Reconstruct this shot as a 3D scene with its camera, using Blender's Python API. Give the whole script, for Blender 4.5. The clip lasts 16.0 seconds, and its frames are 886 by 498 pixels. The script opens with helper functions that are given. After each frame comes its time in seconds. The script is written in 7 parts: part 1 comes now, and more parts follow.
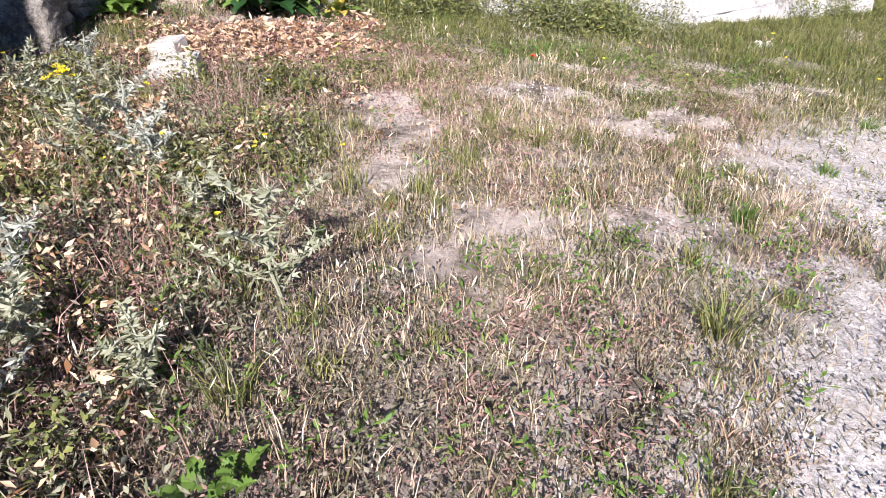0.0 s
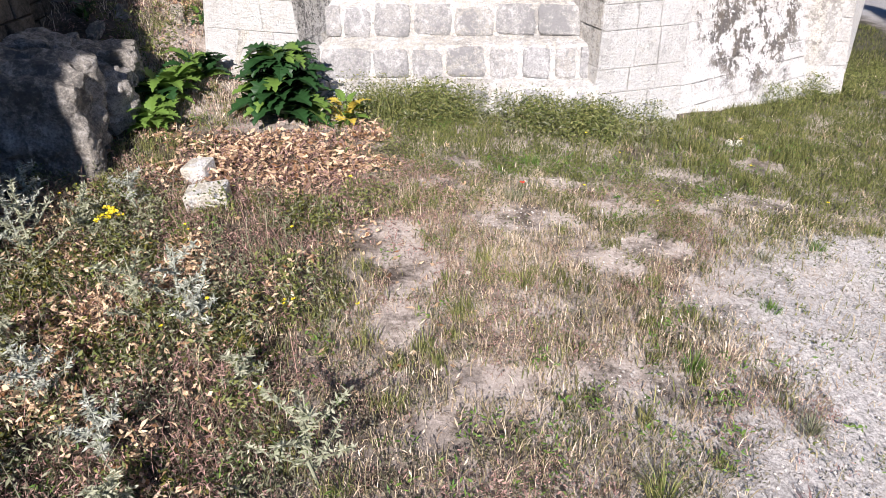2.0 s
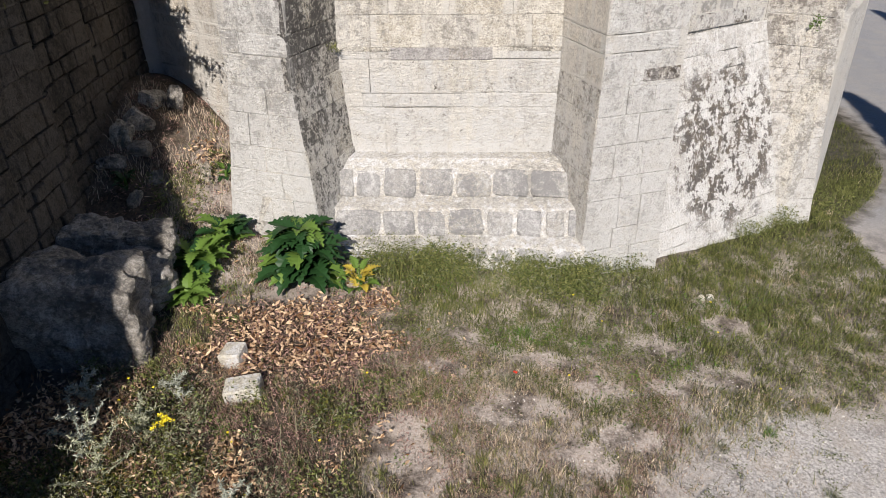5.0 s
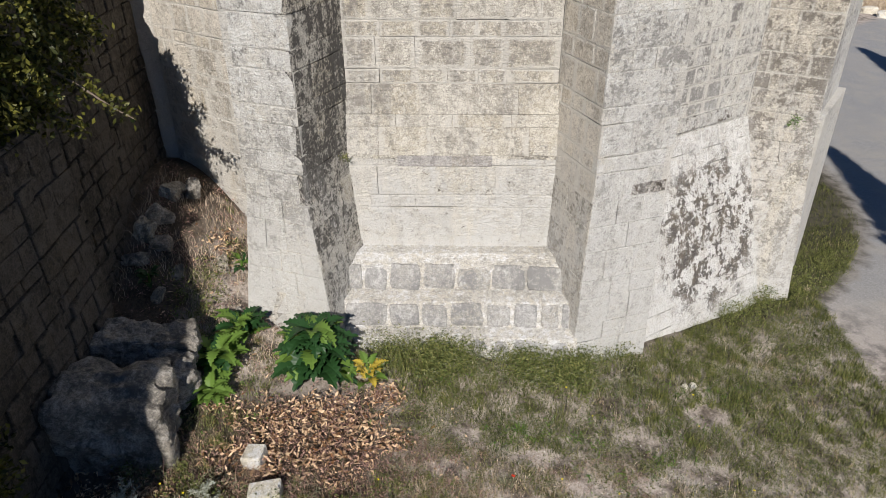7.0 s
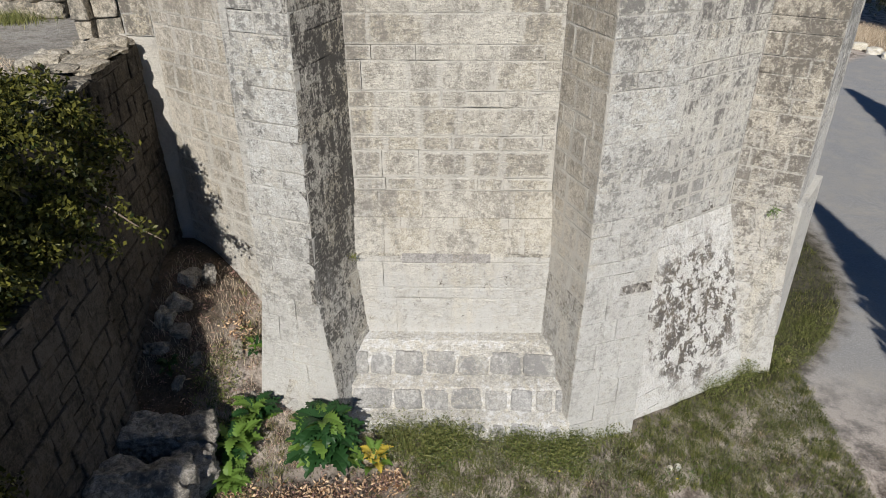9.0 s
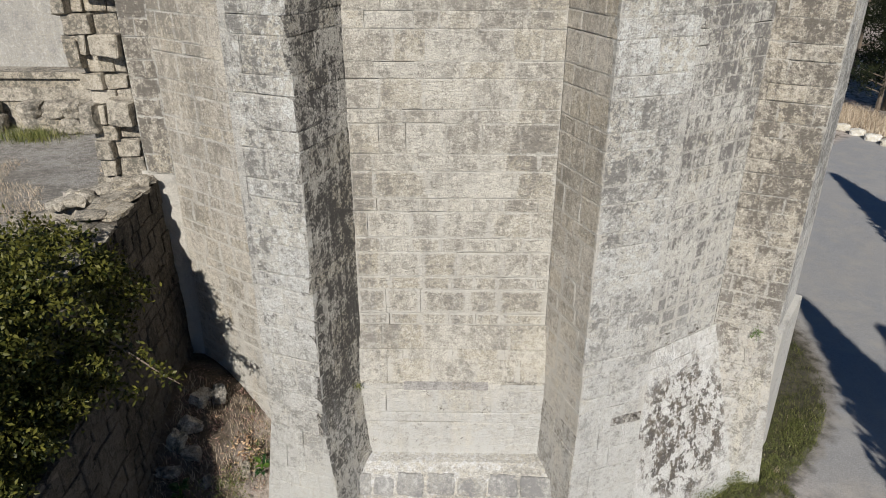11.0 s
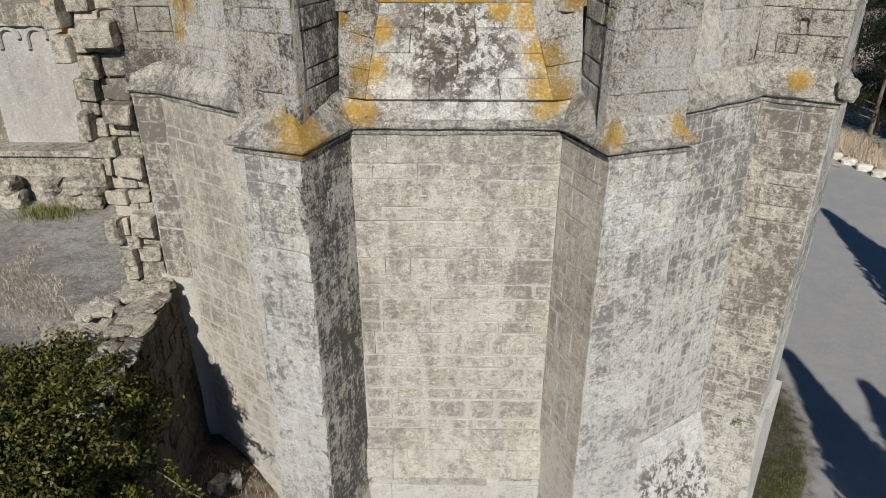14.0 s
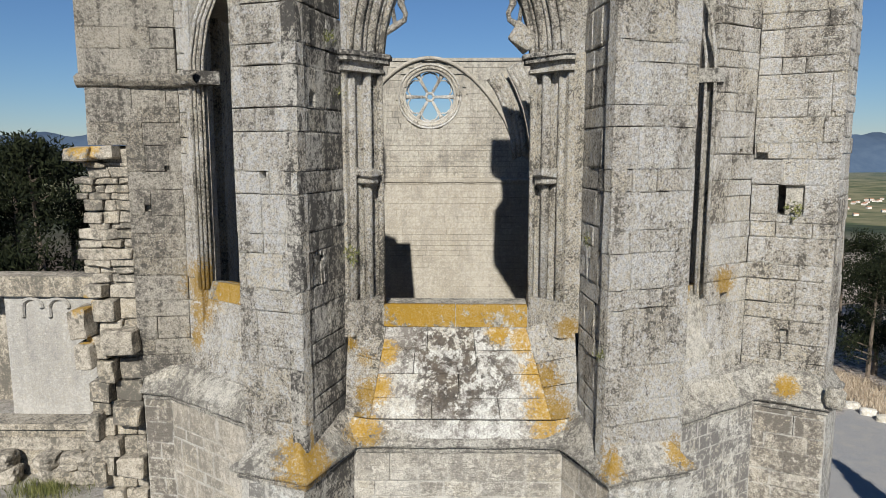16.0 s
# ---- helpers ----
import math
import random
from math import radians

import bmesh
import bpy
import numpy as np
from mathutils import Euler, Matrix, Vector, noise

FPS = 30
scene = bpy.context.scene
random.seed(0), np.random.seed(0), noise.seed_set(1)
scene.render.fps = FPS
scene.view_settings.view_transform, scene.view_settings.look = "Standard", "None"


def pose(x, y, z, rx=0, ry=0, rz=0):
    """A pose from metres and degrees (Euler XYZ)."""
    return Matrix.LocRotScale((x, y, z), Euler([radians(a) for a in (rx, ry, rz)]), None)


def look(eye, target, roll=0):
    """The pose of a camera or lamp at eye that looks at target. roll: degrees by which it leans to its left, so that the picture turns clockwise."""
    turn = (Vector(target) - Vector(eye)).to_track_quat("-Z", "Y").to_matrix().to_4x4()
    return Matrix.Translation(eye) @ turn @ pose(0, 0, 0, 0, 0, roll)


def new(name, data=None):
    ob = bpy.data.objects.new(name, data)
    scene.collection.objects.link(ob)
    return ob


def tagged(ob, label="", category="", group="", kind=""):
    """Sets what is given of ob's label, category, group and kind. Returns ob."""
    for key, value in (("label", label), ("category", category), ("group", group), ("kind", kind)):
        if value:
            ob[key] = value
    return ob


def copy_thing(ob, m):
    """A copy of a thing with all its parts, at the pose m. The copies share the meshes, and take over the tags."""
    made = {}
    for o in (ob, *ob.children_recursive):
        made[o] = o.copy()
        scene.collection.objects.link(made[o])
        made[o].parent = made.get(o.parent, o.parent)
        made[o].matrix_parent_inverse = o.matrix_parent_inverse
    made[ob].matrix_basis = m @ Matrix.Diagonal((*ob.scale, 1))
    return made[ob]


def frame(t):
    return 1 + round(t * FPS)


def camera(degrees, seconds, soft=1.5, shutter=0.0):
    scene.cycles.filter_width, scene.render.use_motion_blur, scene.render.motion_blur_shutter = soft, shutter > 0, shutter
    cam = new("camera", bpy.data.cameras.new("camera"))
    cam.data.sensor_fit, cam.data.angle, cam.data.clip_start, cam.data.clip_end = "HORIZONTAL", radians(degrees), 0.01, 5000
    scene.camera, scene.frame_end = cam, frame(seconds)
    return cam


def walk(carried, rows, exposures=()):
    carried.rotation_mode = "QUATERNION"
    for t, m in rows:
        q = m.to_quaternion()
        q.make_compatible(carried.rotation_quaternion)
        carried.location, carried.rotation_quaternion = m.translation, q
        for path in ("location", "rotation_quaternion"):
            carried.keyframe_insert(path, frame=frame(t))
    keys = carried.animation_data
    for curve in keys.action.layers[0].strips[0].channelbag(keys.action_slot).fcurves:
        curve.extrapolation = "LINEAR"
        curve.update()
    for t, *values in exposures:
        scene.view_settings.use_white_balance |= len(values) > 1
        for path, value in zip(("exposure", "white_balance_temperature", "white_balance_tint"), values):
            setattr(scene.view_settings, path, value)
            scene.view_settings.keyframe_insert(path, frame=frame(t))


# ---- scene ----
cam = camera(65.0, 16.0, soft=0.8)
PATH = [
    (0, (0.363, 0.807, 1.665), (0.29, 2.533, 0.658), -1.0),
    (0.5, (0.362, 0.777, 1.972), (0.289, 2.504, 0.965), -1.0),
    (1, (0.349, 0.721, 2.324), (0.275, 2.45, 1.321), -1.0),
    (1.5, (0.363, 0.651, 2.712), (0.291, 2.381, 1.71), -0.9),
    (2, (0.396, 0.598, 3.109), (0.324, 2.327, 2.107), -0.9),
    (2.5, (0.404, 0.584, 3.482), (0.332, 2.315, 2.484), -0.9),
    (3, (0.398, 0.593, 3.85), (0.327, 2.325, 2.854), -1.0),
    (3.5, (0.396, 0.628, 4.289), (0.323, 2.361, 3.293), -0.9),
    (4, (0.397, 0.653, 4.758), (0.324, 2.386, 3.761), -0.9),
    (6.5, (0.248, 0.829, 7.141), (0.196, 2.557, 6.134), -0.4),
    (7, (0.217, 0.823, 7.581), (0.168, 2.551, 6.575), -0.3),
    (7.5, (0.176, 0.883, 8.066), (0.131, 2.606, 7.052), -0.2),
    (8, (0.196, 0.907, 8.517), (0.149, 2.63, 7.502), -0.2),
    (10.5, (0.079, 0.792, 10.674), (0.044, 2.58, 9.779), 0.1),
    (11, (0.115, 0.837, 11.093), (0.077, 2.643, 10.235), 0.0),
    (11.5, (0.132, 0.857, 11.522), (0.095, 2.67, 10.678), -0.0),
    (12, (0.102, 0.854, 11.933), (0.064, 2.667, 11.091), -0.0),
    (12.5, (0.08, 0.889, 12.375), (0.043, 2.682, 11.49), -0.0),
    (13, (0.051, 0.968, 12.811), (0.014, 2.729, 11.863), -0.0),
    (13.5, (0.049, 1.011, 13.252), (0.015, 2.768, 12.298), 0.0),
    (14, (0.064, 0.971, 13.658), (0.028, 2.767, 12.78), 0.0),
    (14.5, (0.069, 0.993, 14.077), (0.032, 2.853, 13.344), 0.0),
    (15, (0.078, 1.034, 14.501), (0.039, 2.946, 13.917), -0.0),
    (15.5, (0.079, 0.982, 14.929), (0.039, 2.934, 14.495), -0.0),
    (16, (0.032, 0.991, 15.361), (-0.008, 2.971, 15.078), -0.0),
]
walk(cam, [(t, look(eye, target, roll)) for t, eye, target, roll in PATH],
     exposures=[(0, 1.12, 6200, 21), (1.5, 0.97, 6250, 19), (3, 0.66, 6520, 17), (4, 0.5, 6560, 15), (6.5, 0.22, 6550, 12),
                (8, 0.15, 6450, 10), (10.5, 0.02, 6500, 9), (12, 0.03, 6500, 9), (14, 0.0, 6450, 8), (15, 0.04, 6450, 8), (16, 0.2, 6450, 8)])

# ---- light: clear sky, sun behind the camera ----
SUN_EL, SUN_AZ = 33.0, 2.9
SUN_WAY = Vector((math.sin(radians(SUN_AZ)) * math.cos(radians(SUN_EL)),
                  math.cos(radians(SUN_AZ)) * math.cos(radians(SUN_EL)), -math.sin(radians(SUN_EL))))
world = bpy.data.worlds.new("sky")
scene.world = world
world.use_nodes = True
wt = world.node_tree
sky = wt.nodes.new("ShaderNodeTexSky")
sky.sky_type = "NISHITA"
sky.sun_disc = False
sky.sun_elevation = radians(SUN_EL)
sky.sun_rotation = radians(180 + SUN_AZ)
sky.altitude = 100
sky.dust_density = 0.0
sky.air_density = 1.0
sky.ozone_density = 8.5
tint = wt.nodes.new("ShaderNodeMix")
tint.data_type, tint.blend_type = "RGBA", "MULTIPLY"
tint.inputs[0].default_value = 1.0
tint.inputs[7].default_value = (1.02, 1.0, 1.03, 1)
wt.links.new(sky.outputs[0], tint.inputs[6])
wt.links.new(tint.outputs[2], wt.nodes["Background"].inputs[0])
wt.nodes["Background"].inputs[1].default_value = 0.06
sun = new("sun", bpy.data.lights.new("sun", "SUN"))
sun.data.energy, sun.data.angle, sun.data.color = 5.35, radians(0.53), (1.0, 0.955, 0.895)
sun.matrix_world = look((0, 0, 40), Vector((0, 0, 40)) + SUN_WAY)

R = random.Random(5)


# ---- small helpers ----
def part(name, bm, mat, parent=None, label=""):
    me = bpy.data.meshes.new(name)
    if isinstance(bm, bmesh.types.BMesh):
        bm.normal_update()
        bm.to_mesh(me)
        bm.free()
    else:
        me.from_pydata(*bm)
    me.materials.append(mat)
    ob = new(name, me)
    ob.parent = parent
    if label:
        tagged(ob, label)
    return ob


def empty(name, at=(0, 0, 0)):
    ob = new(name)
    ob.location = at
    return ob


def smooth(ob):
    for p in ob.data.polygons:
        p.use_smooth = True
    return ob


def prism(plan, z0, z1, bm=None):
    """An upright solid over a plan, points anticlockwise from above; z1 may be one height for each point."""
    bm = bm or bmesh.new()
    tops = z1 if isinstance(z1, (list, tuple)) else [z1] * len(plan)
    a = [bm.verts.new((x, y, z0)) for x, y in plan]
    b = [bm.verts.new((p[0], p[1], z)) for p, z in zip(plan, tops)]
    n = len(plan)
    bm.faces.new(b)
    bm.faces.new(a[::-1])
    for i in range(n):
        bm.faces.new((a[i], a[(i + 1) % n], b[(i + 1) % n], b[i]))
    return bm


def add_box(bm, m, sx, sy, sz, bevel=0.0, rough=0.0, rnd=R):
    """A block of the given size at the pose m, its edges cut and its corners uneven."""
    r = bmesh.ops.create_cube(bm, size=1.0)
    vs = r["verts"]
    for v in vs:
        v.co = Vector((v.co.x * sx, v.co.y * sy, v.co.z * sz))
        if rough:
            v.co += Vector([rnd.uniform(-rough, rough) for _ in range(3)])
    if bevel:
        es = list({e for v in vs for e in v.link_edges})
        res = bmesh.ops.bevel(bm, geom=es, offset=bevel, segments=1, affect="EDGES")
        vs = list({v for f in res["faces"] for v in f.verts} | {v for v in vs if v.is_valid})
    for v in vs:
        v.co = m @ v.co
    return vs


# ---- materials ----
class Mat:
    """Short-hand for a node material with one principled shader."""

    def __init__(self, name, rough=0.9):
        self.mat = bpy.data.materials.new(name)
        self.mat.use_nodes = True
        self.t = self.mat.node_tree
        self.b = self.t.nodes["Principled BSDF"]
        self.b.inputs["Roughness"].default_value = rough
        self.b.inputs["Specular IOR Level"].default_value = 0.25
        self.pos = self.t.nodes.new("ShaderNodeNewGeometry").outputs["Position"]

    def node(self, kind, **kw):
        n = self.t.nodes.new(kind)
        for key, value in kw.items():
            n.inputs[key].default_value = value
        return n

    def link(self, a, b):
        self.t.links.new(a, b)

    def noise(self, scale, detail=6, rough=0.6, stretch=None, at=None):
        n = self.node("ShaderNodeTexNoise", Scale=scale, Detail=detail, Roughness=rough)
        src = at or self.pos
        if stretch:
            m = self.t.nodes.new("ShaderNodeMapping")
            m.inputs["Scale"].default_value = stretch
            self.link(src, m.inputs["Vector"])
            src = m.outputs[0]
        self.link(src, n.inputs["Vector"])
        return n.outputs["Fac"]

    def ramp(self, fac, lo, hi, a=0.0, b=1.0):
        n = self.node("ShaderNodeMapRange")
        n.inputs["From Min"].default_value, n.inputs["From Max"].default_value = lo, hi
        n.inputs["To Min"].default_value, n.inputs["To Max"].default_value = a, b
        self.link(fac, n.inputs["Value"])
        return n.outputs[0]

    def math(self, op, a, b=0.5):
        n = self.t.nodes.new("ShaderNodeMath")
        n.operation = op
        for k, v in enumerate((a, b)):
            if isinstance(v, (int, float)):
                n.inputs[k].default_value = v
            else:
                self.link(v, n.inputs[k])
        return n.outputs[0]

    def mix(self, fac, a, b):
        n = self.t.nodes.new("ShaderNodeMix")
        n.data_type = "RGBA"
        for sock, v in ((n.inputs[0], fac), (n.inputs[6], a), (n.inputs[7], b)):
            if isinstance(v, (int, float)):
                sock.default_value = v
            elif isinstance(v, tuple):
                sock.default_value = (*v, 1)
            else:
                self.link(v, sock)
        return n.outputs[2]

    def height(self):
        s = self.t.nodes.new("ShaderNodeSeparateXYZ")
        self.link(self.pos, s.inputs[0])
        return s.outputs

    def rand(self):
        return self.t.nodes.new("ShaderNodeObjectInfo").outputs["Random"]

    def island(self):
        return self.t.nodes.new("ShaderNodeNewGeometry").outputs["Random Per Island"]

    def done(self, colour, bump=None, strength=0.5, dist=0.02):
        if isinstance(colour, tuple):
            self.b.inputs["Base Color"].default_value = (*colour, 1)
        else:
            self.link(colour, self.b.inputs["Base Color"])
        if bump is not None:
            n = self.node("ShaderNodeBump", Strength=strength, Distance=dist)
            self.link(bump, n.inputs["Height"])
            self.link(n.outputs[0], self.b.inputs["Normal"])
        return self.mat


def limestone(name, pale, grey, dark, stain=0.5, wash=(0.0, 0.0), orange=0.0, black=0.0, per_piece=True, orange_z=(10.3, 12.9), relief=1.0, pits=0.55, spot=None, smear=0.0, grain=1.0, orange_at=(), white=(0.575, 0.565, 0.535), soft=1.0, pointing=None):
    """Weathered limestone: two stone colours, grey crust in patches, pits, limewash low down, mortar smeared over the
    edges, orange and black lichen. spot: centre and radius outside which the black lichen dies out;
    orange_at: centres and radii of the orange patches; pointing: heights between which the smeared mortar thins out."""
    m = Mat(name)
    big, mid, fine = m.noise(0.45, 4), m.noise(4.5 * grain, 9, 0.76), m.noise(26 * grain, 6, 0.78)
    streak = m.noise(1.15 * grain, 9, 0.74, stretch=(1.1, 1.1, 0.65))
    tool = m.noise(15, 6, 0.72, stretch=(0.5, 0.5, 2.2))
    drip = m.noise(2.8, 6, 0.66, stretch=(1.7, 1.7, 0.14))
    fleck = m.noise(42, 6, 0.82)
    piece = m.rand() if per_piece else m.noise(1.3, 2)

    def blend(*pairs):
        out = None
        for v, k in pairs:
            t = m.math("MULTIPLY", m.math("SUBTRACT", v, 0.5), k)
            out = t if out is None else m.math("ADD", out, t)
        return out

    # blotches with ragged edges at three sizes, thicker where the large fields are high
    field = blend((streak, 0.42), (big, 0.36), (drip, 0.26), (piece, 0.05))
    patch = m.math("ADD", m.noise(5.5 * grain, 11, 0.70), field)
    small = m.math("ADD", m.noise(16 * grain, 9, 0.72), m.math("MULTIPLY", field, 0.8))
    light = m.math("SUBTRACT", m.noise(8.5 * grain, 10, 0.72), m.math("MULTIPLY", field, 0.7))
    c = m.mix(m.ramp(blend((piece, 0.12), (fine, 0.5), (mid, 0.3)), -0.09, 0.09), pale, tuple(0.55 * a + 0.45 * b for a, b in zip(pale, grey)))
    c = m.mix(m.ramp(patch, 0.48 - 0.05 * soft, 0.48 + 0.055 * soft, 0.0, 0.92), c, grey)
    c = m.mix(m.ramp(m.math("ADD", big, m.math("MULTIPLY", piece, 0.12)), 0.5, 0.68, 0.0, 0.45), c, tuple(v * k for v, k in zip(grey, (1.08, 1.0, 0.85))))
    alt = m.math("FRACT", m.math("MULTIPLY", piece, 7.31))
    c = m.mix(m.ramp(piece, 0.5, 1.0, 0.0, 0.4), c, grey)
    c = m.mix(m.ramp(alt, 0.55, 1.0, 0.0, 0.5), c, tuple(v * k for v, k in zip(pale, (0.96, 0.89, 0.74))))
    c = m.mix(m.ramp(small, 0.525 - 0.035 * soft, 0.525 + 0.04 * soft, 0.0, 0.8), c, tuple(0.55 * a + 0.45 * b for a, b in zip(dark, grey)))
    c = m.mix(m.ramp(light, 0.52, 0.57, 0.0, 0.75), c, tuple(min(v * 1.22, 0.72) for v in pale))
    c = m.mix(m.ramp(fleck, 0.51, 0.58, 0.0, 0.6), c, dark)
    c = m.mix(m.ramp(fleck, 0.38, 0.47, 0.65, 0.0), c, tuple(min(v * 1.3, 0.75) for v in pale))
    edge = 0.635 - stain * 0.18
    crusted = m.ramp(m.math("ADD", m.math("MULTIPLY", patch, 0.55), m.math("MULTIPLY", small, 0.45)), edge - 0.03 * soft, edge + 0.05 * soft, 0, 0.9)
    x, y, z = m.height()
    if wash[1] > wash[0]:
        lift = m.math("ADD", z, m.math("MULTIPLY", blend((streak, 1.0), (big, 1.0), (drip, 1.0), (mid, 0.6)), -9.0))
        w = m.ramp(lift, wash[0], wash[1], 1.0, 0.0)
        worn = m.ramp(blend((mid, 0.45), (streak, 0.3), (tool, 0.2), (fine, 0.25)), -0.02, 0.05, 0.0, 1.0)
        w = m.math("MULTIPLY", w, m.math("SUBTRACT", 1.0, m.math("MULTIPLY", worn, m.ramp(lift, wash[0] - 3.0, wash[1], 0.45, 1.0))))
        c = m.mix(w, c, m.mix(m.ramp(fleck, 0.5, 0.64, 0.0, 0.5), white, tuple(v * 0.72 for v in white)))
        crusted = m.math("MULTIPLY", crusted, m.ramp(lift, wash[0] - 2.5, wash[1] * 0.6, 0.12, 1.0))
    c = m.mix(crusted, c, dark)
    if smear:
        tc = m.t.nodes.new("ShaderNodeTexCoord")
        sp = m.t.nodes.new("ShaderNodeSeparateXYZ")
        m.link(tc.outputs["Object"], sp.inputs[0])
        rim = m.math("MAXIMUM", m.math("ABSOLUTE", sp.outputs[0]), m.math("ABSOLUTE", sp.outputs[2]))
        rim = m.math("ADD", rim, blend((mid, 0.36), (streak, 0.22), (fine, 0.22)))
        gate = m.ramp(m.noise(1.4, 7, 0.7), 0.43, 0.54)
        if pointing:
            rim = m.math("ADD", rim, m.ramp(z, pointing[0], pointing[1], 0.11, 0.0))
            gate = m.math("MAXIMUM", gate, m.ramp(z, pointing[0], pointing[1] * 1.2, 1.0, 0.2))
        c = m.mix(m.math("MULTIPLY", gate, m.ramp(rim, 0.445, 0.50, 0.0, min(1.0, smear * 1.8))), c, (0.58, 0.555, 0.50))
    pock = m.noise(38, 4, 0.75)
    hole = m.ramp(m.math("ADD", m.math("MULTIPLY", pock, 0.7), m.math("MULTIPLY", mid, 0.3)), 0.60, 0.66)
    c = m.mix(m.math("MULTIPLY", hole, pits), c, tuple(v * 0.45 for v in dark))
    blot = m.noise(11, 8, 0.8)

    def near(at, wobble):
        v = m.t.nodes.new("ShaderNodeVectorMath")
        v.operation = "DISTANCE"
        m.link(m.pos, v.inputs[0])
        v.inputs[1].default_value = at
        return m.math("ADD", v.outputs["Value"], m.math("MULTIPLY", m.math("SUBTRACT", blot, 0.5), wobble))

    if black:
        k = m.ramp(m.math("ADD", m.math("MULTIPLY", m.noise(3.2 if spot else 1.2, 4), 0.42 if spot else 0.35), m.math("MULTIPLY", blot, 0.58 if spot else 0.65)), 0.60 - 0.10 * black, 0.618 - 0.10 * black, 0, 0.9)
        if spot:
            k = m.math("MULTIPLY", k, m.ramp(near(spot[0], 3.5), spot[1] * 0.8, spot[1] * 1.15, 1, 0))
        c = m.mix(k, c, m.mix(m.ramp(mid, 0.42, 0.58), (0.055, 0.047, 0.04), (0.12, 0.095, 0.07)))
    if orange:
        on = m.math("ADD", m.math("MULTIPLY", m.noise(1.1, 4), 0.5), m.math("MULTIPLY", blot, 0.5))
        k = m.ramp(on, 0.575 - 0.10 * orange, 0.60 - 0.10 * orange)
        if orange_at:
            inside = None
            for at, r in orange_at:
                g = m.ramp(near(at, r * 5.0), r * 0.8, r * 1.1, 1, 0)
                inside = g if inside is None else m.math("MAXIMUM", inside, g)
            k = m.math("MULTIPLY", m.ramp(blot, 0.36, 0.46), inside)
        k = m.math("MULTIPLY", k, m.ramp(fine, 0.40, 0.62, 1.0, 0.6))
        band = m.math("MULTIPLY", m.ramp(z, orange_z[0] - 0.2, orange_z[0] + 0.1), m.ramp(z, orange_z[1], orange_z[1] + 0.3, 1, 0))
        rust = m.mix(m.ramp(fine, 0.35, 0.65), (0.36, 0.195, 0.008), (0.53, 0.315, 0.014))
        c = m.mix(m.math("MULTIPLY", k, band), c, rust)
    h = m.math("ADD", m.math("ADD", m.math("MULTIPLY", fine, 0.7 * max(1.0, grain * 0.75)), m.math("MULTIPLY", tool, 0.6)), m.math("ADD", m.math("MULTIPLY", mid, 0.9), m.math("MULTIPLY", hole, -0.5)))
    return m.done(c, h, relief, 0.05)


PALE, GREY, DARK = (0.54, 0.505, 0.44), (0.40, 0.37, 0.32), (0.20, 0.187, 0.165)
LICHEN = (((-2.15, 10.8, 10.78), 0.5), ((-1.5, 11.95, 10.8), 0.3), ((2.32, 10.75, 10.78), 0.28), ((3.5, 11.2, 10.78), 0.25), ((6.5, 14.25, 10.75), 0.22), ((5.3, 14.6, 12.8), 0.28),
          ((-5.0, 14.5, 12.7), 0.5), ((-5.15, 14.45, 12.1), 0.3), ((-5.3, 14.5, 11.6), 0.25), ((-1.72, 12.35, 12.1), 0.13), ((-1.45, 12.3, 11.9), 0.2), ((-1.45, 12.2, 11.3), 0.25), ((1.9, 12.45, 12.4), 0.2), ((1.5, 12.3, 11.5), 0.3), ((1.65, 12.15, 11.05), 0.3))
M_STONE = limestone("limewashed_limestone", (0.64, 0.615, 0.555), (0.44, 0.42, 0.375), (0.22, 0.21, 0.19), 0.52, soft=0.7, wash=(1.2, 9.5), smear=0.4, black=-0.4)
M_BROWN = limestone("brown_limestone", (0.54, 0.50, 0.425), (0.345, 0.315, 0.265), (0.17, 0.153, 0.13), 0.6, wash=(0.5, 5.5), smear=0.42, soft=0.8)
M_MOTTLED = limestone("mottled_limestone", (0.60, 0.575, 0.52), (0.37, 0.35, 0.315), (0.19, 0.18, 0.166), 0.66, wash=(1.5, 7.0), smear=0.5, black=-0.4, soft=0.7, pointing=(1.0, 10.0))
M_BEIGE = limestone("beige_limestone", (0.56, 0.515, 0.44), (0.44, 0.40, 0.338), (0.28, 0.255, 0.212), 0.42, wash=(0.5, 5.0), smear=0.42, pointing=(1.0, 10.5))
M_BAY = limestone("panel_limestone", (0.55, 0.52, 0.455), (0.402, 0.375, 0.325), (0.235, 0.217, 0.188), 0.46, soft=1.5, wash=(0.6, 4.2), smear=0.46, black=-0.4, pointing=(3.0, 8.0))
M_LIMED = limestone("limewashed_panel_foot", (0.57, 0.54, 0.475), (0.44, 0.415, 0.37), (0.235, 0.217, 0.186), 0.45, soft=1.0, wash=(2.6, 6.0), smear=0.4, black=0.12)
M_SPOTTED = limestone("black_specked_limestone", (0.60, 0.575, 0.52), (0.42, 0.40, 0.365), (0.19, 0.18, 0.166), 0.5, wash=(1.5, 7.0), black=0.62, spot=((4.95, 13.66, 3.0), 1.0))
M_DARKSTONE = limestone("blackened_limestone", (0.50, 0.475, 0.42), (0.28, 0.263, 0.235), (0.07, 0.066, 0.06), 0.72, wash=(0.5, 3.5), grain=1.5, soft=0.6)
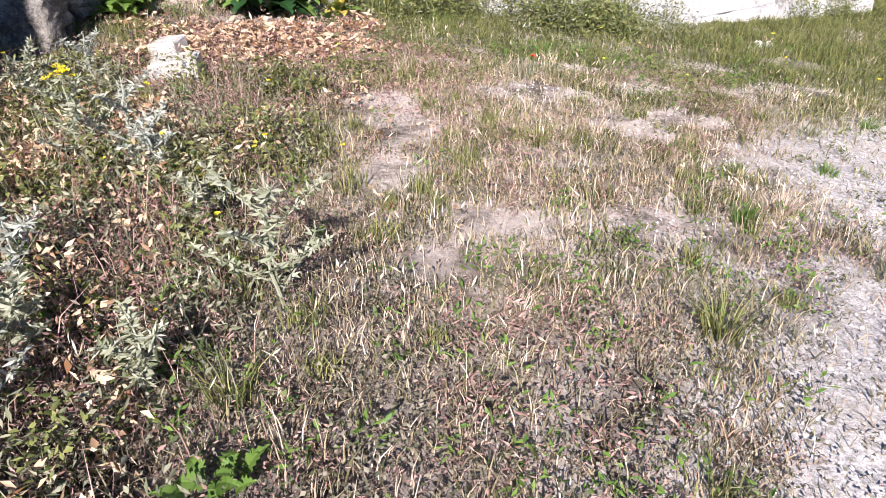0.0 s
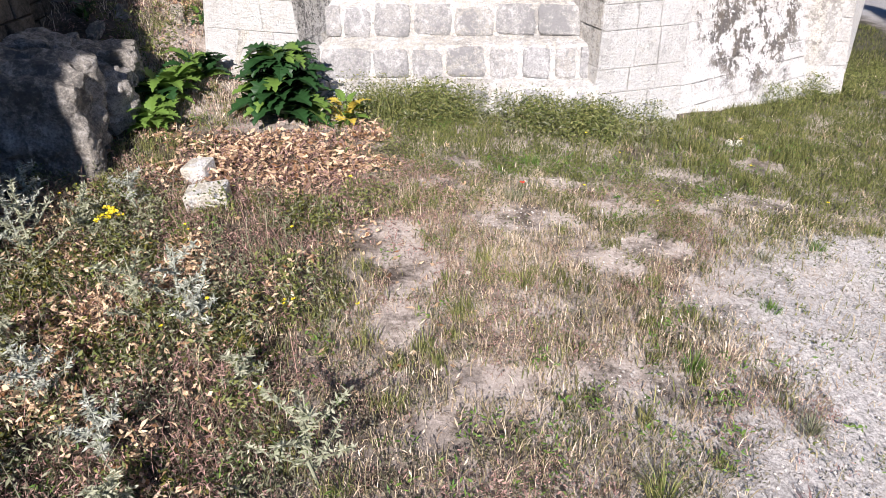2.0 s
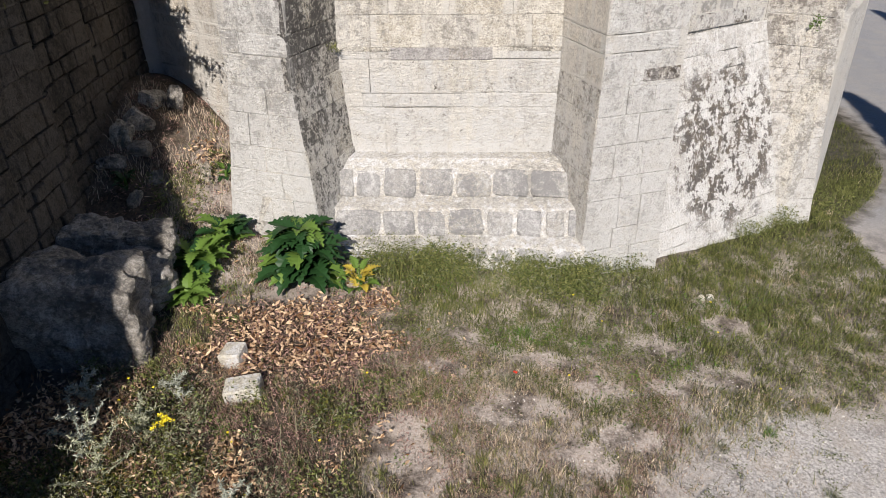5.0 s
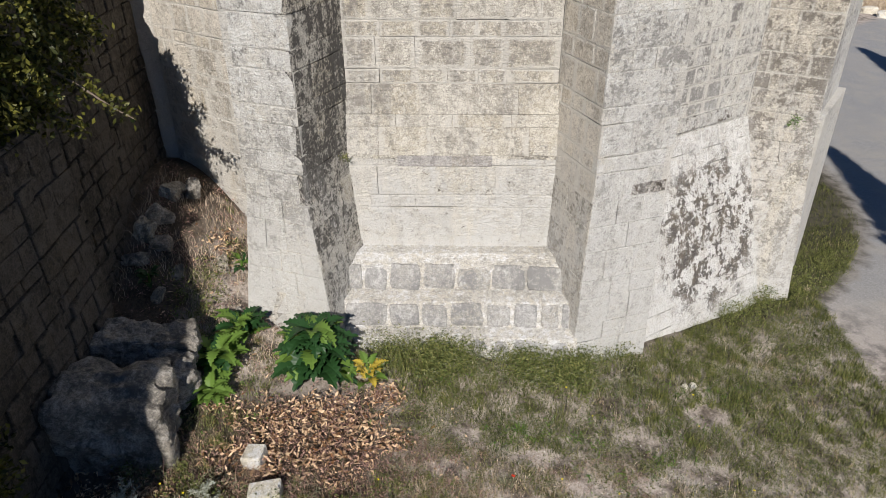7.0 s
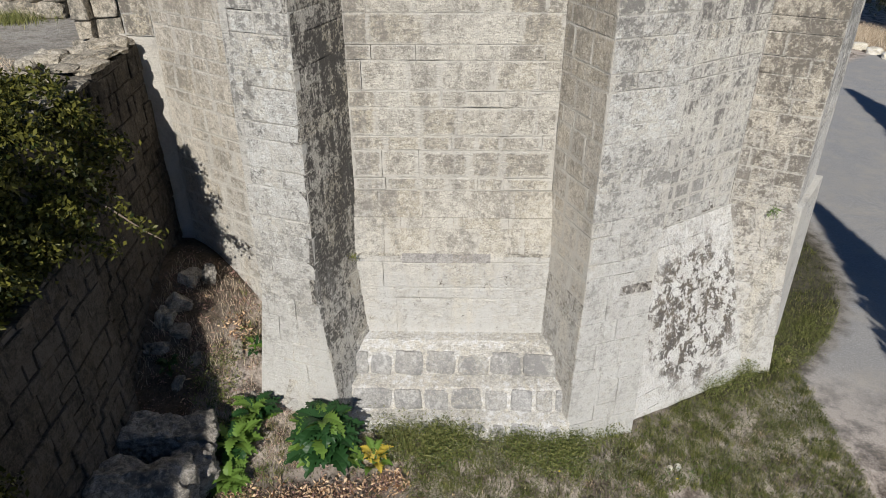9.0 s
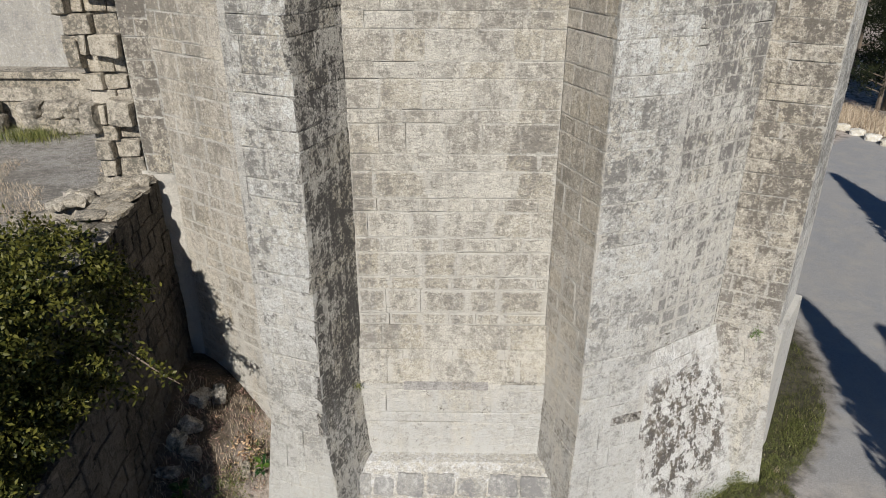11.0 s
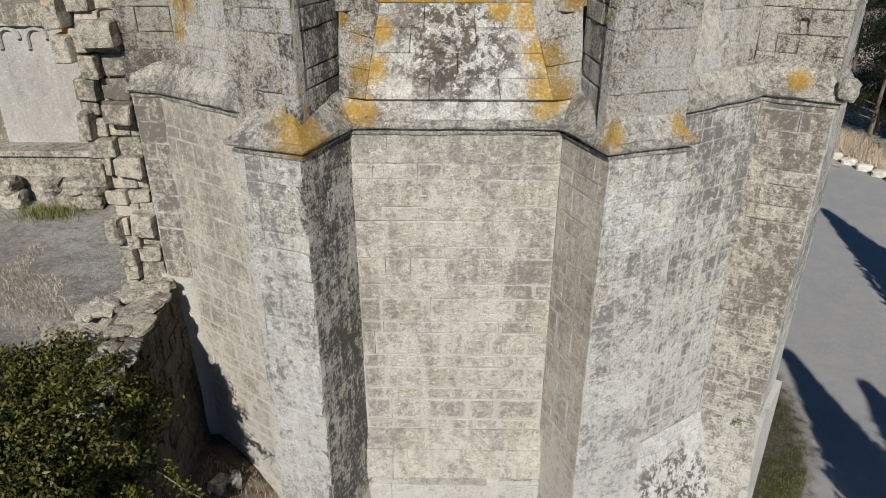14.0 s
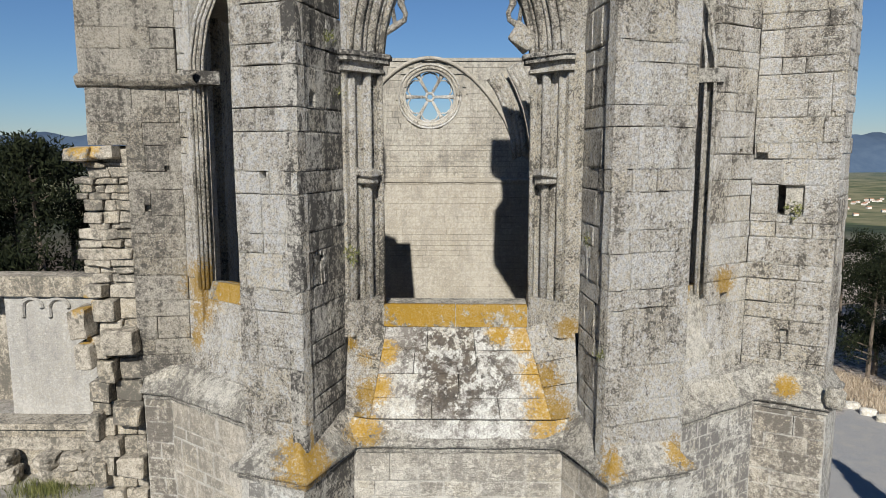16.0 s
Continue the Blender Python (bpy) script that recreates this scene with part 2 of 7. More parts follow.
M_UPPER = limestone("grey_limestone", (0.78, 0.735, 0.635), (0.565, 0.52, 0.44), (0.135, 0.122, 0.104), 0.38, soft=0.5, orange=0.3, black=-0.1, orange_z=(10.2, 13.2), relief=1.2, pits=0.75, grain=1.8, orange_at=LICHEN)
M_PIER = limestone("dark_pier_limestone", (0.50, 0.46, 0.39), (0.33, 0.303, 0.257), (0.13, 0.12, 0.105), 0.55, soft=0.5, orange=0.2, orange_z=(10.2, 13.2), relief=1.2, pits=0.75, grain=1.8, orange_at=LICHEN)
M_GLACIS = limestone("black_spotted_limestone", (0.62, 0.60, 0.545), (0.48, 0.465, 0.43), (0.2, 0.18, 0.16), 0.5, orange=0.5, black=1.15, spot=((0.05, 12.45, 11.75), 1.05), orange_at=(((-1.55, 11.95, 10.8), 0.35), ((1.55, 11.95, 10.8), 0.3), ((1.62, 12.15, 11.1), 0.42), ((1.42, 12.4, 11.6), 0.3), ((-1.35, 12.3, 11.35), 0.28), ((-1.2, 12.6, 11.9), 0.22), ((1.2, 12.7, 12.1), 0.25), ((0.75, 12.75, 12.2), 0.2)))
M_ORANGE = limestone("orange_lichen_limestone", (0.50, 0.47, 0.40), (0.37, 0.35, 0.30), (0.13, 0.12, 0.105), 0.5, orange=1.1, black=0.1, grain=1.6)
M_STRING = limestone("string_limestone", (0.58, 0.55, 0.485), (0.45, 0.43, 0.38), (0.17, 0.158, 0.14), 0.5, orange=0.5, black=0.1, grain=1.6, orange_at=LICHEN)
M_STAIN = limestone("grey_stained_limestone", (0.42, 0.40, 0.375), (0.31, 0.295, 0.28), (0.19, 0.18, 0.17), 0.5)
M_SOCLEJOINT = limestone("socle_mortar", (0.66, 0.64, 0.595), (0.54, 0.52, 0.475), (0.32, 0.305, 0.275), 0.3, per_piece=False)
M_SOCLE = limestone("socle_limestone", (0.46, 0.452, 0.435), (0.37, 0.364, 0.352), (0.25, 0.246, 0.238), 0.4)
M_SOOT = limestone("sooty_limestone", (0.52, 0.50, 0.46), (0.36, 0.34, 0.31), (0.12, 0.11, 0.10), 0.6, black=0.85)
M_MORTAR = limestone("lime_mortar", (0.55, 0.52, 0.455), (0.46, 0.435, 0.375), (0.20, 0.185, 0.16), 0.6, wash=(-1.0, 2.0), per_piece=False)
M_PATCH = limestone("stained_limestone", PALE, GREY, DARK, 0.45, wash=(3.5, 6.5), black=1.0, spot=((5.2, 13.05, 0.9), 1.75), white=(0.66, 0.65, 0.62))
M_RUBBLE = limestone("rubble_limestone", (0.46, 0.415, 0.34), (0.33, 0.295, 0.24), (0.13, 0.12, 0.10), 0.55, orange=0.5, orange_z=(11.0, 17.0), relief=0.8, orange_at=(((-7.2, 14.5, 15.45), 0.32), ((-7.4, 14.3, 12.3), 0.2), ((-7.35, 14.3, 11.6), 0.12)))
# stone colour set darker than its own, to hold the wall's deep shade
M_RETAIN_SHADED = limestone("shade_dark_retaining_stone", (0.12, 0.104, 0.086), (0.08, 0.07, 0.058), (0.04, 0.035, 0.03), 0.5, relief=1.0)
M_WEST = limestone("nave_limestone", (0.40, 0.37, 0.315), (0.345, 0.318, 0.268), (0.26, 0.238, 0.203), 0.2, per_piece=False, relief=0.5)
M_GABLE = limestone("gable_limestone", (0.40, 0.375, 0.32), (0.31, 0.288, 0.248), (0.2, 0.186, 0.163), 0.45, per_piece=False, relief=0.5)


def ground_material():
    m = Mat("ground", 0.95)
    x, y, z = m.height()
    big, mid, fine = m.noise(0.35, 5), m.noise(2.4, 6), m.noise(30, 6, 0.7)
    soil = m.mix(m.ramp(fine, 0.3, 0.7), (0.31, 0.26, 0.22), (0.57, 0.50, 0.435))
    # soil under grass, its colour darkened for the shaded gaps between blades
    grass = m.mix(m.ramp(m.noise(14, 5), 0.35, 0.65), (0.05, 0.04, 0.032), (0.19, 0.155, 0.125))
    c = m.mix(m.ramp(m.math("ADD", mid, m.math("MULTIPLY", fine, 0.25)), 0.50, 0.68), grass, soil)
    road = m.mix(m.ramp(m.noise(24, 6, 0.85), 0.36, 0.64), (0.15, 0.15, 0.152), (0.41, 0.41, 0.408))
    road = m.mix(m.ramp(m.noise(14, 6, 0.75), 0.4, 0.62, 0, 0.6), road, (0.24, 0.238, 0.232))
    road = m.mix(m.ramp(m.noise(1.1, 6, 0.7), 0.48, 0.66, 0, 0.6), road, (0.35, 0.325, 0.285))
    road = m.mix(m.ramp(big, 0.4, 0.7, 0, 0.4), road, (0.36, 0.33, 0.29))
    g = m.noise(26, 6, 0.85)
    gravel = m.mix(m.ramp(g, 0.40, 0.58), (0.24, 0.225, 0.21), (0.62, 0.59, 0.55))
    gravel = m.mix(m.ramp(m.noise(60, 4, 0.8), 0.56, 0.62, 0, 0.6), gravel, (0.13, 0.12, 0.105))
    gravel = m.mix(m.ramp(mid, 0.5, 0.66, 0, 0.5), gravel, (0.36, 0.31, 0.25))
    # the gravel yard, and the track that bends round the apse
    wob = m.math("MULTIPLY", m.math("SUBTRACT", m.math("ADD", mid, m.math("MULTIPLY", big, 0.6)), 0.8), 2.6)
    d1 = m.math("SUBTRACT", m.math("ADD", x, wob), m.ramp(y, 2.0, 9.5, 0.75, 4.5))
    k1 = m.math("MULTIPLY", m.ramp(d1, -0.7, 0.7), m.ramp(m.math("ADD", y, m.math("MULTIPLY", wob, -0.5)), 7.5, 8.3, 1.0, 0.0))
    c = m.mix(k1, c, gravel)
    dx, dy = m.math("SUBTRACT", x, 2.0), m.math("SUBTRACT", y, 21.0)
    far = m.math("POWER", m.math("ADD", m.math("MULTIPLY", dx, dx), m.math("MULTIPLY", dy, dy)), 0.5)
    k2 = m.ramp(m.math("ADD", far, m.math("MULTIPLY", wob, 0.25)), 9.2, 9.9)
    k2 = m.math("MULTIPLY", k2, m.math("MULTIPLY", m.ramp(x, 6.0, 9.0), m.ramp(m.math("SUBTRACT", y, x), 19.8, 20.6, 1.0, 0.0)))
    c = m.mix(m.math("MULTIPLY", k2, m.ramp(y, 10.0, 14.0)), c, road)
    # dark leaf mould that also stands in for shade between weeds and on the bank
    shaded_humus = m.mix(m.ramp(m.noise(20, 6, 0.75), 0.38, 0.62), (0.02, 0.014, 0.009), (0.095, 0.07, 0.045))
    k3 = m.math("MULTIPLY", m.ramp(m.math("ADD", x, m.math("MULTIPLY", wob, 0.5)), -1.3, -0.3, 0.9, 0.0), m.ramp(y, 9.0, 9.8, 1.0, 0.0))
    c = m.mix(k3, c, shaded_humus)
    k5 = m.math("MULTIPLY", m.ramp(m.math("ADD", x, m.math("MULTIPLY", wob, 0.3)), -4.7, -4.0, 0.9, 0.0), m.ramp(y, 9.2, 10.0))
    c = m.mix(k5, c, shaded_humus)
    k4 = m.math("MULTIPLY", m.ramp(m.math("ADD", y, wob), 4.0, 5.4, 0.5, 0.0), m.ramp(m.math("ADD", x, wob), 0.4, 1.2, 1.0, 0.0))
    c = m.mix(k4, c, shaded_humus)
    # near-black soil, the shade between grass blades painted in
    shaded_lawn = m.mix(m.ramp(m.noise(9, 6, 0.7), 0.35, 0.62), (0.014, 0.015, 0.007), (0.06, 0.055, 0.03))
    near = m.math("MULTIPLY", m.ramp(m.math("ADD", y, wob), 7.2, 8.5), m.ramp(x, -1.2, 0.2))
    c = m.mix(m.math("MULTIPLY", m.math("MULTIPLY", near, m.ramp(m.math("ADD", far, m.math("MULTIPLY", wob, 0.25)), 9.2, 9.9, 0.9, 0.0)), 1.0), c, shaded_lawn)
    # far fields
    fields = m.mix(m.ramp(m.noise(0.012, 4), 0.4, 0.6), (0.07, 0.09, 0.04), (0.22, 0.20, 0.11))
    woods = m.mix(m.ramp(m.noise(0.05, 6, 0.75), 0.4, 0.6), (0.02, 0.03, 0.014), (0.06, 0.075, 0.03))
    fields = m.mix(m.ramp(m.math("ADD", y, m.math("MULTIPLY", m.noise(0.004, 4), 900)), 1350, 1650), woods, fields)
    c = m.mix(m.ramp(y, 90, 200), c, fields)
    # distance haze painted into the ground colour, bluer beyond 2.5 km
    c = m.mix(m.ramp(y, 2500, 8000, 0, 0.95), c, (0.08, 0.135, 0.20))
    h = m.math("ADD", m.math("MULTIPLY", fine, 0.6), m.math("ADD", mid, m.math("MULTIPLY", g, 0.4)))
    return m.done(c, h, 0.7, 0.03)


M_GROUND = ground_material()


def plain(name, a, b, scale=8, rough=0.85, bump=0.4, by_piece=False):
    m = Mat(name, rough)
    n = m.noise(scale, 6, 0.65)
    f = m.rand() if by_piece == "object" else m.island() if by_piece else n
    c = m.mix(m.ramp(f, 0.2, 0.8), a, b)
    if by_piece:
        c = m.mix(m.ramp(n, 0.35, 0.7, 0, 0.4), c, tuple(v * 0.5 for v in a))
    return m.done(c, n, bump, 0.02)


M_COURT = limestone("courtyard_gravel", (0.40, 0.375, 0.34), (0.30, 0.28, 0.25), (0.2, 0.185, 0.16), 0.5, per_piece=False, relief=1.0)
M_FLOOR = plain("nave_earth", (0.3, 0.27, 0.22), (0.42, 0.39, 0.33), 6)
M_WHITE = limestone("pale_render", (0.46, 0.445, 0.41), (0.40, 0.385, 0.355), (0.28, 0.27, 0.25), 0.2, per_piece=False)

# ---- ashlar ----
STONE_MESH = {}


def stone_meshes(mat):
    """Eight dressed blocks, one unit wide and high, with worn arrises and an uneven face; the face looks to -y."""
    if mat.name in STONE_MESH:
        return STONE_MESH[mat.name]
    rnd, made = random.Random(3), []
    for k in range(8):
        nx, nz = 5, 4
        verts, faces = [], []
        for j in range(nz):
            for i in range(nx):
                u, w = (0, 0.045, 0.5, 0.955, 1)[i] - 0.5, (0, 0.06, 0.94, 1)[j] - 0.5
                rim = i in (0, nx - 1) or j in (0, nz - 1)
                verts.append((u + (0 if rim else rnd.uniform(-0.012, 0.012)), (0.04 if rim else rnd.uniform(-0.05, 0.03)), w))
        for j in range(nz - 1):
            for i in range(nx - 1):
                a = j * nx + i
                faces.append((a, a + 1, a + nx + 1, a + nx))
        ring = [i for i in range(nx)] + [nx * j + nx - 1 for j in range(1, nz)] + [nx * (nz - 1) + i for i in range(nx - 2, -1, -1)] + [nx * j for j in range(nz - 2, 0, -1)]
        base = len(verts)
        for i in ring:
            verts.append((verts[i][0], 1.0, verts[i][2]))
        n = len(ring)
        for i in range(n):
            faces.append((ring[(i + 1) % n], ring[i], base + i, base + (i + 1) % n))
        me = bpy.data.meshes.new("stone")
        me.from_pydata(verts, [], faces)
        me.materials.append(mat)
        made.append(me)
    STONE_MESH[mat.name] = made
    return made


def courses(z0, z1, thick=0.5, thin=0.25, jitter=0.03, rnd=R):
    out, z, k = [z0], z0, 0
    while z < z1 - 0.12:
        z += (thick if k % 2 == 0 else thin) + rnd.uniform(-jitter, jitter)
        k += 1
        out.append(min(z, z1))
    out[-1] = z1
    return out


# joints of the middle bay, from the socle to the string course
MID = [1.10, 1.97, 2.21, 2.77, 2.97, 3.47, 3.68, 4.19, 4.43, 4.94, 5.20, 5.70, 5.98, 6.48, 6.73, 7.22, 7.52, 8.05, 8.28, 8.78, 9.05, 9.55, 9.82, 10.36]


def ashlar(parent, a, b, zs, mat, seed, long=(0.45, 0.95), depth=0.12, gap=0.010, proud=0.005, skip=None, lean=0.0, name="stone", holes=(), opened=0.2):
    """Courses of blocks on the upright face from a to b (left to right as seen from outside). lean: metres out for each metre down from the top."""
    rnd = random.Random(seed)
    a, b = Vector((*a, 0)), Vector((*b, 0))
    u = (b - a).normalized()
    width = (b - a).length
    inward = Vector((0, 0, 1)).cross(u)
    meshes = stone_meshes(mat)
    tilt = math.atan(lean)
    for z0, z1 in zip(zs, zs[1:]):
        h = z1 - z0
        s = -rnd.uniform(0, 0.3)
        while s < width - 0.001:
            w = rnd.uniform(*long) * (1.0 if h > 0.35 else 0.85)
            e = s + w
            if width - e < 0.22:
                e = width
            s0 = max(s, 0.0)
            s = e
            if e - s0 < 0.08:
                continue
            cells = [(s0, e, z0, z1)]
            for hs, hz, r in holes:
                if s0 + r < hs < e - r and z0 + 0.02 < hz < z1 - 0.02:
                    lo, hi = max(z0, hz - r), min(z1, hz + r)
                    cells = [c for c in ((s0, hs - r, z0, z1), (hs + r, e, z0, z1), (hs - r, hs + r, z0, lo), (hs - r, hs + r, hi, z1)) if c[3] - c[2] > 0.03]
            for c0, c1, y0, y1 in cells:
                zc, sc = (y0 + y1) / 2, (c0 + c1) / 2
                if skip and skip(sc, zc):
                    continue
                out = lean * (zs[-1] - zc)
                at = a + u * sc - inward * (out + rnd.uniform(-proud, proud)) + Vector((0, 0, zc))
                m = Matrix((u, inward, Vector((0, 0, 1)))).transposed().to_4x4()
                m = Matrix.Translation(at) @ m @ Matrix.Rotation(-tilt, 4, "X") @ Matrix.Rotation(rnd.uniform(-0.003, 0.003), 4, "Z")
                ob = new(name, rnd.choice(meshes))
                ob.parent = parent
                wide, high = [gap * (rnd.uniform(0.9, 2.4) if rnd.random() < share else 0.2) for share in (opened * 0.4, opened)]
                ob.matrix_basis = m @ Matrix.Diagonal((c1 - c0 - wide, depth, (y1 - y0) / math.cos(tilt) - high, 1))


def structure(name, bm, mat, label, category="wall"):
    return tagged(part(name, bm, mat), label, category, kind="structure")


# ---- terrain ----
def ground_z(x, y):
    z = -0.31 - 0.108 * max(0.0, min(x, 6.0))
    if x > 6:
        z = -0.96 - 0.05 * min(x - 6, 30)
    # a bank of earth in the corner between apse and retaining wall
    z += 2.35 * math.exp(-(((x + 6.0) / 2.6) ** 2 + ((y - 13.4) / 3.6) ** 2))
    z += 0.05 * noise.noise((x * 0.7, y * 0.7, 0)) + 0.02 * noise.noise((x * 2.5, y * 2.5, 3))
    d = math.hypot(x, y)
    if d > 70:
        k = min(1, (d - 70) / 1200)
        z += -105 * k * k * (3 - 2 * k)
    if d > 9000:
        k = min(1, (d - 9000) / 3500)
        z += (690 + 170 * noise.noise((x / 2500, y / 2500, 1))) * k * k * (3 - 2 * k)
    return z


def terrain():
    # rings about the apse, fine in the middle
    ticks = [0.0]
    while ticks[-1] < 14000:
        ticks.append(ticks[-1] + max(0.28, ticks[-1] * 0.05 if ticks[-1] > 12 else 0.28))
    n, cx, cy = 200, 1.0, 7.0
    verts, faces = [(cx, cy, ground_z(cx, cy))], []
    for r in ticks[1:]:
        for i in range(n):
            x, y = cx + r * math.cos(2 * math.pi * i / n), cy + r * math.sin(2 * math.pi * i / n)
            verts.append((x, y, ground_z(x, y)))
    for i in range(n):
        faces.append((0, 1 + i, 1 + (i + 1) % n))
    for k in range(len(ticks) - 2):
        for i in range(n):
            a, b = 1 + k * n + i, 1 + k * n + (i + 1) % n
            faces.append((a, a + n, b + n, b))
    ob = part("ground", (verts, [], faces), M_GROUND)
    smooth(ob)
    return tagged(ob, "dry grass, bare earth and pale gravel ground", "ground", kind="structure")


terrain()

# ---- the apse, lower storey ----
BASE = -1.5
B1L = [(-3.30, 11.09), (-2.22, 10.70)]
B1R = [(2.32, 10.80), (3.60, 11.28)]
PANEL = [(-1.70, 12.05), (1.80, 12.05)]
FL = [(-5.75, 14.42), (-2.85, 12.32)]
FR = [(3.05, 12.46), (5.95, 14.42)]
B2 = [(5.95, 14.42), (7.10, 13.85)]
B2E = [(7.10, 13.85), (8.01, 15.15)]
STRIP = [(-6.36, 14.52), (-5.75, 14.42)]


def set_back(seg, d):
    (x0, y0), (x1, y1) = seg
    n = Vector((y0 - y1, x1 - x0)).normalized() * d
    return [(x0 + n.x, y0 + n.y), (x1 + n.x, y1 + n.y)]


def wall_body(name, seg, z0, z1, mat, label, thick=0.9, inset=0.014):
    """The mortar core of one face of the wall."""
    f, g = set_back(seg, inset), set_back(seg, thick)
    return structure(name, prism([f[0], f[1], g[1], g[0]], z0, z1), mat, label)


def bay(name, seg, zs, mat, label, seed, thick=0.9, inset=0.06, **kw):
    w = wall_body(name, seg, zs[0], zs[-1], M_MORTAR, label, thick, inset)
    ashlar(w, *seg, zs, mat, seed, **kw)
    return w


def tube(bm, pts, radius, n=8):
    """A round bar along points; radius: one number, or one for each point."""
    rads = radius if isinstance(radius, (list, tuple)) else [radius] * len(pts)
    pts = [Vector(p) for p in pts]
    rings, side = [], None
    for k, p in enumerate(pts):
        d = (pts[min(k + 1, len(pts) - 1)] - pts[max(k - 1, 0)]).normalized()
        ref = side or (Vector((0, 0, 1)) if abs(d.z) < 0.9 else Vector((1, 0, 0)))
        a = (ref - d * ref.dot(d)).normalized()
        b = d.cross(a)
        side = a
        rings.append([bm.verts.new(p + (a * math.cos(2 * math.pi * i / n) + b * math.sin(2 * math.pi * i / n)) * rads[k]) for i in range(n)])
    for r0, r1 in zip(rings, rings[1:]):
        for i in range(n):
            bm.faces.new((r0[i], r0[(i + 1) % n], r1[(i + 1) % n], r1[i]))
    bm.faces.new(rings[0][::-1])
    bm.faces.new(rings[-1])
    return bm


def sweep(plan, profile, wobble=0.0, closed=False, rnd=R):
    """A moulding along a plan polyline (left to right from outside); profile: (out, z) points."""
    n = len(plan)
    outs = []
    for i in range(n):
        d0 = (Vector(plan[i]) - Vector(plan[i - 1])).normalized() if i else None
        d1 = (Vector(plan[i + 1]) - Vector(plan[i])).normalized() if i < n - 1 else None
        n0 = Vector((d0.y, -d0.x)) if d0 else None
        n1 = Vector((d1.y, -d1.x)) if d1 else None
        if n0 and n1:
            m = (n0 + n1).normalized()
            m = m / max(0.45, m.dot(n1))
        else:
            m = n0 or n1
        outs.append(m)
    verts, faces = [], []
    for (x, y), m in zip(plan, outs):
        for o, z in profile:
            verts.append((x + m.x * o + rnd.uniform(-wobble, wobble), y + m.y * o + rnd.uniform(-wobble, wobble), z + rnd.uniform(-wobble, wobble)))
    k = len(profile)
    for i in range(n - 1):
        for j in range(k - 1):
            a = i * k + j
            faces.append((a, a + k, a + k + 1, a + 1))
    return verts, [], faces


def dense(plan, step=0.35):
    out = []
    for (x0, y0), (x1, y1) in zip(plan, plan[1:]):
        n = max(1, round(math.hypot(x1 - x0, y1 - y0) / step))
        out += [(x0 + (x1 - x0) * i / n, y0 + (y1 - y0) * i / n) for i in range(n)]
    return out + [plan[-1]]


def quad_blocks(parent, corners, us, vs, mat, thick=0.2, gap=0.012, seed=1, name="stone", jut=0.012):
    """Blocks on a four-cornered, perhaps sloping face (corners anticlockwise from the lower left, seen from outside)."""
    rnd = random.Random(seed)
    p00, p10, p11, p01 = [Vector(c) for c in corners]
    nrm = (p10 - p00).cross(p01 - p00).normalized()

    def at(u, v):
        return (p00 * (1 - u) + p10 * u) * (1 - v) + (p01 * (1 - u) + p11 * u) * v

    for r, (v0, v1) in enumerate(zip(vs, vs[1:])):
        cuts = us[r % len(us)]
        for u0, u1 in zip(cuts, cuts[1:]):
            cs = [at(u0, v0), at(u1, v0), at(u1, v1), at(u0, v1)]
            mid = sum(cs, Vector()) / 4
            push = nrm * rnd.uniform(-jut, jut)
            fr = [c + (mid - c).normalized() * gap + push for c in cs]
            inn = [c + (mid - c).normalized() * (gap + 0.012) + push + nrm * 0.006 for c in cs]
            bk = [c - nrm * thick for c in fr]
            fs = [(0, 1, 2, 3)] + [(4 + i, 4 + (i + 1) % 4, (i + 1) % 4, i) for i in range(4)] + [(8 + i, 8 + (i + 1) % 4, 4 + (i + 1) % 4, 4 + i) for i in range(4)]
            ob = part(name, ([v - mid for v in inn + fr + bk], [], fs), mat, parent)
            ob.location = mid


def lump(bm, m, sx, sy, sz, seed, cuts=3, rough=0.25, flat=0.0):
    """An uneven stone."""
    r = bmesh.ops.create_icosphere(bm, subdivisions=cuts, radius=0.5)
    for v in r["verts"]:
        d = v.co.normalized()
        k = max(abs(d.x), abs(d.y), abs(d.z))
        p = d * (0.5 * (1 - flat) + flat * 0.5 / k)
        p *= 1 + rough * noise.noise(d * 1.6 + Vector((seed * 7.1, 0, 0))) + rough * 0.5 * noise.noise(d * 4.5 + Vector((0, seed * 3.3, 0)))
        v.co = m @ Vector((p.x * sx, p.y * sy, p.z * sz))
    return r["verts"]


# ---- middle bay ----
w = bay("wall_middle_bay", PANEL, MID[4:], M_BAY, "pale weathered ashlar wall between two buttresses", 1, 1.3)
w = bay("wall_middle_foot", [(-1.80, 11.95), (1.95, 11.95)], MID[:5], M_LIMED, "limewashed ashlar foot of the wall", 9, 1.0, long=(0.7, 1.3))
ashlar(w, (-0.88, 11.938), (0.76, 11.938), [2.76, 2.96], M_STAIN, 19, long=(0.4, 0.8))
offset = structure("wall_offset", prism([(-1.8, 11.945), (1.95, 11.945), (1.9, 12.07), (-1.75, 12.07)], 2.9, [2.98, 2.98, 4.17, 4.17]), M_MORTAR, "sloping pale offset of the wall", "wall")
quad_blocks(offset, [(-1.79, 11.937, 2.965), (1.94, 11.937, 2.965), (1.87, 12.038, 4.185), (-1.74, 12.038, 4.185)], [(0, 0.16, 0.4, 0.62, 0.85, 1), (0, 0.24, 0.5, 0.77, 1), (0, 0.13, 0.35, 0.57, 0.8, 1)], (0, 0.41, 0.585, 1), M_BAY, 0.1, 0.005, 66)
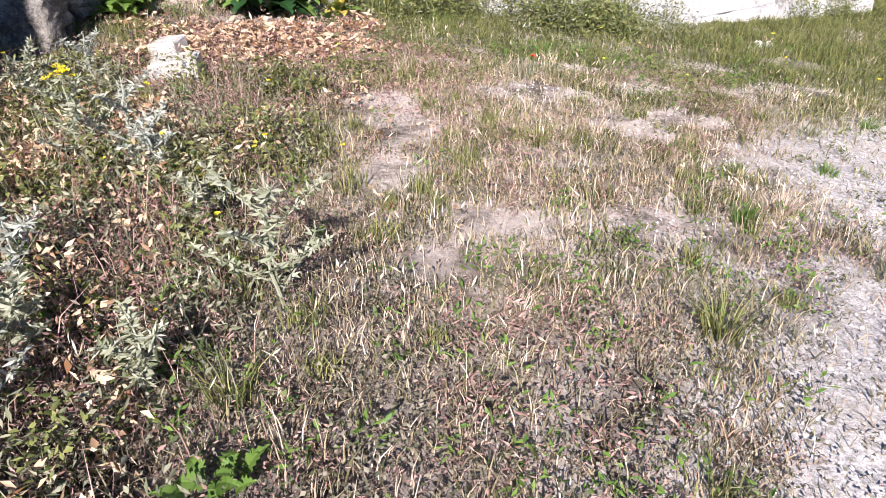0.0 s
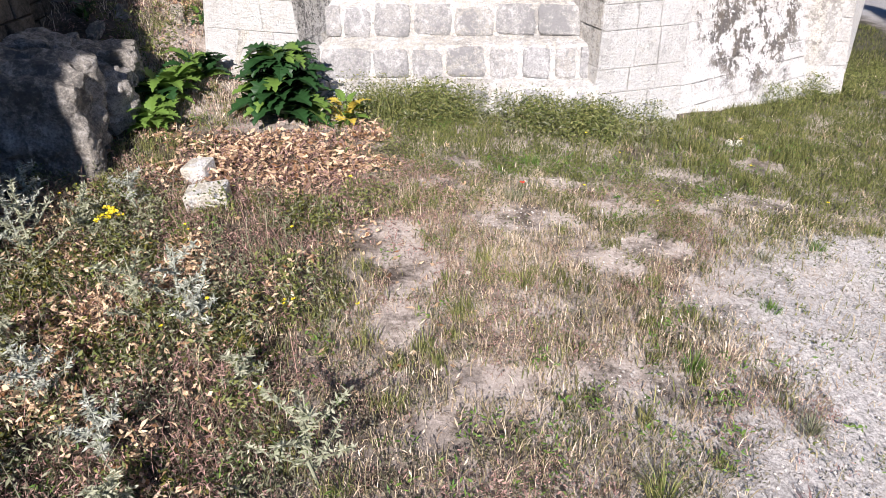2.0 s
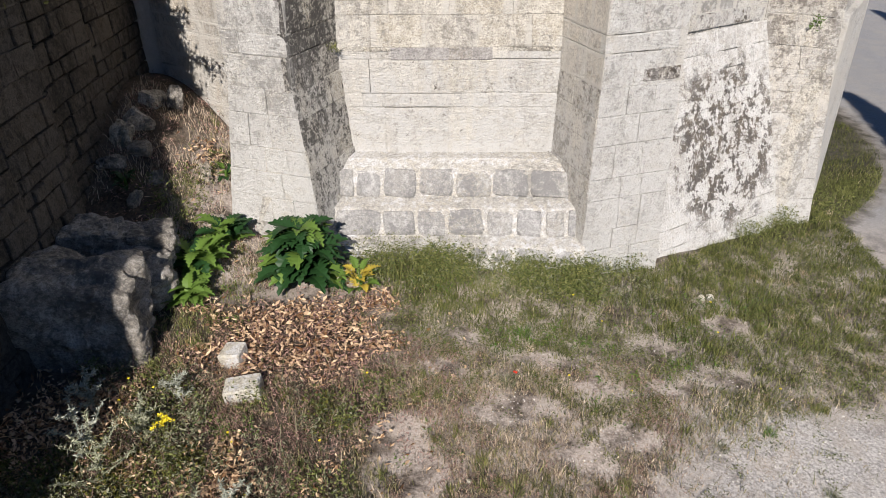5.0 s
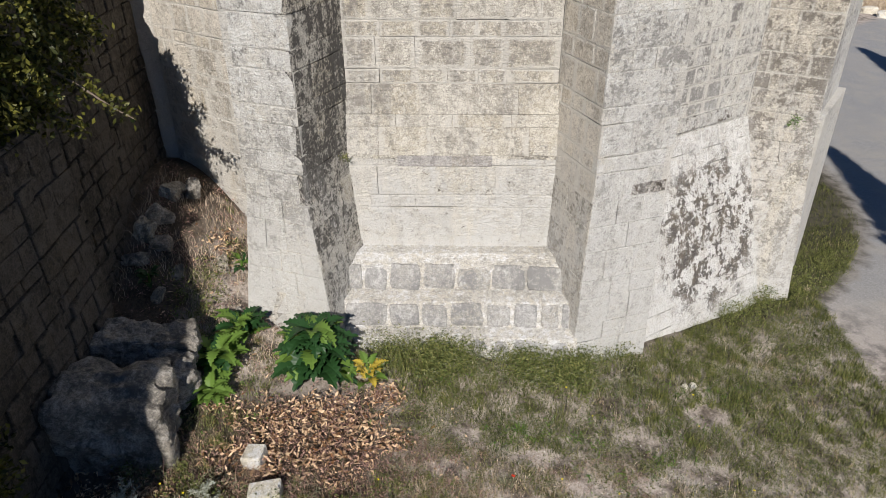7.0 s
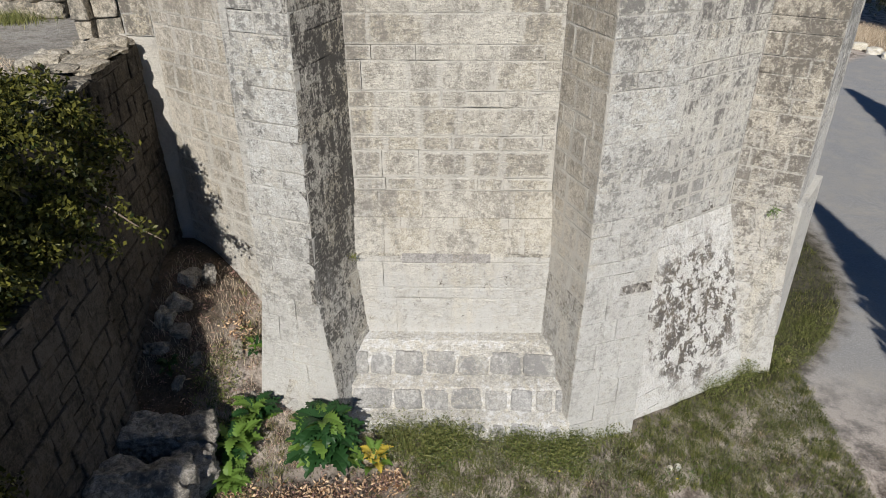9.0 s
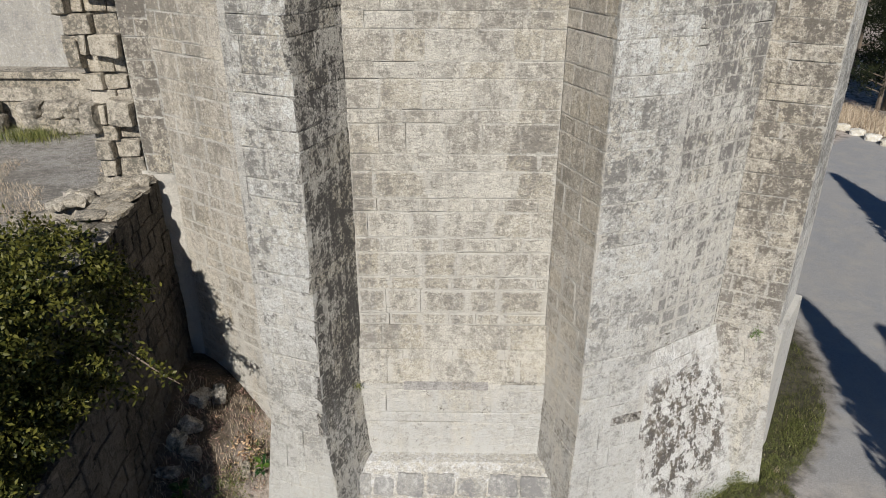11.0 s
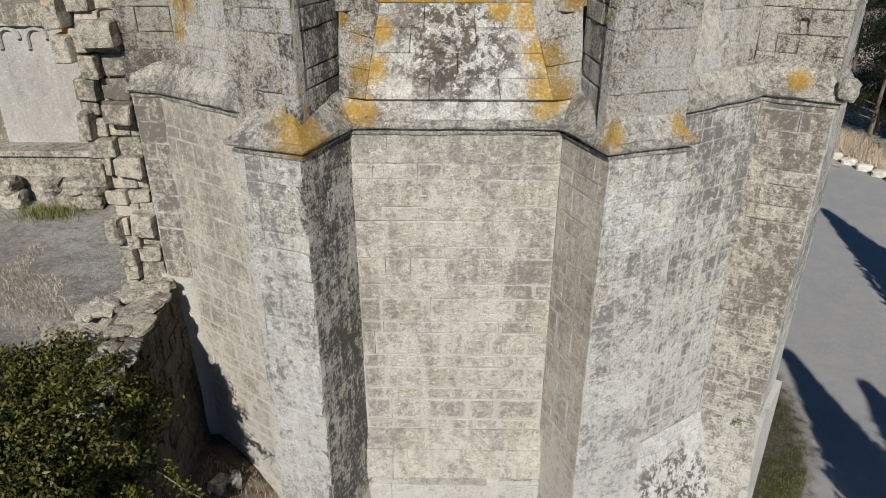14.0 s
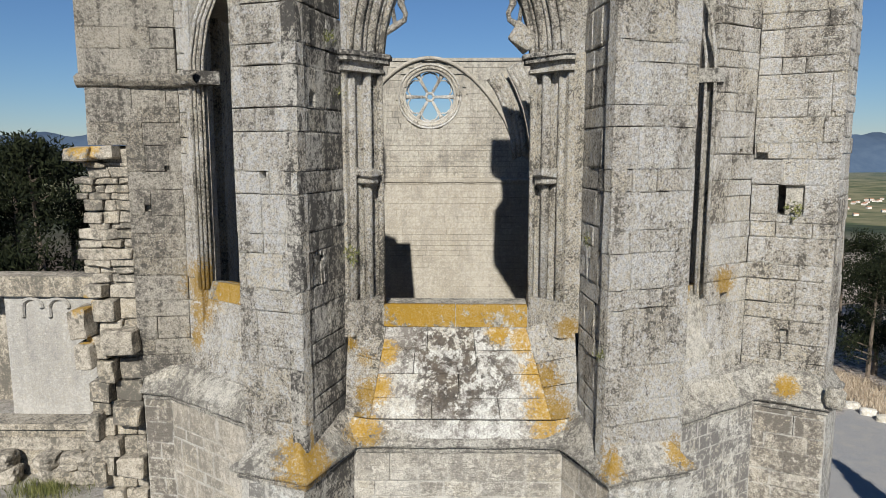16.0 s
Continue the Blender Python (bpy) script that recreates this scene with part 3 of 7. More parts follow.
# rough plinth that steps forward downwards
bm = bmesh.new()
SOCLE_LINE = [(12.2, 1.2), (11.70, 1.16), (11.42, 1.02), (11.34, 0.62), (11.05, 0.55), (10.93, 0.08), (10.70, 0.02), (10.56, -0.5), (10.5, BASE), (12.2, BASE)]
a = [bm.verts.new((-2.05, y, z)) for y, z in SOCLE_LINE]
b = [bm.verts.new((2.3, y, z)) for y, z in SOCLE_LINE]
for k in range(len(a)):
    j = (k + 1) % len(a)
    bm.faces.new((a[k], a[j], b[j], b[k]))
bm.faces.new(a[::-1])
bm.faces.new(b)
bmesh.ops.recalc_face_normals(bm, faces=bm.faces)
soc = structure("wall_socle", bm, M_SOCLEJOINT, "rough stepped socle of grey squared stones in pale mortar", "socle")
rs = random.Random(12)
SOCLE_MESH = []
for k in range(7):
    bm = bmesh.new()
    lump(bm, Matrix(), 1, 1, 1, 30 + k, 3, 0.10, 0.93)
    me = bpy.data.meshes.new("stone")
    bm.to_mesh(me)
    bm.free()
    me.materials.append(M_SOCLE)
    for p in me.polygons:
        p.use_smooth = True
    SOCLE_MESH.append(me)
for y0, z0, y1, z1 in ((10.60, -0.62, 10.70, -0.02), (10.93, 0.06, 11.04, 0.53), (11.30, 0.58, 11.46, 1.07)):
    x = -1.85
    tilt = math.atan2(y1 - y0, z1 - z0)
    while x < 2.1:
        wd = min(rs.choice((0.34, 0.46, 0.5, 0.62, 0.85)) * rs.uniform(0.9, 1.1), 2.2 - x)
        if wd > 0.15:
            ob = new("stone", rs.choice(SOCLE_MESH))
            ob.parent = soc
            ob.matrix_basis = Matrix.Translation((x + wd / 2, (y0 + y1) / 2 + 0.055 + rs.uniform(-0.025, 0.02), (z0 + z1) / 2 + rs.uniform(-0.03, 0.02))) @ Matrix.Rotation(-tilt, 4, "X") @ Matrix.Rotation(rs.uniform(-0.05, 0.05), 4, "Y") @ Matrix.Diagonal((wd - rs.uniform(0.03, 0.08), 0.2, (z1 - z0) * rs.uniform(0.86, 1.0), 1))
        x += wd

# ---- side bays ----
bay("wall_left_bay", FL, [BASE, -1.0, -0.5] + courses(0.0, 10.36), M_BEIGE, "grey-beige ashlar apse wall beside the earth bank", 2)
bay("wall_right_bay", FR, [2.4] + courses(2.75, 10.36, 0.36, 0.3), M_MOTTLED, "whitish mottled ashlar apse wall", 3, long=(0.3, 0.6))
structure("wall_strip_foot", prism([(-6.5, 14.58), (-5.72, 14.46), (-5.6, 15.2), (-6.5, 15.2)], BASE, 6.32), M_BEIGE, "rough masonry in the corner behind the retaining wall")
bay("wall_strip", STRIP, courses(6.3, 10.36, 0.42, 0.36), M_BROWN, "narrow beige ashlar pilaster strip", 4, long=(0.62, 0.7))
bay("wall_end_side", B2, courses(BASE, 10.36, 0.42, 0.33), M_BROWN, "beige ashlar side of the outer buttress", 5, thick=1.2)
bay("wall_end_face", B2E, courses(BASE, 10.36, 0.42, 0.33), M_STONE, "whitish ashlar end of the outer buttress", 6, thick=1.2)
structure("wall_end_core", prism([(6.1, 14.6), (7.02, 14.13), (7.8, 15.1), (6.9, 15.9)], BASE, 10.5), M_MORTAR, "mortar core of the outer buttress")


def buttress(name, front, inner_left, inner_right, mats, seed, label, z0=BASE, z1=10.36, hs=(0.52, 0.29), deep=0.07, holes=((), (), ())):
    plan = [front[0], front[1], inner_right, inner_left]
    cx, cy = sum(p[0] for p in plan) / 4, sum(p[1] for p in plan) / 4
    core = [(x + (cx - x) * deep, y + (cy - y) * deep) for x, y in plan]
    kw = {"depth": 0.14} if deep < 0.1 else {"depth": 0.22, "gap": 0.014, "proud": 0.012, "opened": 0.4}
    w = structure(name, prism(core, z0, z1), M_MORTAR, label, "buttress")
    zs = courses(z0, z1, *hs, rnd=random.Random(seed))
    ashlar(w, *front, zs, mats[1], seed + 10, long=(0.4, 0.8), holes=holes[1], **kw)
    ashlar(w, inner_left, front[0], zs, mats[0], seed + 20, long=(0.4, 0.8), holes=holes[0], **kw)
    ashlar(w, front[1], inner_right, zs, mats[2], seed + 30, long=(0.4, 0.8), holes=holes[2], **kw)
    return w


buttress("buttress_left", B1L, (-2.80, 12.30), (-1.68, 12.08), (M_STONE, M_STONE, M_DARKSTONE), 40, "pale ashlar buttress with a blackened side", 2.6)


def foot(name, top, bottom, mats, seed, label, z0=BASE, z1=2.62):
    """A buttress foot that spreads downwards; plans: inner left, front left, front right, inner right."""
    bm = bmesh.new()
    mid = [sum(p[i] for p in top) / 4 for i in (0, 1)]

    def shrink(p):
        return (p[0] + (mid[0] - p[0]) * 0.035, p[1] + (mid[1] - p[1]) * 0.035)

    lo = [bm.verts.new((*shrink(p), z0)) for p in bottom]
    hi = [bm.verts.new((*shrink(p), z1)) for p in top]
    bm.faces.new(hi)
    for i in range(4):
        j = (i + 1) % 4
        bm.faces.new((lo[i], lo[j], hi[j], hi[i]))
    w = structure(name, bm, M_MORTAR, label, "buttress")
    rnd = random.Random(seed)
    for i in range(3):
        j = i + 1
        cuts = []
        for _ in range(9):
            c = rnd.uniform(0.3, 0.7)
            cuts.append((0, c, 1) if i != 1 else (0, c * 0.7, c * 0.7 + rnd.uniform(0.25, 0.4), 1))
        quad_blocks(w, [(*bottom[i], z0), (*bottom[j], z0), (*top[j], z1), (*top[i], z1)], cuts, [k / 9 + (rnd.uniform(-0.02, 0.02) if 0 < k < 9 else 0) for k in range(10)], mats[i], 0.05, 0.006, seed + i)
    return w


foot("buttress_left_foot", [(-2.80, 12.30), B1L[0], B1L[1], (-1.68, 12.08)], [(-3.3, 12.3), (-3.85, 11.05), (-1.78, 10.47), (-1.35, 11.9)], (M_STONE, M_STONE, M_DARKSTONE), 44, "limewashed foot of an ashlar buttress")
buttress_right = buttress("buttress_right", B1R, (1.80, 12.08), (3.05, 12.50), (M_BEIGE, M_STONE, M_MOTTLED), 50, "whitewashed ashlar buttress of an apse", 2.6)
foot("buttress_right_foot", [(1.80, 12.08), B1R[0], B1R[1], (3.05, 12.50)], [(1.72, 11.9), (2.22, 10.68), (3.68, 11.2), (3.15, 12.4)], (M_BROWN, M_STONE, M_STONE), 56, "limewashed foot of an ashlar buttress")
f0, f1 = Vector(B1R[0]), Vector(B1R[1])
f0, f1 = f0.lerp(f1, 0.5) + Vector((0.004, -0.012)), f0.lerp(f1, 0.97) + Vector((0.004, -0.012))
ashlar(buttress_right, tuple(f0), tuple(f1), [2.66, 2.86], M_SOOT, 57, long=(0.25, 0.4))

# a course specked with black, and the sloping plinth of the right bay, spotted black
ashlar(buttress_right, (4.207, 13.17), (5.657, 14.14), [2.9, 3.16], M_SPOTTED, 58, long=(0.3, 0.55), opened=0)
w = structure("wall_batter", prism([(3.765, 11.40), (6.68, 13.36), (5.965, 14.43), (3.045, 12.46)], BASE, [-1.32, -1.32, 2.83, 2.83]), M_MORTAR, "sloping plinth spotted with black lichen", "plinth")
ashlar(w, (3.068, 12.416), (5.988, 14.386), courses(-1.3, 2.85, 0.34, 0.28), M_PATCH, 61, long=(0.3, 0.6), lean=0.31, depth=0.15)
w = structure("wall_end_batter", ([(6.55, 13.42, -1.3), (7.33, 13.55, -1.3), (7.09, 13.9, 2.8), (5.97, 14.46, 2.8)], [], [(0, 1, 2, 3)]), M_MORTAR, "sloping foot of the outer buttress", "plinth")
quad_blocks(w, [(6.5, 13.36, -1.3), (7.36, 13.5, -1.3), (7.10, 13.84, 2.85), (5.96, 14.40, 2.85)], [(0, 0.4, 1), (0, 0.65, 1), (0, 0.5, 1)], [k / 10 for k in range(11)], M_BROWN, 0.3, 0.004, 63)

# the end face widens at its foot
structure("wall_end_foot", prism([(7.08, 13.90), (7.20, 13.80), (8.15, 15.10), (7.9, 15.25)], BASE, [3.05, 3.05, 3.2, 3.2]), M_STONE, "limewashed foot of the outer buttress", "plinth")

# ---- string course ----
RUN = [(-6.36, 14.52), (-5.75, 14.42), (-2.85, 12.32), (-3.30, 11.09), (-2.22, 10.70), (-1.70, 12.05), (1.80, 12.05), (2.32, 10.80), (3.60, 11.28), (3.05, 12.46), (5.95, 14.42), (7.10, 13.85), (8.01, 15.15)]
PROFILE = [(-0.05, 10.33), (0.035, 10.34), (0.045, 10.385), (0.005, 10.40), (0.01, 10.43), (0.10, 10.455), (0.125, 10.50), (0.115, 10.55), (0.07, 10.575), (0.02, 10.60), (-0.22, 10.93), (-0.42, 11.05)]
structure("string_course", sweep(dense(RUN), PROFILE, 0.012, rnd=random.Random(77)), M_STRING, "moulded stone string course with orange lichen", "string course")

def offset_plan(plan, d):
    """A polyline moved outwards by d, mitred."""
    return [(v[0], v[1]) for v in sweep(plan, [(d, 0.0)], rnd=random.Random(1))[0]]


lip, crest = offset_plan(RUN, 0.03), offset_plan(RUN, -0.25)
course = bpy.context.scene.objects["string_course"]
rw = random.Random(88)
for k, (p, q) in enumerate(zip(lip, lip[1:])):
    n = max(1, round(math.dist(p, q) / 0.62))
    cuts = [0.0] + [(i + rw.uniform(-0.2, 0.2)) / n for i in range(1, n)] + [1.0]
    quad_blocks(course, [(*p, 10.585), (*q, 10.585), (*crest[k + 1], 10.99), (*crest[k], 10.99)], [tuple(cuts)], (0, 1), M_GLACIS if k == 5 else M_STRING, 0.12, 0.004, 90 + k, jut=0.008)
bm = bmesh.new()
lump(bm, pose(7.18, 13.72, 10.72, 0, 20, 30), 0.34, 0.3, 0.42, 12, 3, 0.3, 0.4)
part("corner_stone", bm, M_STRING, course, "broken stump of a projecting corner stone")

# ---- upper storey ----
UP = courses(10.7, 18.4, 0.5, 0.32, rnd=random.Random(8))
BU_L = [(-3.28, 11.32), (-2.24, 10.95)]
BU_R = [(2.24, 10.97), (3.56, 11.44)]
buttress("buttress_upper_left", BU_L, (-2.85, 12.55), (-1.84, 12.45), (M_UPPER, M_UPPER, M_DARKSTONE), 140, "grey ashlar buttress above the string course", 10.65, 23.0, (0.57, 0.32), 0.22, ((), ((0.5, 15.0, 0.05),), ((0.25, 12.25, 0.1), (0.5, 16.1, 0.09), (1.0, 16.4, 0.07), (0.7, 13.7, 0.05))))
buttress("buttress_upper_right", BU_R, (2.08, 12.45), (3.05, 12.7), (M_UPPER, M_UPPER, M_UPPER), 150, "grey ashlar buttress with small holes", 10.65, 23.0, (0.57, 0.32), 0.22, (((1.2, 12.25, 0.1), (0.35, 16.6, 0.08), (0.5, 13.6, 0.05)), ((1.0, 12.6, 0.04),), ()))


def hole_right(s, z):
    # the knocked-out block and the slot beside it
    return 14.1 < z < 14.68 and 0.3 < s < 1.2


bay("wall_upper_left", [(-5.42, 14.75), (-5.05, 14.50)], UP, M_UPPER, "grey ashlar wall beside a tall window", 71, 0.35, inset=0.16, depth=0.2, gap=0.014, proud=0.012, opened=0.4)
bay("wall_upper_pier", [(-6.45, 14.60), (-5.42, 14.75)], courses(10.7, 15.45, 0.5, 0.34), M_PIER, "dark grey ashlar pier", 72, 0.9, inset=0.16, depth=0.2, gap=0.012, proud=0.012, opened=0.3, holes=((0.35, 14.2, 0.06), (0.75, 15.0, 0.05), (0.7, 12.4, 0.1)))
bay("wall_upper_pier_head", [(-7.16, 14.54), (-5.42, 14.75)], courses(15.45, 16.62, 0.42, 0.3), M_PIER, "dark grey ashlar head of a pier", 78, 0.9, inset=0.16, depth=0.2, gap=0.012, proud=0.012, opened=0.3)
bay("wall_upper_left_end", [(-7.28, 14.58), (-5.42, 14.70)], courses(16.8, 19.5, 0.5, 0.4), M_PIER, "dark grey ashlar wall over a string course", 73, 0.9, inset=0.16, depth=0.2, gap=0.014, proud=0.012, opened=0.4, holes=((1.2, 17.2, 0.06),))
structure("string_upper_left", sweep(dense([(-7.3, 14.56), (-5.42, 14.68), (-4.85, 14.33)]), [(0.0, 16.55), (0.06, 16.58), (0.12, 16.66), (0.13, 16.74), (0.0, 16.82)], 0.01), M_PIER, "thin moulded string course", "string course")
bay("wall_upper_right", [(4.88, 14.30), (5.88, 14.95)], UP, M_UPPER, "grey ashlar wall with broken holes", 74, 0.3, inset=0.16, depth=0.2, gap=0.014, proud=0.012, opened=0.4, holes=((0.5, 12.45, 0.11), (0.2, 16.9, 0.08), (0.8, 15.3, 0.06)))
END = [(5.88, 14.95), (7.20, 14.22)]
bm = bmesh.new()
f0, f1 = [Vector(p) for p in set_back(END, 0.2)]
g0, g1 = [Vector(p) for p in set_back(END, 0.9)]
for s0, s1, z0, z1 in ((0, 1, 10.7, 14.1), (0, 1, 14.68, 18.4), (0, 0.24, 14.1, 14.68), (0.74, 1, 14.1, 14.68)):
    prism([tuple(f0.lerp(f1, s0)), tuple(f0.lerp(f1, s1)), tuple(g0.lerp(g1, s1)), tuple(g0.lerp(g1, s0))], z0, z1, bm)
w = structure("wall_upper_end", bm, M_UPPER, "grey ashlar side of the outer buttress with a knocked-out hole")
ashlar(w, *END, courses(10.7, 14.1, 0.5, 0.32, rnd=random.Random(8)) + courses(14.68, 18.4, 0.5, 0.32, rnd=random.Random(9)), M_UPPER, 75, skip=hole_right, depth=0.24, gap=0.014, proud=0.012, opened=0.4, long=(0.4, 0.8), holes=((0.85, 12.4, 0.12), (0.75, 11.75, 0.07), (0.3, 12.0, 0.06), (0.15, 15.2, 0.1)))
bay("wall_upper_end_face", [(7.20, 14.22), (8.0, 15.35)], UP, M_UPPER, "grey ashlar end of the outer buttress", 76, 0.9, inset=0.16, depth=0.2, gap=0.014, proud=0.012, opened=0.4)
structure("wall_upper_core", prism([(6.4, 15.75), (7.3, 15.25), (7.8, 15.45), (6.9, 16.2)], 10.5, 18.4), M_MORTAR, "mortar core of the outer buttress")

# sloping sill of the middle window: spotted slab, lichened flanks, top course
sill = structure("window_sill_slope", prism([(-1.84, 12.3), (2.06, 12.3), (2.0, 13.7), (-1.8, 13.7)], 10.5, [10.8, 10.8, 12.3, 12.3]), M_MORTAR, "sloping window sill spotted black with orange lichen", "sill")
quad_blocks(sill, [(-1.42, 12.10, 10.90), (1.62, 12.10, 10.90), (1.24, 12.80, 12.30), (-1.20, 12.80, 12.30)], [(0, 0.34, 0.72, 1), (0, 0.5, 1), (0, 0.22, 0.62, 1), (0, 0.3, 0.62, 1)], (0, 0.22, 0.48, 0.74, 1), M_GLACIS, 0.25, 0.006)
quad_blocks(sill, [(-1.86, 12.22, 10.90), (-1.42, 12.09, 10.90), (-1.20, 12.79, 12.30), (-1.80, 12.46, 12.62)], [(0, 1), (0, 0.55, 1)], (0, 0.3, 0.62, 1), M_UPPER, 0.25, 0.006)
quad_blocks(sill, [(1.62, 12.09, 10.90), (2.08, 12.22, 10.90), (2.02, 12.46, 12.62), (1.24, 12.79, 12.30)], [(0, 1), (0, 0.5, 1)], (0, 0.34, 0.6, 1), M_UPPER, 0.25, 0.006)
top = structure("window_sill", prism([(-1.27, 12.86), (1.27, 12.86), (1.3, 13.7), (-1.3, 13.7)], 12.1, 12.62), M_MORTAR, "window sill covered in orange lichen", "sill")
quad_blocks(top, [(-1.24, 12.80, 12.30), (1.26, 12.80, 12.30), (1.26, 12.87, 12.69), (-1.24, 12.87, 12.69)], [(0, 0.5, 1)], (0, 1), M_ORANGE, 0.7, 0.006)

# splayed jambs with shafts, capitals and arch mouldings
SPRING, HALF, CX = 16.9, 1.28, 0.02
ARCH_N = 14


def arch_points(half, y, n=ARCH_N, spring=SPRING, top=60.0):
    """Left half of a pointed arch, from the springing to the apex."""
    r = 2 * half
    return [(CX + half - r * math.cos(radians(top * k / n)), y, spring + r * math.sin(radians(top * k / n))) for k in range(n + 1)]


def mirror(pts):
    return [(2 * CX - x, y, z) for x, y, z in pts]


MOULD = ((0.0, 13.02, 0.055), (0.10, 12.94, 0.045), (0.20, 12.84, 0.075), (0.32, 12.74, 0.045), (0.43, 12.62, 0.07), (0.56, 12.52, 0.05))
for side in (0, 1):
    flip = mirror if side else (lambda p: p)
    face = [(-1.84, 12.43), (-1.79, 12.43), (-1.70, 12.66), (-1.36, 13.06), (-1.28, 13.1), (-1.28, 13.3), (-1.5, 13.75), (-1.9, 13.75)]
    plan = [(2 * CX - x, y) for x, y in face][::-1] if side else face
    if side:
        plan = [(x + (0.2 if x > 1.85 else 0.0), y) for x, y in plan]
    jamb = structure("window_jamb_right" if side else "window_jamb_left", prism(plan, 12.3, SPRING), M_UPPER, "splayed window jamb with slender shafts", "window jamb")
    for off, y, r in MOULD[::2]:
        bm = bmesh.new()
        x = -HALF - off
        tube(bm, flip([(x, y - 0.02, 12.62), (x, y - 0.02, 16.62)]), r, 8)
        smooth(part("shaft", bm, M_UPPER, jamb))
    for k, (z0, z1, o) in enumerate(((12.22, 12.82, 0.03), (16.62, 16.68, 0.06), (16.68, 16.78, 0.03), (16.78, 16.86, 0.14), (16.86, 16.93, 0.18))):
        pl = [(-1.86 , 12.43 - o), (-1.70, 12.42 - o), (-1.27 + o, 12.98 - o * 0.3), (-1.27 + o, 13.25), (-1.8, 13.3)]
        pl = [(2 * CX - x, y) for x, y in pl][::-1] if side else pl
        bm = prism(pl, z0, z1)
        part("capital" if k else "shaft_base", bm, M_DARKSTONE if k > 2 else M_UPPER, jamb)
    # broken corbel half-way up
    bm = bmesh.new()
    add_box(bm, pose(*flip([(-1.5, 12.72, 14.98)])[0], 0, 6, 20 if side else -20), 0.36, 0.34, 0.13, 0.02, 0.03, random.Random(6 + side))
    add_box(bm, pose(*flip([(-1.47, 12.76, 14.86)])[0], 0, -4, 20 if side else -20), 0.26, 0.28, 0.14, 0.02, 0.03, random.Random(8 + side))
    part("corbel", bm, M_UPPER, jamb, "broken moulded corbel")
    # arch: solid spandrel with mouldings before it
    inner, verts, faces = flip(arch_points(HALF, 0)), [], []
    edge_x = 2.12 if side else -1.84
    for x, _, z in inner:
        for (yy, xx) in ((12.45, x), (12.45, edge_x), (13.7, edge_x), (13.7, x)):
            verts.append((xx, yy + (0.5 if xx == x and yy < 13 else 0), z))
    for k in range(ARCH_N):
        for j in range(4):
            a, b, c, d = 4 * k + j, 4 * k + (j + 1) % 4, 4 * (k + 1) + (j + 1) % 4, 4 * (k + 1) + j
            faces.append((a, b, c, d) if not side else (d, c, b, a))
    structure("window_arch_right" if side else "window_arch_left", (verts, [], faces), M_UPPER, "half of a pointed window arch", "window arch")
    arch = bpy.context.scene.objects["window_arch_right" if side else "window_arch_left"]
    for off, y, r in MOULD:
        bm = bmesh.new()
        tube(bm, flip([(CX - abs(p[0] - CX) if True else 0, p[1], p[2]) for p in arch_points(HALF + off * 0.8, y - 0.02)]), r * 1.15, 8)
        smooth(part("arch_rib", bm, M_UPPER, arch))
    # broken tracery: a cusp that curls into the light
    bm = bmesh.new()
    base = arch_points(HALF, 13.1)
    tube(bm, flip([base[0], base[2], (-1.02, 13.1, 17.42), (-0.86, 13.1, 17.52), (-0.84, 13.1, 17.62), (-0.92, 13.1, 17.78), (-0.9, 13.1, 18.0), base[7]]), [0.05, 0.06, 0.06, 0.045, 0.04, 0.06, 0.07, 0.08], 8)
    tube(bm, flip([(-1.02, 13.1, 17.45), (-1.06, 13.1, 17.7), base[5]]), 0.035, 6)
    smooth(part("tracery", bm, M_UPPER, arch, "broken stone tracery cusp"))
    if side:
        bm = bmesh.new()
        add_box(bm, pose(1.12, 13.05, 17.22, 0, 38, 8), 0.42, 0.3, 0.3, 0.03, 0.05, random.Random(2))
        part("tracery_stump", bm, M_UPPER, arch, "broken stump of tracery")
structure("wall_over_window", prism([(-1.84, 12.45), (2.12, 12.45), (2.12, 13.7), (-1.84, 13.7)], 19.1, 20.5), M_UPPER, "ashlar wall over the window arch")

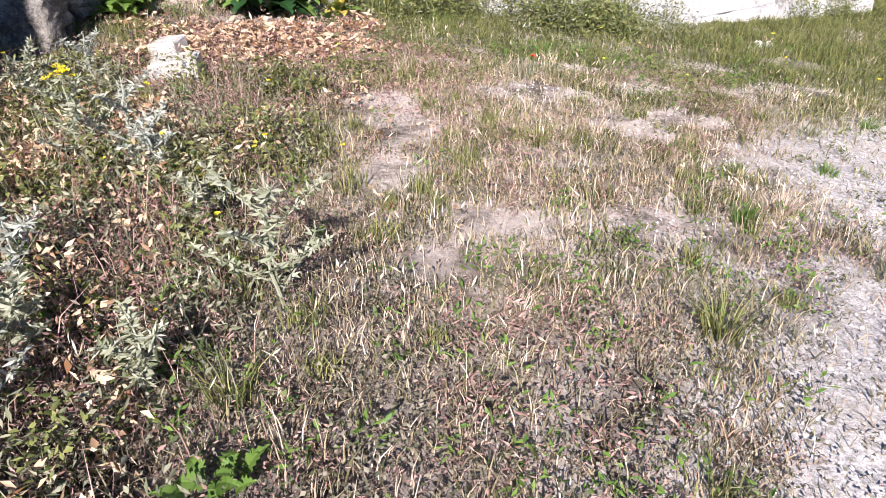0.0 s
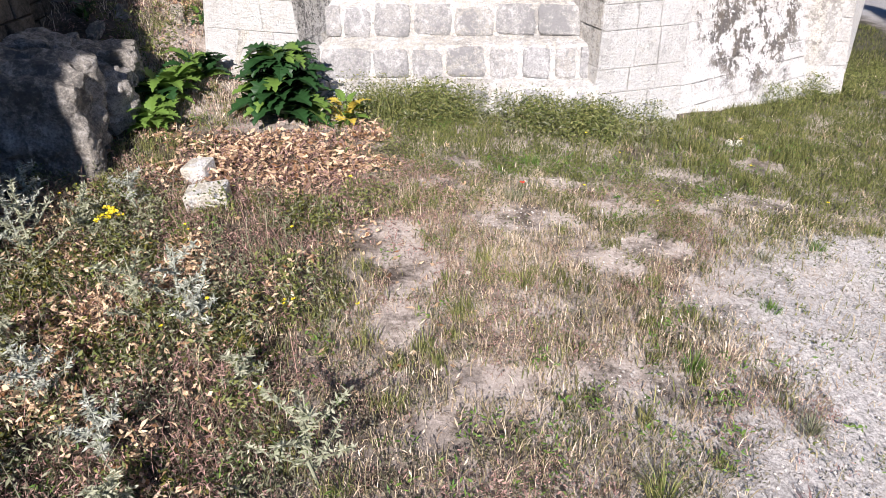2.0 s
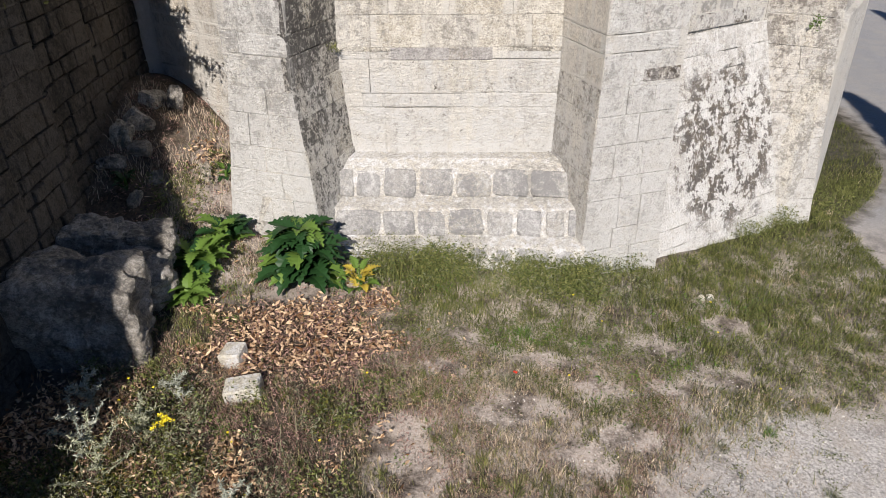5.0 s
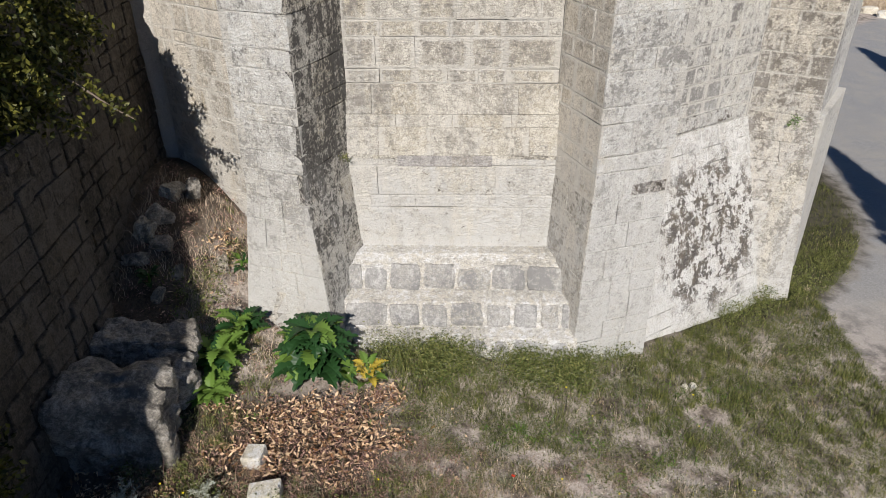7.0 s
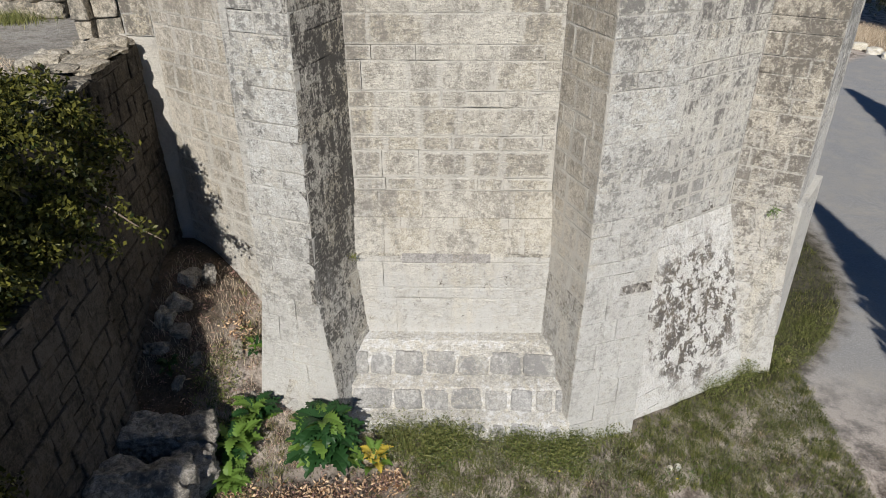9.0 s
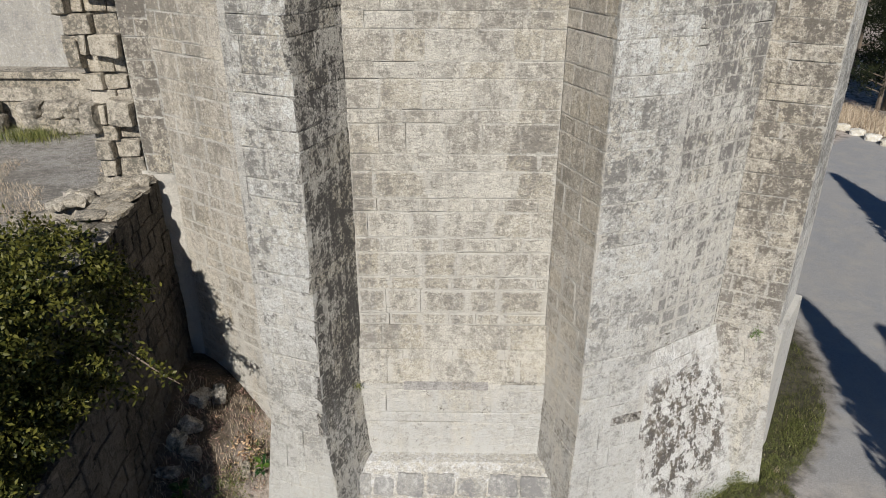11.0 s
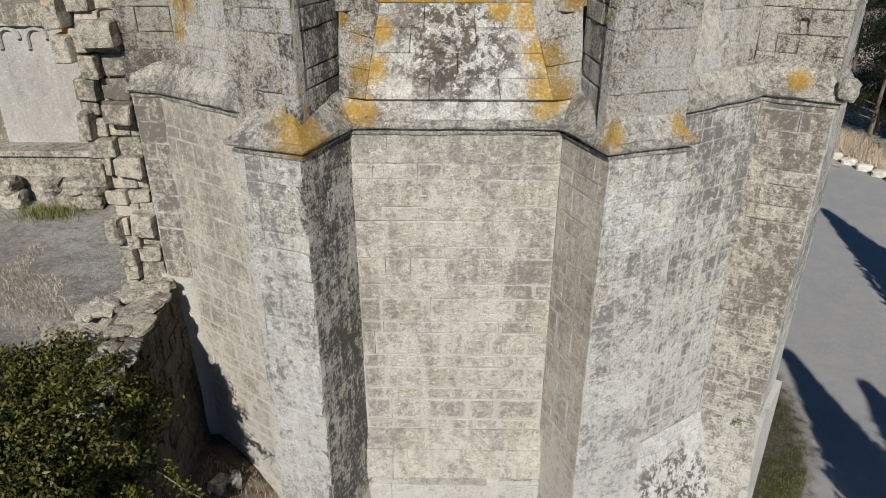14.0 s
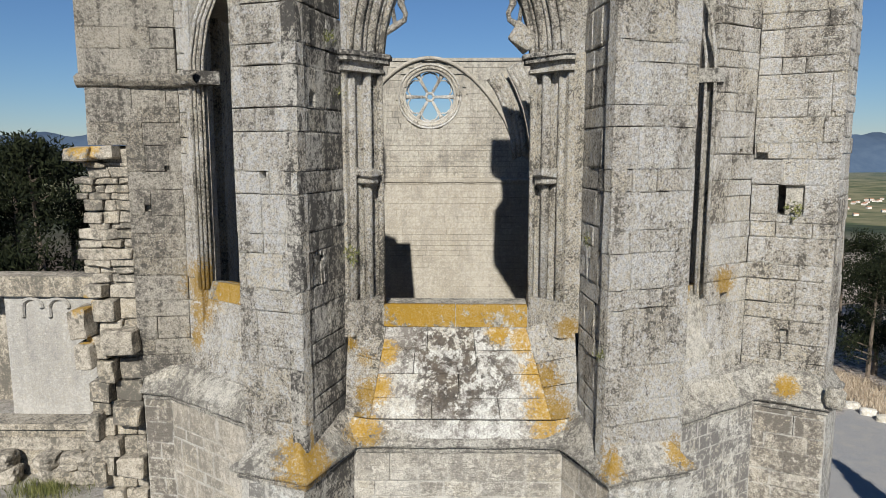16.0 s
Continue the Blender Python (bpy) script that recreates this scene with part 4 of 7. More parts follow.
# side windows: jamb shafts, sills, dark openings behind
for side in (0, 1):
    s = -1 if not side else 1
    a, b = (Vector((-5.08, 14.50)), Vector((-4.90, 14.66))) if not side else (Vector((4.80, 14.25)), Vector((4.38, 14.55)))
    plan = [(5.05, 14.45), (4.92, 14.38), (4.88, 14.8), (4.92, 15.4), (5.2, 15.2)][::-1] if side else [(-5.2, 14.58), (-5.05, 14.49), (-4.93, 14.85), (-5.0, 15.5), (-5.45, 15.33)]
    jamb = structure("side_window_jamb_right" if side else "side_window_jamb_left", prism(plan, 11.6, 18.4), M_UPPER, "splayed jamb of a side window with shafts", "window jamb")
    for k in range(4):
        p = a.lerp(b, k / 3)
        bm = bmesh.new()
        tube(bm, [(p.x, p.y, 12.6), (p.x, p.y, 16.5), (p.x - s * 0.02, p.y, 17.1), (p.x - s * 0.15, p.y, 17.8), (p.x - s * 0.4, p.y, 18.4)], (0.035, 0.03, 0.045, 0.03)[k], 8)
        smooth(part("shaft", bm, M_UPPER, jamb))
    bm = prism([(x - (0.25 if not side else 0), y + (0.13 if not side else 0)) for x, y in ((s * 5.0, 14.3), (s * 4.8, 14.2), (s * 4.3, 14.5), (s * 4.5, 14.9))][::(1 if not side else -1)], 16.6, 16.85)
    part("capital", bm, M_DARKSTONE, jamb)
    # sill slope between buttress and jamb
    lo0, lo1 = ((-5.42, 14.62, 10.95), (-2.95, 12.75, 10.95)) if not side else ((3.1, 12.85, 10.95), (5.85, 14.80, 10.95))
    hi1, hi0 = ((-2.95, 13.25, 12.55), (-5.05, 14.72, 12.55)) if not side else ((5.2, 14.75, 12.55), (3.1, 13.35, 12.55))
    sl = structure("side_window_sill_right" if side else "side_window_sill_left", ([lo0, lo1, hi1, hi0], [], [(0, 1, 2, 3)]), M_MORTAR, "sloping sill under a side window", "sill")
    quad_blocks(sl, [lo0, lo1, hi1, hi0], [(0, 0.2, 0.45, 0.7, 1), (0, 0.3, 0.55, 0.8, 1)], (0, 0.24, 0.48, 0.72, 0.9), M_UPPER, 0.4, 0.008, 5 + side)
    quad_blocks(sl, [tuple(Vector(lo0).lerp(Vector(hi0), 0.9)), tuple(Vector(lo1).lerp(Vector(hi1), 0.9)), (hi1[0], hi1[1] + 0.05, 12.75), (hi0[0], hi0[1] + 0.05, 12.75)], [(0, 0.3, 0.6, 1)], (0, 1), M_ORANGE, 0.6, 0.008, 5 + side)

# ---- nave behind the windows ----
# unseen roof, added to darken what shows through the left side window
structure("vault_side", prism([(-6.6, 15.1), (-3.1, 15.1), (-3.1, 25.0), (-6.6, 25.0)], 18.3, 18.7), M_WEST, "unseen roof added to keep the left side window dark", "vault")
structure("floor_nave", prism([(-6.0, 14.8), (6.0, 14.8), (6.4, 39), (-6.4, 39)], 0.0, 1.0), M_FLOOR, "bare earth floor of the roofless nave", "floor")
structure("wall_nave_left", prism([(-6.6, 15.3), (-5.8, 15.3), (-5.8, 38.2), (-6.6, 38.2)], -2, [18.5, 18.5, 20, 20]), M_WEST, "pale ashlar side wall of the nave")
structure("wall_nave_right", prism([(5.4, 16.0), (6.6, 16.0), (6.6, 38.2), (5.4, 38.2)], -2, [18.5, 18.5, 20, 20]), M_WEST, "pale ashlar side wall of the nave")


def joined_ashlar(name, x0, x1, y, z0, z1, h, parent, mat, hole=None, seed=4):
    """Small courses on a far wall that faces -y, in one mesh."""
    rnd, verts, faces = random.Random(seed), [], []
    z = z0
    while z < z1 - 0.05:
        zt = min(z + h * rnd.uniform(0.85, 1.15), z1)
        x = x0
        while x < x1 - 0.05:
            xe = min(x + rnd.uniform(0.4, 0.9), x1)
            if not (hole and hole((x + xe) / 2, (z + zt) / 2)):
                k, g, d = len(verts), 0.004, rnd.uniform(-0.006, 0.006)
                for yy, i in ((y + d, 0.010), (y + d + 0.01, g), (y + 0.1, g)):
                    verts += [(x + i, yy, z + i), (xe - i, yy, z + i), (xe - i, yy, zt - i), (x + i, yy, zt - i)]
                faces.append((k, k + 1, k + 2, k + 3))
                for o in (0, 4):
                    faces += [(k + o + 4 + i, k + o + 4 + (i + 1) % 4, k + o + (i + 1) % 4, k + o + i) for i in range(4)]
            x = xe
        z = zt
    return tagged(part(name, (verts, [], faces), mat, parent), kind="stuff")


ROSE = (-1.41, 38.0, 18.1)
west = structure("wall_west", prism([(-6.6, 38.0), (6.6, 38.0), (6.6, 39), (-6.6, 39)], -2, 16.3), M_WEST, "pale ashlar west wall with a rose window")
bm = bmesh.new()
prism([(-6.6, 38.05), (ROSE[0] - 1.8, 38.05), (ROSE[0] - 1.8, 39), (-6.6, 39)], 16.3, 19.95, bm)
prism([(ROSE[0] + 1.8, 38.05), (6.6, 38.05), (6.6, 39), (ROSE[0] + 1.8, 39)], 16.3, 19.95, bm)
n = 48
rings = []
for yy in (38.05, 38.6):
    inn, out = [], []
    for i in range(n):
        a = 2 * math.pi * i / n
        c, sn = math.cos(a), math.sin(a)
        k = 1.8 / max(abs(c), abs(sn))
        inn.append(bm.verts.new((ROSE[0] + 1.32 * c, yy, ROSE[2] + 1.32 * sn)))
        out.append(bm.verts.new((ROSE[0] + k * c, yy, min(ROSE[2] + k * sn, 19.95))))
    rings.append((inn, out))
for i in range(n):
    j = (i + 1) % n
    (i0, o0), (i1, o1) = rings
    bm.faces.new((i0[i], o0[i], o0[j], i0[j]))
    bm.faces.new((i1[j], o1[j], o1[i], i1[i]))
    bm.faces.new((i0[j], i1[j], i1[i], i0[i]))
upper = structure("wall_west_upper", bm, M_GABLE, "grey weathered ashlar west gable round a rose window")
joined_ashlar("stone", -5.6, 5.4, 37.72, 5.0, 13.8, 0.30, west, M_WEST)
joined_ashlar("stone", -5.6, 5.4, 37.97, 13.9, 19.9, 0.30, upper, M_GABLE, lambda x, z: math.hypot(x - ROSE[0], z - ROSE[2]) < 1.75)
structure("wall_west_ledge", sweep(dense([(-5.8, 37.74), (5.4, 37.74)]), [(0, 13.6), (0.10, 13.66), (0.12, 13.8), (-0.3, 13.92)], 0.01), M_WEST, "thin stone ledge across the west wall", "ledge")
structure("wall_west_lower", prism([(-5.8, 37.74), (5.4, 37.74), (5.4, 38.1), (-5.8, 38.1)], -1, 13.8), M_WEST, "thicker lower part of the west wall")
structure("wall_west_coping", prism([(-6.7, 37.9), (6.7, 37.9), (6.7, 39.1), (-6.7, 39.1)], 19.9, 20.05), M_GABLE, "flat coping of the west wall", "coping")


def circle(cx, cz, y, r, n=40):
    return [(cx + r * math.cos(2 * math.pi * i / n), y, cz + r * math.sin(2 * math.pi * i / n)) for i in range(n + 1)]


rose = tagged(empty("rose_window", ROSE), "round rose window of six stone petals, unglazed", "rose window")
for r, y, t in ((1.62, -0.02, 0.06), (1.48, 0.05, 0.09), (1.32, 0.12, 0.07)):
    bm = bmesh.new()
    tube(bm, circle(0, 0, y, r, 48), t, 8)
    smooth(part("ring", bm, M_UPPER, rose))
bm = bmesh.new()
tube(bm, circle(0, 0, 0.3, 0.2, 20), 0.07, 8)
smooth(part("hub", bm, M_UPPER, rose))
for k in range(6):
    a0 = radians(90 + 60 * k)

    def rot(u, v):
        return (math.cos(a0) * u - math.sin(a0) * v, 0.3, math.sin(a0) * u + math.cos(a0) * v)

    bm = bmesh.new()
    half = ((0.27, 0.12), (0.55, 0.28), (0.8, 0.41), (0.94, 0.46), (1.0, 0.38), (1.1, 0.36), (1.2, 0.22), (1.2, 0.12), (1.27, 0.0))
    tube(bm, [rot(*p) for p in half] + [rot(u, -v) for u, v in half[-2::-1]], 0.045, 6)
    smooth(part("petal", bm, M_UPPER, rose))
    a0 += radians(30)
    bm = bmesh.new()
    tube(bm, [rot(0.2, 0), rot(0.9, 0), rot(1.08, 0.0), rot(1.3, 0)], [0.045, 0.05, 0.09, 0.16], 6)
    smooth(part("spoke", bm, M_UPPER, rose))
# pointed wall rib over the rose
bm = bmesh.new()
for s in (-1, 1):
    tube(bm, [(ROSE[0] + s * 4.4 * (1 - k / 10) ** 1.0, 37.9, 20.05 - 3.9 * (k / 10 - 1) ** 2 * 1.0 if k else 15.8) for k in range(11)], 0.1, 8)
ob = smooth(part("wall_rib", bm, M_WEST))
tagged(ob, "pointed stone wall rib over the rose window", "vault rib", kind="structure")
def upright_slab(name, outline, y0, y1, mat, label):
    """A wall seen end on: an outline in x and z, given depth."""
    bm = bmesh.new()
    a = [bm.verts.new((x, y0, z)) for x, z in outline]
    b = [bm.verts.new((x, y1, z)) for x, z in outline]
    bm.faces.new(a)
    bm.faces.new(b[::-1])
    for i in range(len(a)):
        j = (i + 1) % len(a)
        bm.faces.new((a[j], a[i], b[i], b[j]))
    bmesh.ops.recalc_face_normals(bm, faces=bm.faces)
    return structure(name, bm, mat, label, "chancel arch")


# broken vault ribs that spring from the right-hand respond
RIBS = ([(0.86, 17.22), (1.08, 16.93), (1.28, 16.5), (1.44, 16.02), (1.53, 15.6), (1.58, 15.1)], [(1.36, 17.5), (1.62, 17.02), (1.83, 16.5), (1.95, 16.0), (2.02, 15.6), (2.06, 15.1)])
for k, arc in enumerate(RIBS):
    bm = bmesh.new()
    for dx, dy, r in ((0.0, 0.0, 0.07), (0.12, 0.1, 0.09), (0.26, 0.16, 0.10)):
        tube(bm, [(x + dx, 19.9 - 0.2 * k + dy, z + dx * 0.5) for x, z in arc], r, 6)
    ob = smooth(part("vault_rib", bm, M_UPPER))
    tagged(ob, "broken stone vault rib jutting from its springing", "vault rib", "vault ribs", kind="structure")
upright_slab("vault_web", [(x + 0.28, z + 0.1) for x, z in RIBS[0]] + [(x - 0.04, z - 0.05) for x, z in RIBS[1][::-1]], 20.1, 20.5, M_WEST, "ashlar web between two broken vault ribs")
structure("nave_respond", prism([(2.62, 18.7), (5.5, 18.7), (5.5, 20.6), (2.75, 20.4)], 1.0, [14.6, 17.5, 17.5, 15.1]), M_WEST, "stone respond that carried the vault", "pillar")


# added masonry out of view, outlined to cast the west wall's shadows
upright_slab("chancel_arch_right", [(3.3, 0.9), (5.6, 0.9), (5.6, 28.9), (0.8, 28.9), (0.75, 27.6), (1.3, 27.0), (1.4, 25.6), (1.0, 25.0), (0.95, 22.6), (1.6, 21.6), (2.4, 20.3), (3.1, 18.0)], 17.2, 18.0, M_UPPER, "unseen masonry added to shadow the right of the west wall")
upright_slab("chancel_arch_left", [(-6.4, 0.9), (-5.4, 0.9), (-5.4, 20.4), (-4.3, 21.0), (-3.95, 22.2), (-4.2, 23.5), (-5.4, 24.0), (-5.5, 26.1), (-4.8, 26.6), (-4.8, 28.5), (-6.4, 28.7)], 17.2, 18.0, M_UPPER, "unseen masonry added to shadow the left of the west wall")

# ---- toothing of the lost wall beside the pier ----
tooth = structure("wall_toothing", prism([(-7.2, 14.78), (-6.40, 14.72), (-6.36, 15.6), (-7.0, 15.7)], 5.4, 15.4), M_RUBBLE, "broken wall edge with jutting toothing stones")
rt = random.Random(31)
z = 5.9
while z < 15.1:
    high = z > 12.4
    h = rt.uniform(0.12, 0.25) if high else rt.uniform(0.30, 0.52)
    h = min(h, 15.12 - z) if 15.12 - z > 0.1 else 0.1
    x = -7.40 + rt.uniform(-0.16, 0.16) + (0.0 if high else 0.05)
    first = True
    while x < -6.46:
        wd = min(rt.uniform(0.2, 0.5) if high else rt.uniform(0.3, 0.6), -6.42 - x)
        if -6.42 - (x + wd) < 0.14:
            wd = -6.42 - x
        out = rt.choice((0.0, 0.02, 0.05, 0.1)) if high else rt.choice((0.0, 0.0, 0.03, 0.06))
        if first and not high:
            out = rt.choice((0.1, 0.2, 0.28))
        first = False
        bm = bmesh.new()
        add_box(bm, pose(x + wd / 2, 14.9 - out / 2, z + h / 2, rt.uniform(-2, 2), rt.uniform(-2.5, 2.5), rt.uniform(-5, 5)), wd * rt.uniform(0.9, 1.0), 0.5 + out, h * rt.uniform(0.84, 0.98), 0.018, 0.02, rt)
        bmesh.ops.subdivide_edges(bm, edges=bm.edges[:], cuts=1)
        for v in bm.verts:
            v.co += noise.noise_vector(v.co * 4.1) * 0.035
        part("stone", bm, M_RUBBLE, tooth)
        x += wd
    z += h
# quoins left standing proud, and the cap
for (x, y, z, sx, sy, sz) in ((-7.42, 14.45, 11.95, 0.34, 0.6, 0.62), (-7.36, 14.45, 11.3, 0.32, 0.6, 0.5), (-6.72, 14.5, 11.55, 0.62, 0.55, 0.5), (-7.35, 14.5, 9.75, 0.26, 0.5, 0.6), (-7.28, 14.5, 8.75, 0.26, 0.5, 0.55), (-7.22, 14.5, 7.5, 0.28, 0.5, 0.6), (-6.66, 14.55, 8.9, 0.5, 0.5, 0.42), (-6.62, 14.55, 7.6, 0.45, 0.5, 0.5), (-6.66, 14.55, 10.0, 0.5, 0.5, 0.4), (-7.28, 14.75, 15.26, 0.5, 0.9, 0.3), (-6.85, 14.8, 15.3, 0.5, 0.8, 0.24)):
    bm = bmesh.new()
    add_box(bm, pose(x, y, z, rt.uniform(-3, 3), rt.uniform(-3, 3), rt.uniform(-6, 6)), sx, sy, sz, 0.03, 0.03, rt)
    bmesh.ops.subdivide_edges(bm, edges=bm.edges[:], cuts=1)
    for v in bm.verts:
        v.co += noise.noise_vector(v.co * 3.3) * 0.05
    part("stone", bm, M_RUBBLE, tooth)

# ---- terrace and retaining wall ----
structure("terrace", prism([(-6.4, 14.8), (-6.7, 30), (-60, 45), (-60, -5), (-5.1, -5), (-5.15, 2.2), (-5.8, 4.4), (-6.3, 9), (-6.3, 12)], -2, 5.4), M_COURT, "gravel courtyard on a raised terrace", "terrace")
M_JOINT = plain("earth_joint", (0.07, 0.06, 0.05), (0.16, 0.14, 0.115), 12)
# the first three stretches are unseen, placed to shade the bank and boulder
LINE = [(-4.4, -5.0), (-4.45, 2.2), (-5.0, 4.2), (-5.4, 6.2), (-5.42, 8.6), (-5.5, 9.95), (-5.82, 10.0), (-6.02, 12.3), (-6.15, 14.45)]
for k, (a, b) in enumerate(zip(LINE, LINE[1:])):
    (a2, b2), (a1, b1) = set_back([a, b], 0.9), set_back([a, b], 0.02)
    zt = (5.7, 5.7, 5.7, 4.25, 4.38, 6.0, 6.1, 6.15)[k]
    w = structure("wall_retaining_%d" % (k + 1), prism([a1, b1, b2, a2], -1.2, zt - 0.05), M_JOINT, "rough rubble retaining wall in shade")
    zs, z = [-0.9], -0.9
    rw = random.Random(200 + k)
    while z < zt - 0.3:
        z += rw.uniform(0.2, 0.4)
        zs.append(z)
    zs.append(zt)
    ashlar(w, a, b, zs, M_RETAIN_SHADED, 300 + k, long=(0.2, 0.6), depth=0.25, gap=0.02, proud=0.03, lean=0.03, opened=0.5)
    # coping of loose stones
    n = int(math.hypot(b[0] - a[0], b[1] - a[1]) / 0.42)
    for i in range(n if k > 5 else 0):
        for row in range(2):
            u = (i + rw.random() * 0.6) / n
            bm = bmesh.new()
            lump(bm, pose(a[0] + (b[0] - a[0]) * u - 0.14 - 0.36 * row, a[1] + (b[1] - a[1]) * u, zt + 0.04 + rw.uniform(-0.03, 0.06), rw.uniform(-8, 8), rw.uniform(-8, 8), rw.uniform(-40, 40)), rw.uniform(0.35, 0.55), rw.uniform(0.35, 0.6), rw.uniform(0.1, 0.18), rw.random() * 60, 2, 0.15, 0.88)
            part("coping_stone", bm, M_RUBBLE, w)
# rubble-topped return of the wall towards the pier
structure("wall_return", prism([(-7.7, 13.0), (-6.15, 14.3), (-6.4, 14.9), (-8.0, 13.5)], 4.8, [6.05, 6.2, 6.3, 6.05]), M_RUBBLE, "low broken wall with rubble on top")
low = structure("wall_low", prism([(-22, 21.1), (-10.6, 21.1), (-10.6, 21.7), (-22, 21.7)], 5.2, 6.9), M_RUBBLE, "low ashlar wall across the courtyard")
ashlar(low, (-15.6, 21.1), (-10.6, 21.1), [5.3, 5.75, 6.15], M_RUBBLE, 401, long=(0.6, 1.0))
ashlar(low, (-15.6, 21.05), (-10.6, 21.05), [6.2, 6.62], M_RUBBLE, 402, long=(0.9, 1.4))
structure("coping_low", prism([(-22, 20.95), (-10.5, 20.95), (-10.5, 21.8), (-22, 21.8)], 6.9, 7.08), M_RUBBLE, "worn flat coping of the low wall", "coping")
rn = random.Random(9)
for k, x in enumerate((-14.5, -13.6, -12.2, -11.6, -11.0)):
    for j, (dz, s) in enumerate(((0.3, 0.7), (0.75, 0.62))):
        bm = bmesh.new()
        lump(bm, pose(x + rn.uniform(-0.1, 0.1), 20.6, 5.4 + dz - 0.05, 0, rn.uniform(-6, 6), rn.uniform(-15, 15)), s, 0.7, 0.5, k * 3 + j, 3, 0.2, 0.7)
        ob = part("stone_block", bm, M_RUBBLE)
        tagged(ob, "tumbled yellowish stone block by the low wall", "stone", "blocks by the low wall")
far = structure("wall_far", prism([(-16.8, 26.0), (-13.0, 26.0), (-13.0, 26.8), (-16.8, 26.8)], 5.2, 10.5), M_WHITE, "pale wall with two blind arches")
for cx in (-15.75, -14.75):
    bm = bmesh.new()
    tube(bm, [(cx + 0.36 * math.cos(radians(180 - 18 * i)), 25.95, 9.55 + 0.36 * math.sin(radians(180 - 18 * i))) for i in range(11)], 0.09, 6)
    tube(bm, [(cx - 0.36, 25.95, 9.55), (cx - 0.36, 25.95, 9.2)], 0.09, 6)
    part("blind_arch", bm, M_WHITE, far)
structure("wall_far_top", prism([(-18.6, 25.8), (-12.8, 25.8), (-12.8, 26.9), (-18.6, 26.9)], 10.0, 10.75), M_RUBBLE, "ashlar top of the far wall")
structure("wall_far_side", prism([(-40, 27.5), (-17.5, 27.5), (-17.5, 28.2), (-40, 28.2)], 5.0, 9.6), M_RUBBLE, "dark low building wall in shade")

# ---- vegetation helpers ----
G = np.random.default_rng(11)


def vnoise(x, y, scale, seed):
    """Smooth random field, 0 to 1."""
    grid = np.random.default_rng(seed).random((64, 64))
    u, v = np.asarray(x) * scale + 500, np.asarray(y) * scale + 500
    i, j = np.floor(u).astype(int), np.floor(v).astype(int)
    f, g = u - i, v - j
    f, g = f * f * (3 - 2 * f), g * g * (3 - 2 * g)
    a, b = grid[i % 64, j % 64], grid[(i + 1) % 64, j % 64]
    c, d = grid[i % 64, (j + 1) % 64], grid[(i + 1) % 64, (j + 1) % 64]
    return (a * (1 - f) + b * f) * (1 - g) + (c * (1 - f) + d * f) * g


def np_mesh(name, verts, faces, mat, parent=None):
    """A mesh from arrays; all faces have the same number of corners."""
    me = bpy.data.meshes.new(name)
    nf, k = faces.shape
    me.vertices.add(len(verts))
    me.vertices.foreach_set("co", verts.astype(np.float32).ravel())
    me.loops.add(nf * k)
    me.loops.foreach_set("vertex_index", faces.astype(np.int32).ravel())
    me.polygons.add(nf)
    me.polygons.foreach_set("loop_start", np.arange(0, nf * k, k, dtype=np.int32))
    me.update(calc_edges=True)
    me.materials.append(mat)
    ob = new(name, me)
    ob.parent = parent
    return ob


_GZ = {}


def gz(x, y):
    """Heights of the ground under many points, from a fine table."""
    if not _GZ:
        xs, ys = np.arange(-8, 16.01, 0.25), np.arange(-1, 26.01, 0.25)
        _GZ["t"] = np.array([[ground_z(a, b) for b in ys] for a in xs])
    u, v = np.clip((np.asarray(x) + 8) / 0.25, 0, 95.99), np.clip((np.asarray(y) + 1) / 0.25, 0, 107.99)
    i, j = u.astype(int), v.astype(int)
    f, g, t = u - i, v - j, _GZ["t"]
    return (t[i, j] * (1 - f) + t[i + 1, j] * f) * (1 - g) + (t[i, j + 1] * (1 - f) + t[i + 1, j + 1] * f) * g


def blades(name, x, y, z, length, width, lean, mat, parent=None, seed=1):
    """Bent, tapering blades that stand at the given points."""
    g = np.random.default_rng(seed)
    n = len(x)
    a = g.random(n) * 2 * np.pi
    b = g.random(n) * 2 * np.pi
    d = np.stack([np.cos(a), np.sin(a), np.zeros(n)], 1)
    s = np.stack([np.cos(b), np.sin(b), np.zeros(n)], 1) * (width / 2)[:, None]
    p = np.stack([x, y, z], 1)
    up = np.array([0, 0, 1.0])
    mid = p + up * (length * 0.55)[:, None] + d * (length * lean * 0.3)[:, None]
    tip = p + up * (length * np.sqrt(np.clip(1 - lean ** 2 * 0.6, 0.1, 1)))[:, None] + d * (length * lean)[:, None]
    verts = np.stack([p - s, p + s, mid - s * 0.75, mid + s * 0.75, tip], 1).reshape(-1, 3)
    k = np.arange(n)[:, None] * 5
    faces = np.concatenate([k + [0, 1, 3], k + [0, 3, 2], k + [2, 3, 4]], 0)
    return np_mesh(name, verts, faces, mat, parent)


